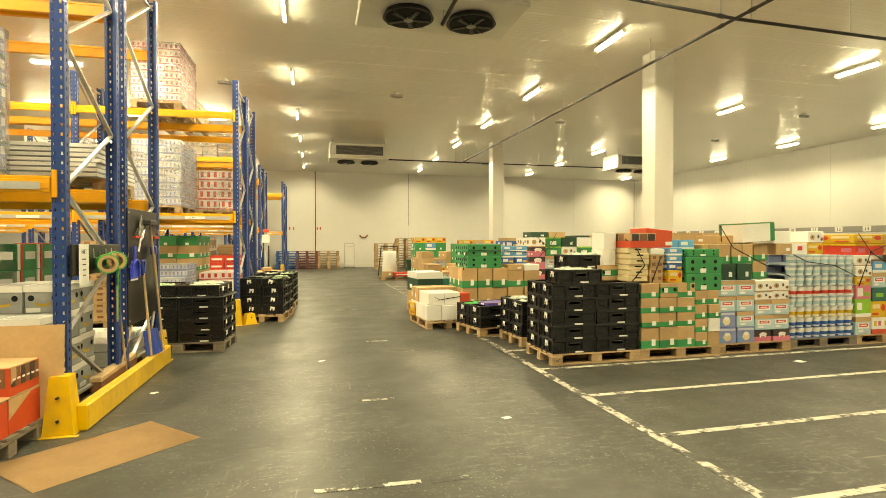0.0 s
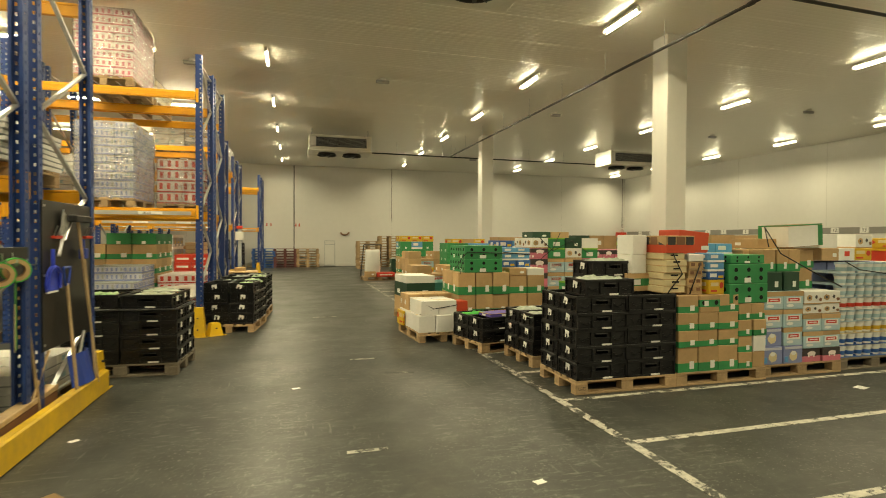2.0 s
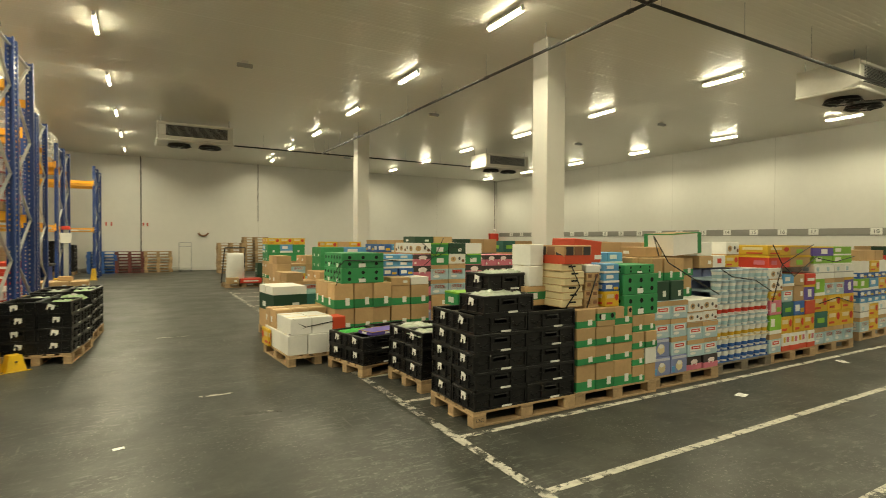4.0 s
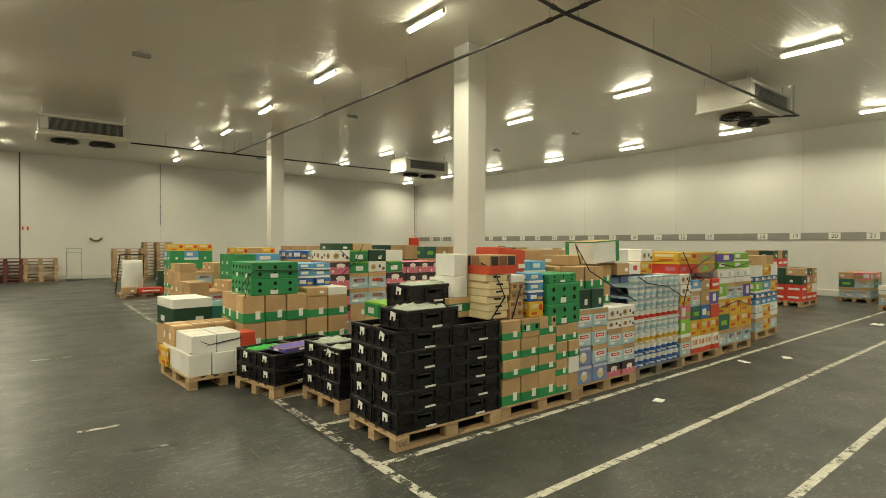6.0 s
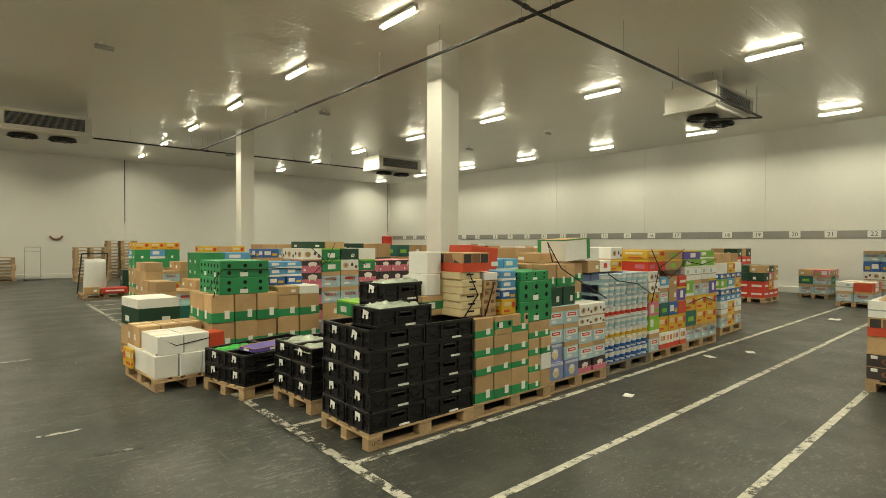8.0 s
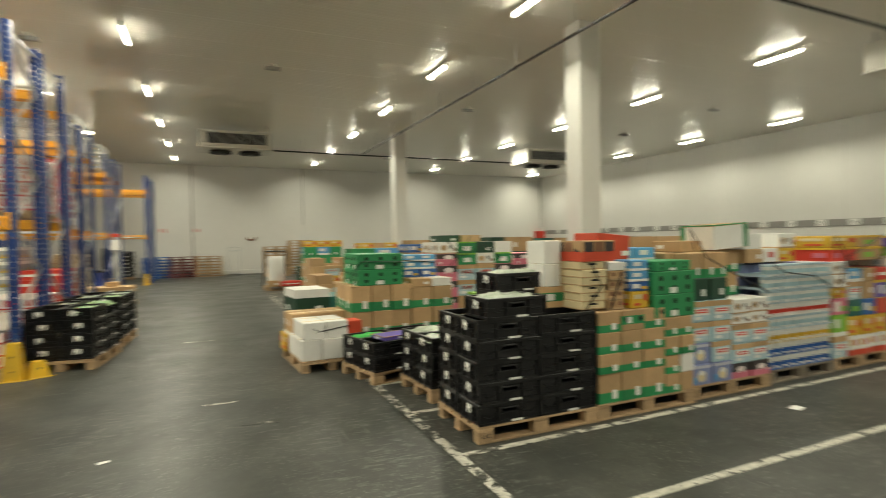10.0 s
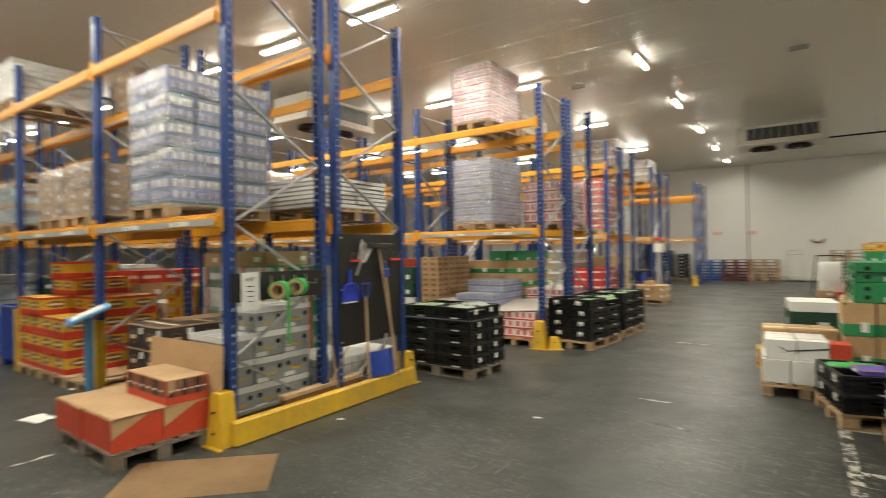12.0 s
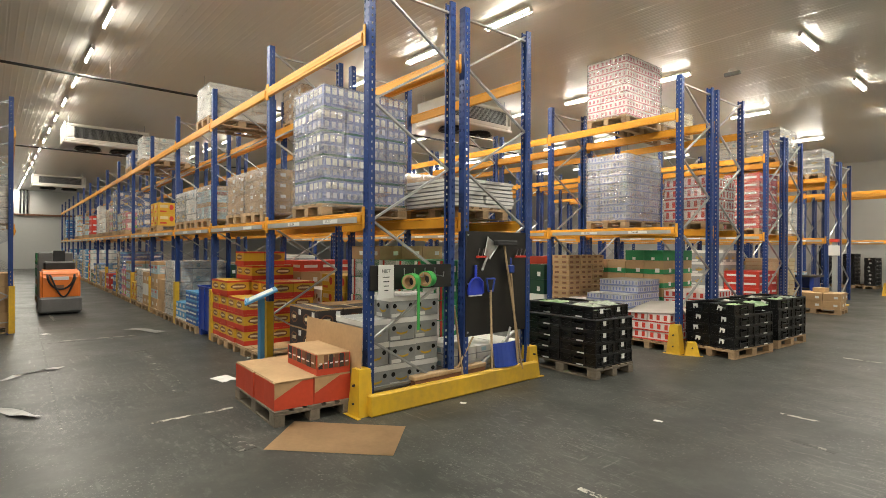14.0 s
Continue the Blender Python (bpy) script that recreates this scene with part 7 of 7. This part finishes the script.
# upper levels of the first rack
m, top = rack_load("a", 0, 1, 1, 0, [("blueshrink", 2, 4, 0.275)] * 5, True, own=True)
m = ROW_M["a"] @ pose(-0.78, 1.29 + DEPTH / 2, LOW + 0.002)
pallet(m)
load(m, 1.14, 1.06, [("slab", 1, 2, 0.05)] * 7)
m, top = rack_load("a", 0, 2, 1, 1, [("brown", 2, 3, 0.3), ("brown", 2, 3, 0.3)], True)
rack_load("a", 1, 0, 1, 0, [("brown", 2, 3, 0.155)] * 4, True)
rack_load("a", 1, 1, 1, 0, [("brown", 2, 3, 0.155)] * 4, True)
rack_load("a", 2, 0, 1, 0, [("sky", 2, 3, 0.3)] * 2, True)
rack_load("a", 2, 1, 1, 0, [("palewrap", 2, 3, 0.3)] * 2, True)
rack_load("a", 2, 2, 1, 0, [("grey", 2, 3, 0.3)] * 2, True)
rack_load("a", 3, 2, 1, 0, [("yellow", 2, 3, 0.28)] * 2)
rack_load("a", 4, 1, 1, 0, [("dkblue", 2, 3, 0.28)] * 2, True)
rack_load("a", 1, 1, 1, 1, [("palewrap", 2, 3, 0.25)] * 4, True)
rack_load("a", 2, 0, 2, 0, [("white", 2, 3, 0.2)] * 3, True)
rack_load("a", 1, 2, 2, 1, [("brown", 2, 3, 0.2)] * 3, True)
rack_load("a", 4, 1, 2, 0, [("palewrap", 2, 3, 0.2)] * 3, True)
rack_load("a", 5, 0, 2, 0, [("dkblue", 2, 3, 0.2)] * 2, True)
for bay in range(5, 14):
    for slot in range(3):
        if fill.random() < 0.45:
            rack_load("a", bay, slot, 1, 0, [(fill.choice(POOL), 2, 3, 0.27)] * fill.randint(2, 5), fill.random() < 0.5)
# second rack
m, top = rack_load("b", 0, 0, 0, 0, [("redcans", 2, 3, 0.15)] * 3, own=True)
solid("cardboard_flap", boxes(((-0.42, -0.5, 0), (0.40, 0.45, 0.005)), bevel=0.001), paint_once("grey_card", (0.52, 0.48, 0.43)), "pale grey cardboard sheet lying aslant on tins", "cardboard", m=m @ pose(0.0, -0.12, top + 0.075, 8, -3, 6))
m, top = rack_load("b", 0, 1, 0, 0, [("cans", 3, 4, 0.12)] * 6)
joined_load(m @ pose(0.0, 0.2, 0), 0.8, 0.76, [("cans", 3, 3, 0.12)] * 2, top)
m, top = rack_load("b", 0, 2, 0, 0, [])
joined_load(m @ pose(-0.2, 0, 0), 0.4, 1.16, [("slats", 1, 3, 0.1)] * 14)
joined_load(m @ pose(0.2, 0, 0), 0.4, 1.16, [("rosetins", 2, 4, 0.12)] * 5)
rack_load("b", 1, 0, 0, 0, [("white", 2, 2, 0.3), (["greenfruit", "white"], 2, 2, 0.3), (["white", "dkgreen"], 2, 2, 0.3), (["whitered", "dkgreen"], 2, 2, 0.3), (["redblank", None], 2, 2, 0.16)])
rack_load("b", 2, 0, 0, 0, [("brown", 2, 3, 0.3)] * 4)
rack_load("b", 0, 0, 0, 1, [("redcans", 2, 3, 0.15)] * 5)
rack_load("b", 0, 1, 0, 1, [("fruit", 2, 3, 0.26)] * 5 + [("banana", 2, 3, 0.2)])
rack_load("b", 0, 2, 0, 1, [("banana", 2, 3, 0.26)] * 2 + [("fruit", 2, 3, 0.26)] * 3)
rack_load("b", 1, 0, 0, 1, [("brown", 2, 3, 0.26)] * 4)
rack_load("b", 1, 1, 0, 1, [("redplain", 2, 3, 0.3)] * 4)
rack_load("b", 2, 0, 0, 1, [("fruit", 2, 3, 0.3)] * 4)
m, top = rack_load("b", 0, 1, 2, 0, [("rosetins", 3, 4, 0.13)] * 8, True)
m, top = rack_load("b", 0, 1, 1, 0, [("cans", 3, 4, 0.13)] * 9, True)
rack_load("b", 0, 0, 1, 1, [("redcans", 2, 3, 0.2)] * 4, True)
rack_load("b", 0, 2, 1, 1, [("palewrap", 2, 3, 0.2)] * 4, True)
rack_load("b", 2, 1, 1, 0, [("rose", 2, 3, 0.2)] * 3, True)
rack_load("b", 3, 1, 1, 0, [("redplain", 2, 3, 0.2)] * 4, True)
rack_load("b", 0, 1, 2, 1, [("cream", 2, 3, 0.12)] * 3, True)
# third, fourth and fifth racks
rack_load("c", 0, 0, 0, 0, [("redplain", 2, 3, 0.2)] * 5)
rack_load("c", 0, 1, 0, 0, [("grey", 2, 3, 0.3)] * 5)
rack_load("c", 0, 2, 0, 0, [("white", 2, 3, 0.3)] * 4)
rack_load("c", 1, 1, 0, 0, [("brown", 2, 3, 0.3)] * 4)
rack_load("c", 0, 0, 0, 1, [("cream", 2, 3, 0.1)] * 13)
rack_load("c", 0, 1, 0, 1, [("sky", 2, 3, 0.3)] * 4)
rack_load("c", 0, 0, 1, 0, [("redplain", 2, 3, 0.19)] * 7, True)
rack_load("c", 1, 0, 1, 0, [("palewrap", 2, 3, 0.2)] * 5, True)
rack_load("c", 0, 1, 2, 1, [("palewrap", 2, 3, 0.25)] * 3, True)
rack_load("c", 0, 0, 2, 1, [("grey", 2, 3, 0.25)] * 3, True)
rack_load("d", 0, 0, 2, 0, [("grey", 2, 3, 0.25)] * 3, True)
rack_load("d", 0, 1, 2, 0, [("palewrap", 2, 3, 0.25)] * 3, True)
rack_load("d", 0, 1, 1, 0, [("palewrap", 2, 3, 0.25)] * 4, True)
rack_load("d", 0, 2, 0, 0, [("brown", 2, 3, 0.25)] * 4)
rack_load("d", 1, 0, 0, 0, [("palewrap", 2, 3, 0.25)] * 4)
rack_load("d", 0, 2, 1, 1, [("brown", 2, 3, 0.25)] * 4)
rack_load("z", 0, 0, 0, 0, [("plain", 2, 3, 0.25)] * 4)
rack_load("z", 1, 0, 1, 0, [("palewrap", 2, 3, 0.25)] * 4, True)
rack_load("z", 1, 1, 0, 0, [("brown", 2, 3, 0.25)] * 3)

# workbench by the fourth rack
t = thing("workbench", "blue steel workbench with a black top and open drawers", "workbench", m=pose(-2.35, 20.7, 0))
part("cabinet", boxes(((-0.6, -0.32, 0), (-0.1, 0.32, 0.86)), ((-0.1, 0.2, 0), (0.6, 0.32, 0.86)), ((0.5, -0.32, 0), (0.6, 0.2, 0.86)), bevel=0.006), M_BLUEPL, t)
part("worktop", boxes(((-0.68, -0.38, 0.86), (0.68, 0.38, 0.92)), bevel=0.006), M_DARK, t)
for z in (0.25, 0.5):
    part("shelf", boxes(((-0.1, -0.3, z), (0.5, 0.2, z + 0.02))), M_DARK, t)
load(pose(-2.3, 20.7, 0), 0.5, 0.3, [("sky", 2, 1, 0.1)], 0.92)
t = thing("wrapping_machine", "upright grey wrapping machine mast with a red cap", "machine", m=pose(-1.45, 21.3, 0))
part("mast", boxes(((-0.06, -0.06, 0), (0.06, 0.06, 1.9)), bevel=0.008), M_GREYBOX, t)
part("cap", boxes(((-0.1, -0.1, 1.9), (0.1, 0.1, 2.0)), bevel=0.01), M_RED, t)
part("display", boxes(((-0.14, -0.1, 1.5), (0.14, -0.061, 1.8)), bevel=0.005), M_WHITE, t)
part("foot", boxes(((-0.3, -0.3, 0), (0.3, 0.3, 0.05)), bevel=0.01), M_YELLOW, t)

# ---- the far wall ----
for x, kind, n, y in ((-1.15, "blue", 7, 31.6), (-0.05, "red", 7, 31.6), (1.15, "wood", 7, 31.6), (4.2, "wood", 10, 29.6), (5.6, "wood", 12, 31.0)):
    for k in range(n):
        dx, dy, dr = jit(0.02, 1.5)
        plain_pallet(pose(x + dx, y + dy, 0.145 * k, 0, 0, dr), kind)
for x, y, n in ((-3.3, 31.3, 8), (-4.2, 31.3, 10), (-2.55, 31.3, 7)):
    plain_pallet(pose(x, y, 0, 0, 0, 90), "wood")
    crates_on(pose(x, y, 0, 0, 0, 90), 2, 2, (n, n, 0, 0))
t = thing("roll_frame", "tall grey tubular trolley frame by the wall", "trolley", m=pose(2.35, 31.7, 0))
for a, b in (((-0.28, 0, 0.1), (-0.28, 0, 1.45)), ((0.28, 0, 0.1), (0.28, 0, 1.45)), ((-0.28, 0, 1.45), (0.28, 0, 1.45)), ((-0.28, 0, 1.25), (0.28, 0, 1.25))):
    part("tube", rods((a, b, 0.018)), M_GALV, t)
part("base", boxes(((-0.32, -0.4, 0.06), (0.32, 0.4, 0.1)), bevel=0.01), M_GALV, t)
for x in (-0.26, 0.26):
    for y in (-0.34, 0.34):
        part("wheel", rods(((x - 0.015, y, 0.05), (x + 0.015, y, 0.05), 0.05), sides=14), M_DARK, t)
# loaded trolley beside the far pallets
plain_pallet(pose(3.5, 21.5, 0, 0, 0, 3), "wood")
t = thing("wire_frame", "dark tubular frame standing on a pallet", "frame", m=pose(3.25, 21.45, 0.144))
for a, b in (((-0.42, 0, 0), (-0.3, 0, 1.2)), ((0.3, 0, 0), (0.36, 0, 1.2)), ((-0.3, 0, 1.2), (0.36, 0, 1.2))):
    part("tube", rods((a, b, 0.02)), M_PIPE, t)
bm = bmesh.new()
bmesh.ops.create_uvsphere(bm, u_segments=20, v_segments=16, radius=1.0)
for v in bm.verts:
    k = 1 + 0.14 * noise.noise(v.co * 2.2)
    v.co = Vector((max(-0.85, min(0.85, v.co.x * 1.25)) * 0.32 * k, v.co.y * 0.25 * k, max(-0.9, min(0.9, v.co.z * 1.3)) * 0.56))
for f in bm.faces:
    f.smooth = True
solid("plastic_sack", bm, paint_once("sack_white", (0.6, 0.6, 0.57)), "big white crumpled plastic sack on a pallet", "sack", m=pose(3.28, 21.4, 0.66))
load(pose(3.75, 21.3, 0), 0.7, 0.5, [("redplain", 1, 1, 0.16)], 0.146)
load(pose(3.15, 21.2, 0), 0.4, 0.3, [("brown", 1, 1, 0.2)], 0.146)
load(pose(4.3, 21.9, 0), 0.5, 0.4, [("dkgreen", 1, 1, 0.4)], 0.0)
load(pose(4.3, 21.9, 0), 0.5, 0.4, [("dkgreen", 1, 1, 0.4)], 0.4)


# ---- order picker in the long aisle ----
t = thing("order_picker", "orange and grey electric order picker truck parked in the aisle", "truck", m=pose(-13.3, 3.42, 0))
M_TRUCK = material("truck_orange", (0.78, 0.20, 0.02), 0.35, scale=3, vary=0.06, coat=0.3)
M_TGREY = material("truck_grey", (0.17, 0.17, 0.17), 0.5, scale=3, vary=0.12)
bm = bmesh.new()
prof = ((0.42, 0.3), (0.40, 0.95), (0.30, 1.08), (-0.1, 1.1), (-0.1, 0.3))
for y0, y1 in ((-0.4, 0.4),):
    a = [bm.verts.new((x, y0, z)) for x, z in prof]
    b = [bm.verts.new((x, y1, z)) for x, z in prof]
    bm.faces.new(a)
    bm.faces.new(list(reversed(b)))
    for i in range(len(prof)):
        j = (i + 1) % len(prof)
        bm.faces.new((a[i], b[i], b[j], a[j]))
bmesh.ops.recalc_face_normals(bm, faces=bm.faces[:])
bmesh.ops.bevel(bm, geom=bm.edges[:], offset=0.05, segments=3, affect="EDGES")
part("cover", bm, M_TRUCK, t, "orange plastic motor cover")
part("bumper", boxes(((-0.3, -0.43, 0.04), (0.47, 0.43, 0.43)), bevel=0.05), M_TGREY, t)
part("console", boxes(((-0.25, -0.32, 1.05), (0.15, 0.32, 1.28)), bevel=0.04), M_DARK, t)
part("screen", boxes(((-0.05, -0.12, 1.28), (0.0, 0.12, 1.55)), bevel=0.01), M_DARK, t)
part("backrest", boxes(((-1.0, -0.38, 0.3), (-0.92, 0.38, 1.5)), bevel=0.03), M_TGREY, t)
part("platform", boxes(((-0.95, -0.4, 0.06), (-0.3, 0.4, 0.16)), bevel=0.01), M_DARK, t)
for y in (-0.2, 0.2):
    part("fork", boxes(((-3.2, y - 0.08, 0.05), (-1.0, y + 0.08, 0.11)), bevel=0.01), M_DARK, t)
part("badge", boxes(((0.421, -0.16, 0.84), (0.424, 0.16, 0.92))), M_WHITE, t)
part("mark", boxes(((0.428, -0.12, 0.6), (0.431, 0.06, 0.72))), M_BROWNP, t)
pts = [(0.445, 0.27 * math.cos(math.pi * k / 12), 0.98 - 0.36 * math.sin(math.pi * k / 12)) for k in range(13)]
part("charging_cable", sweep(pts, 0.024), M_PIPE, t, "thick looped black cable")
part("charging_cable", sweep([(0.45, 0.30 - 0.52 * k / 10, 1.05 - 0.62 * math.sin(math.pi * (0.12 + 0.8 * k / 10)) ** 1.5) for k in range(11)], 0.02), M_PIPE, t, "thin looped black cable")
for y in (-0.33, 0.33):
    part("wheel", rods(((0.1, y - 0.05, 0.09), (0.1, y + 0.05, 0.09), 0.09), sides=18), M_DARK, t)
plain_pallet(pose(-15.4, 3.48, 0.11), "wood")
joined_load(pose(-15.4, 3.48, 0.11), 1.15, 0.8, [("banana", 3, 2, 0.25), ("fruit", 3, 2, 0.25), ("banana", 3, 2, 0.25), ("greenfruit", 3, 2, 0.25), (["banana", None], 3, 2, 0.22)])

# ---- straps over loads ----
for pts in ([(5.52, 6.05, 1.50), (5.62, 6.2, 1.72), (5.75, 6.1, 1.42), (6.2, 6.06, 1.20), (6.66, 6.08, 1.02)],
            [(6.76, 6.12, 1.32), (7.0, 6.13, 1.22), (7.5, 6.13, 1.16), (7.88, 6.13, 1.0)],
            [(7.95, 6.16, 1.62), (8.2, 6.17, 1.35), (8.5, 6.17, 1.18), (9.1, 6.17, 1.45)],
            [(7.98, 6.17, 0.85), (8.2, 6.17, 1.35), (9.0, 6.17, 1.62)],
            [(9.2, 6.2, 1.42), (9.7, 6.2, 1.36), (10.3, 6.2, 1.44)],
            [(4.24, 6.115, 1.0), (4.42, 6.115, 1.2), (4.3, 6.115, 1.42)],
            [(4.52, 6.115, 0.98), (4.66, 6.115, 1.32)],
            [(4.9, 10.57, 1.62), (5.2, 10.57, 1.35), (5.6, 10.57, 1.55), (5.98, 10.57, 1.3)],
            [(4.95, 10.57, 1.2), (5.2, 10.57, 1.4), (5.35, 10.57, 1.7)],
            [(9.25, 6.2, 0.75), (9.8, 6.2, 0.82), (10.25, 6.2, 0.72)]):
    strap(pts)

# ---- stamp on the front pallet ----
cu = bpy.data.curves.new("block_stamp", "FONT")
cu.body, cu.size, cu.align_x = "UIC", 0.05, "CENTER"
cu.materials.append(M_DARK)
d = new("block_stamp", cu)
d.parent, d.matrix_basis = stamped, pose(-0.53, -0.4015, 0.045, 90)
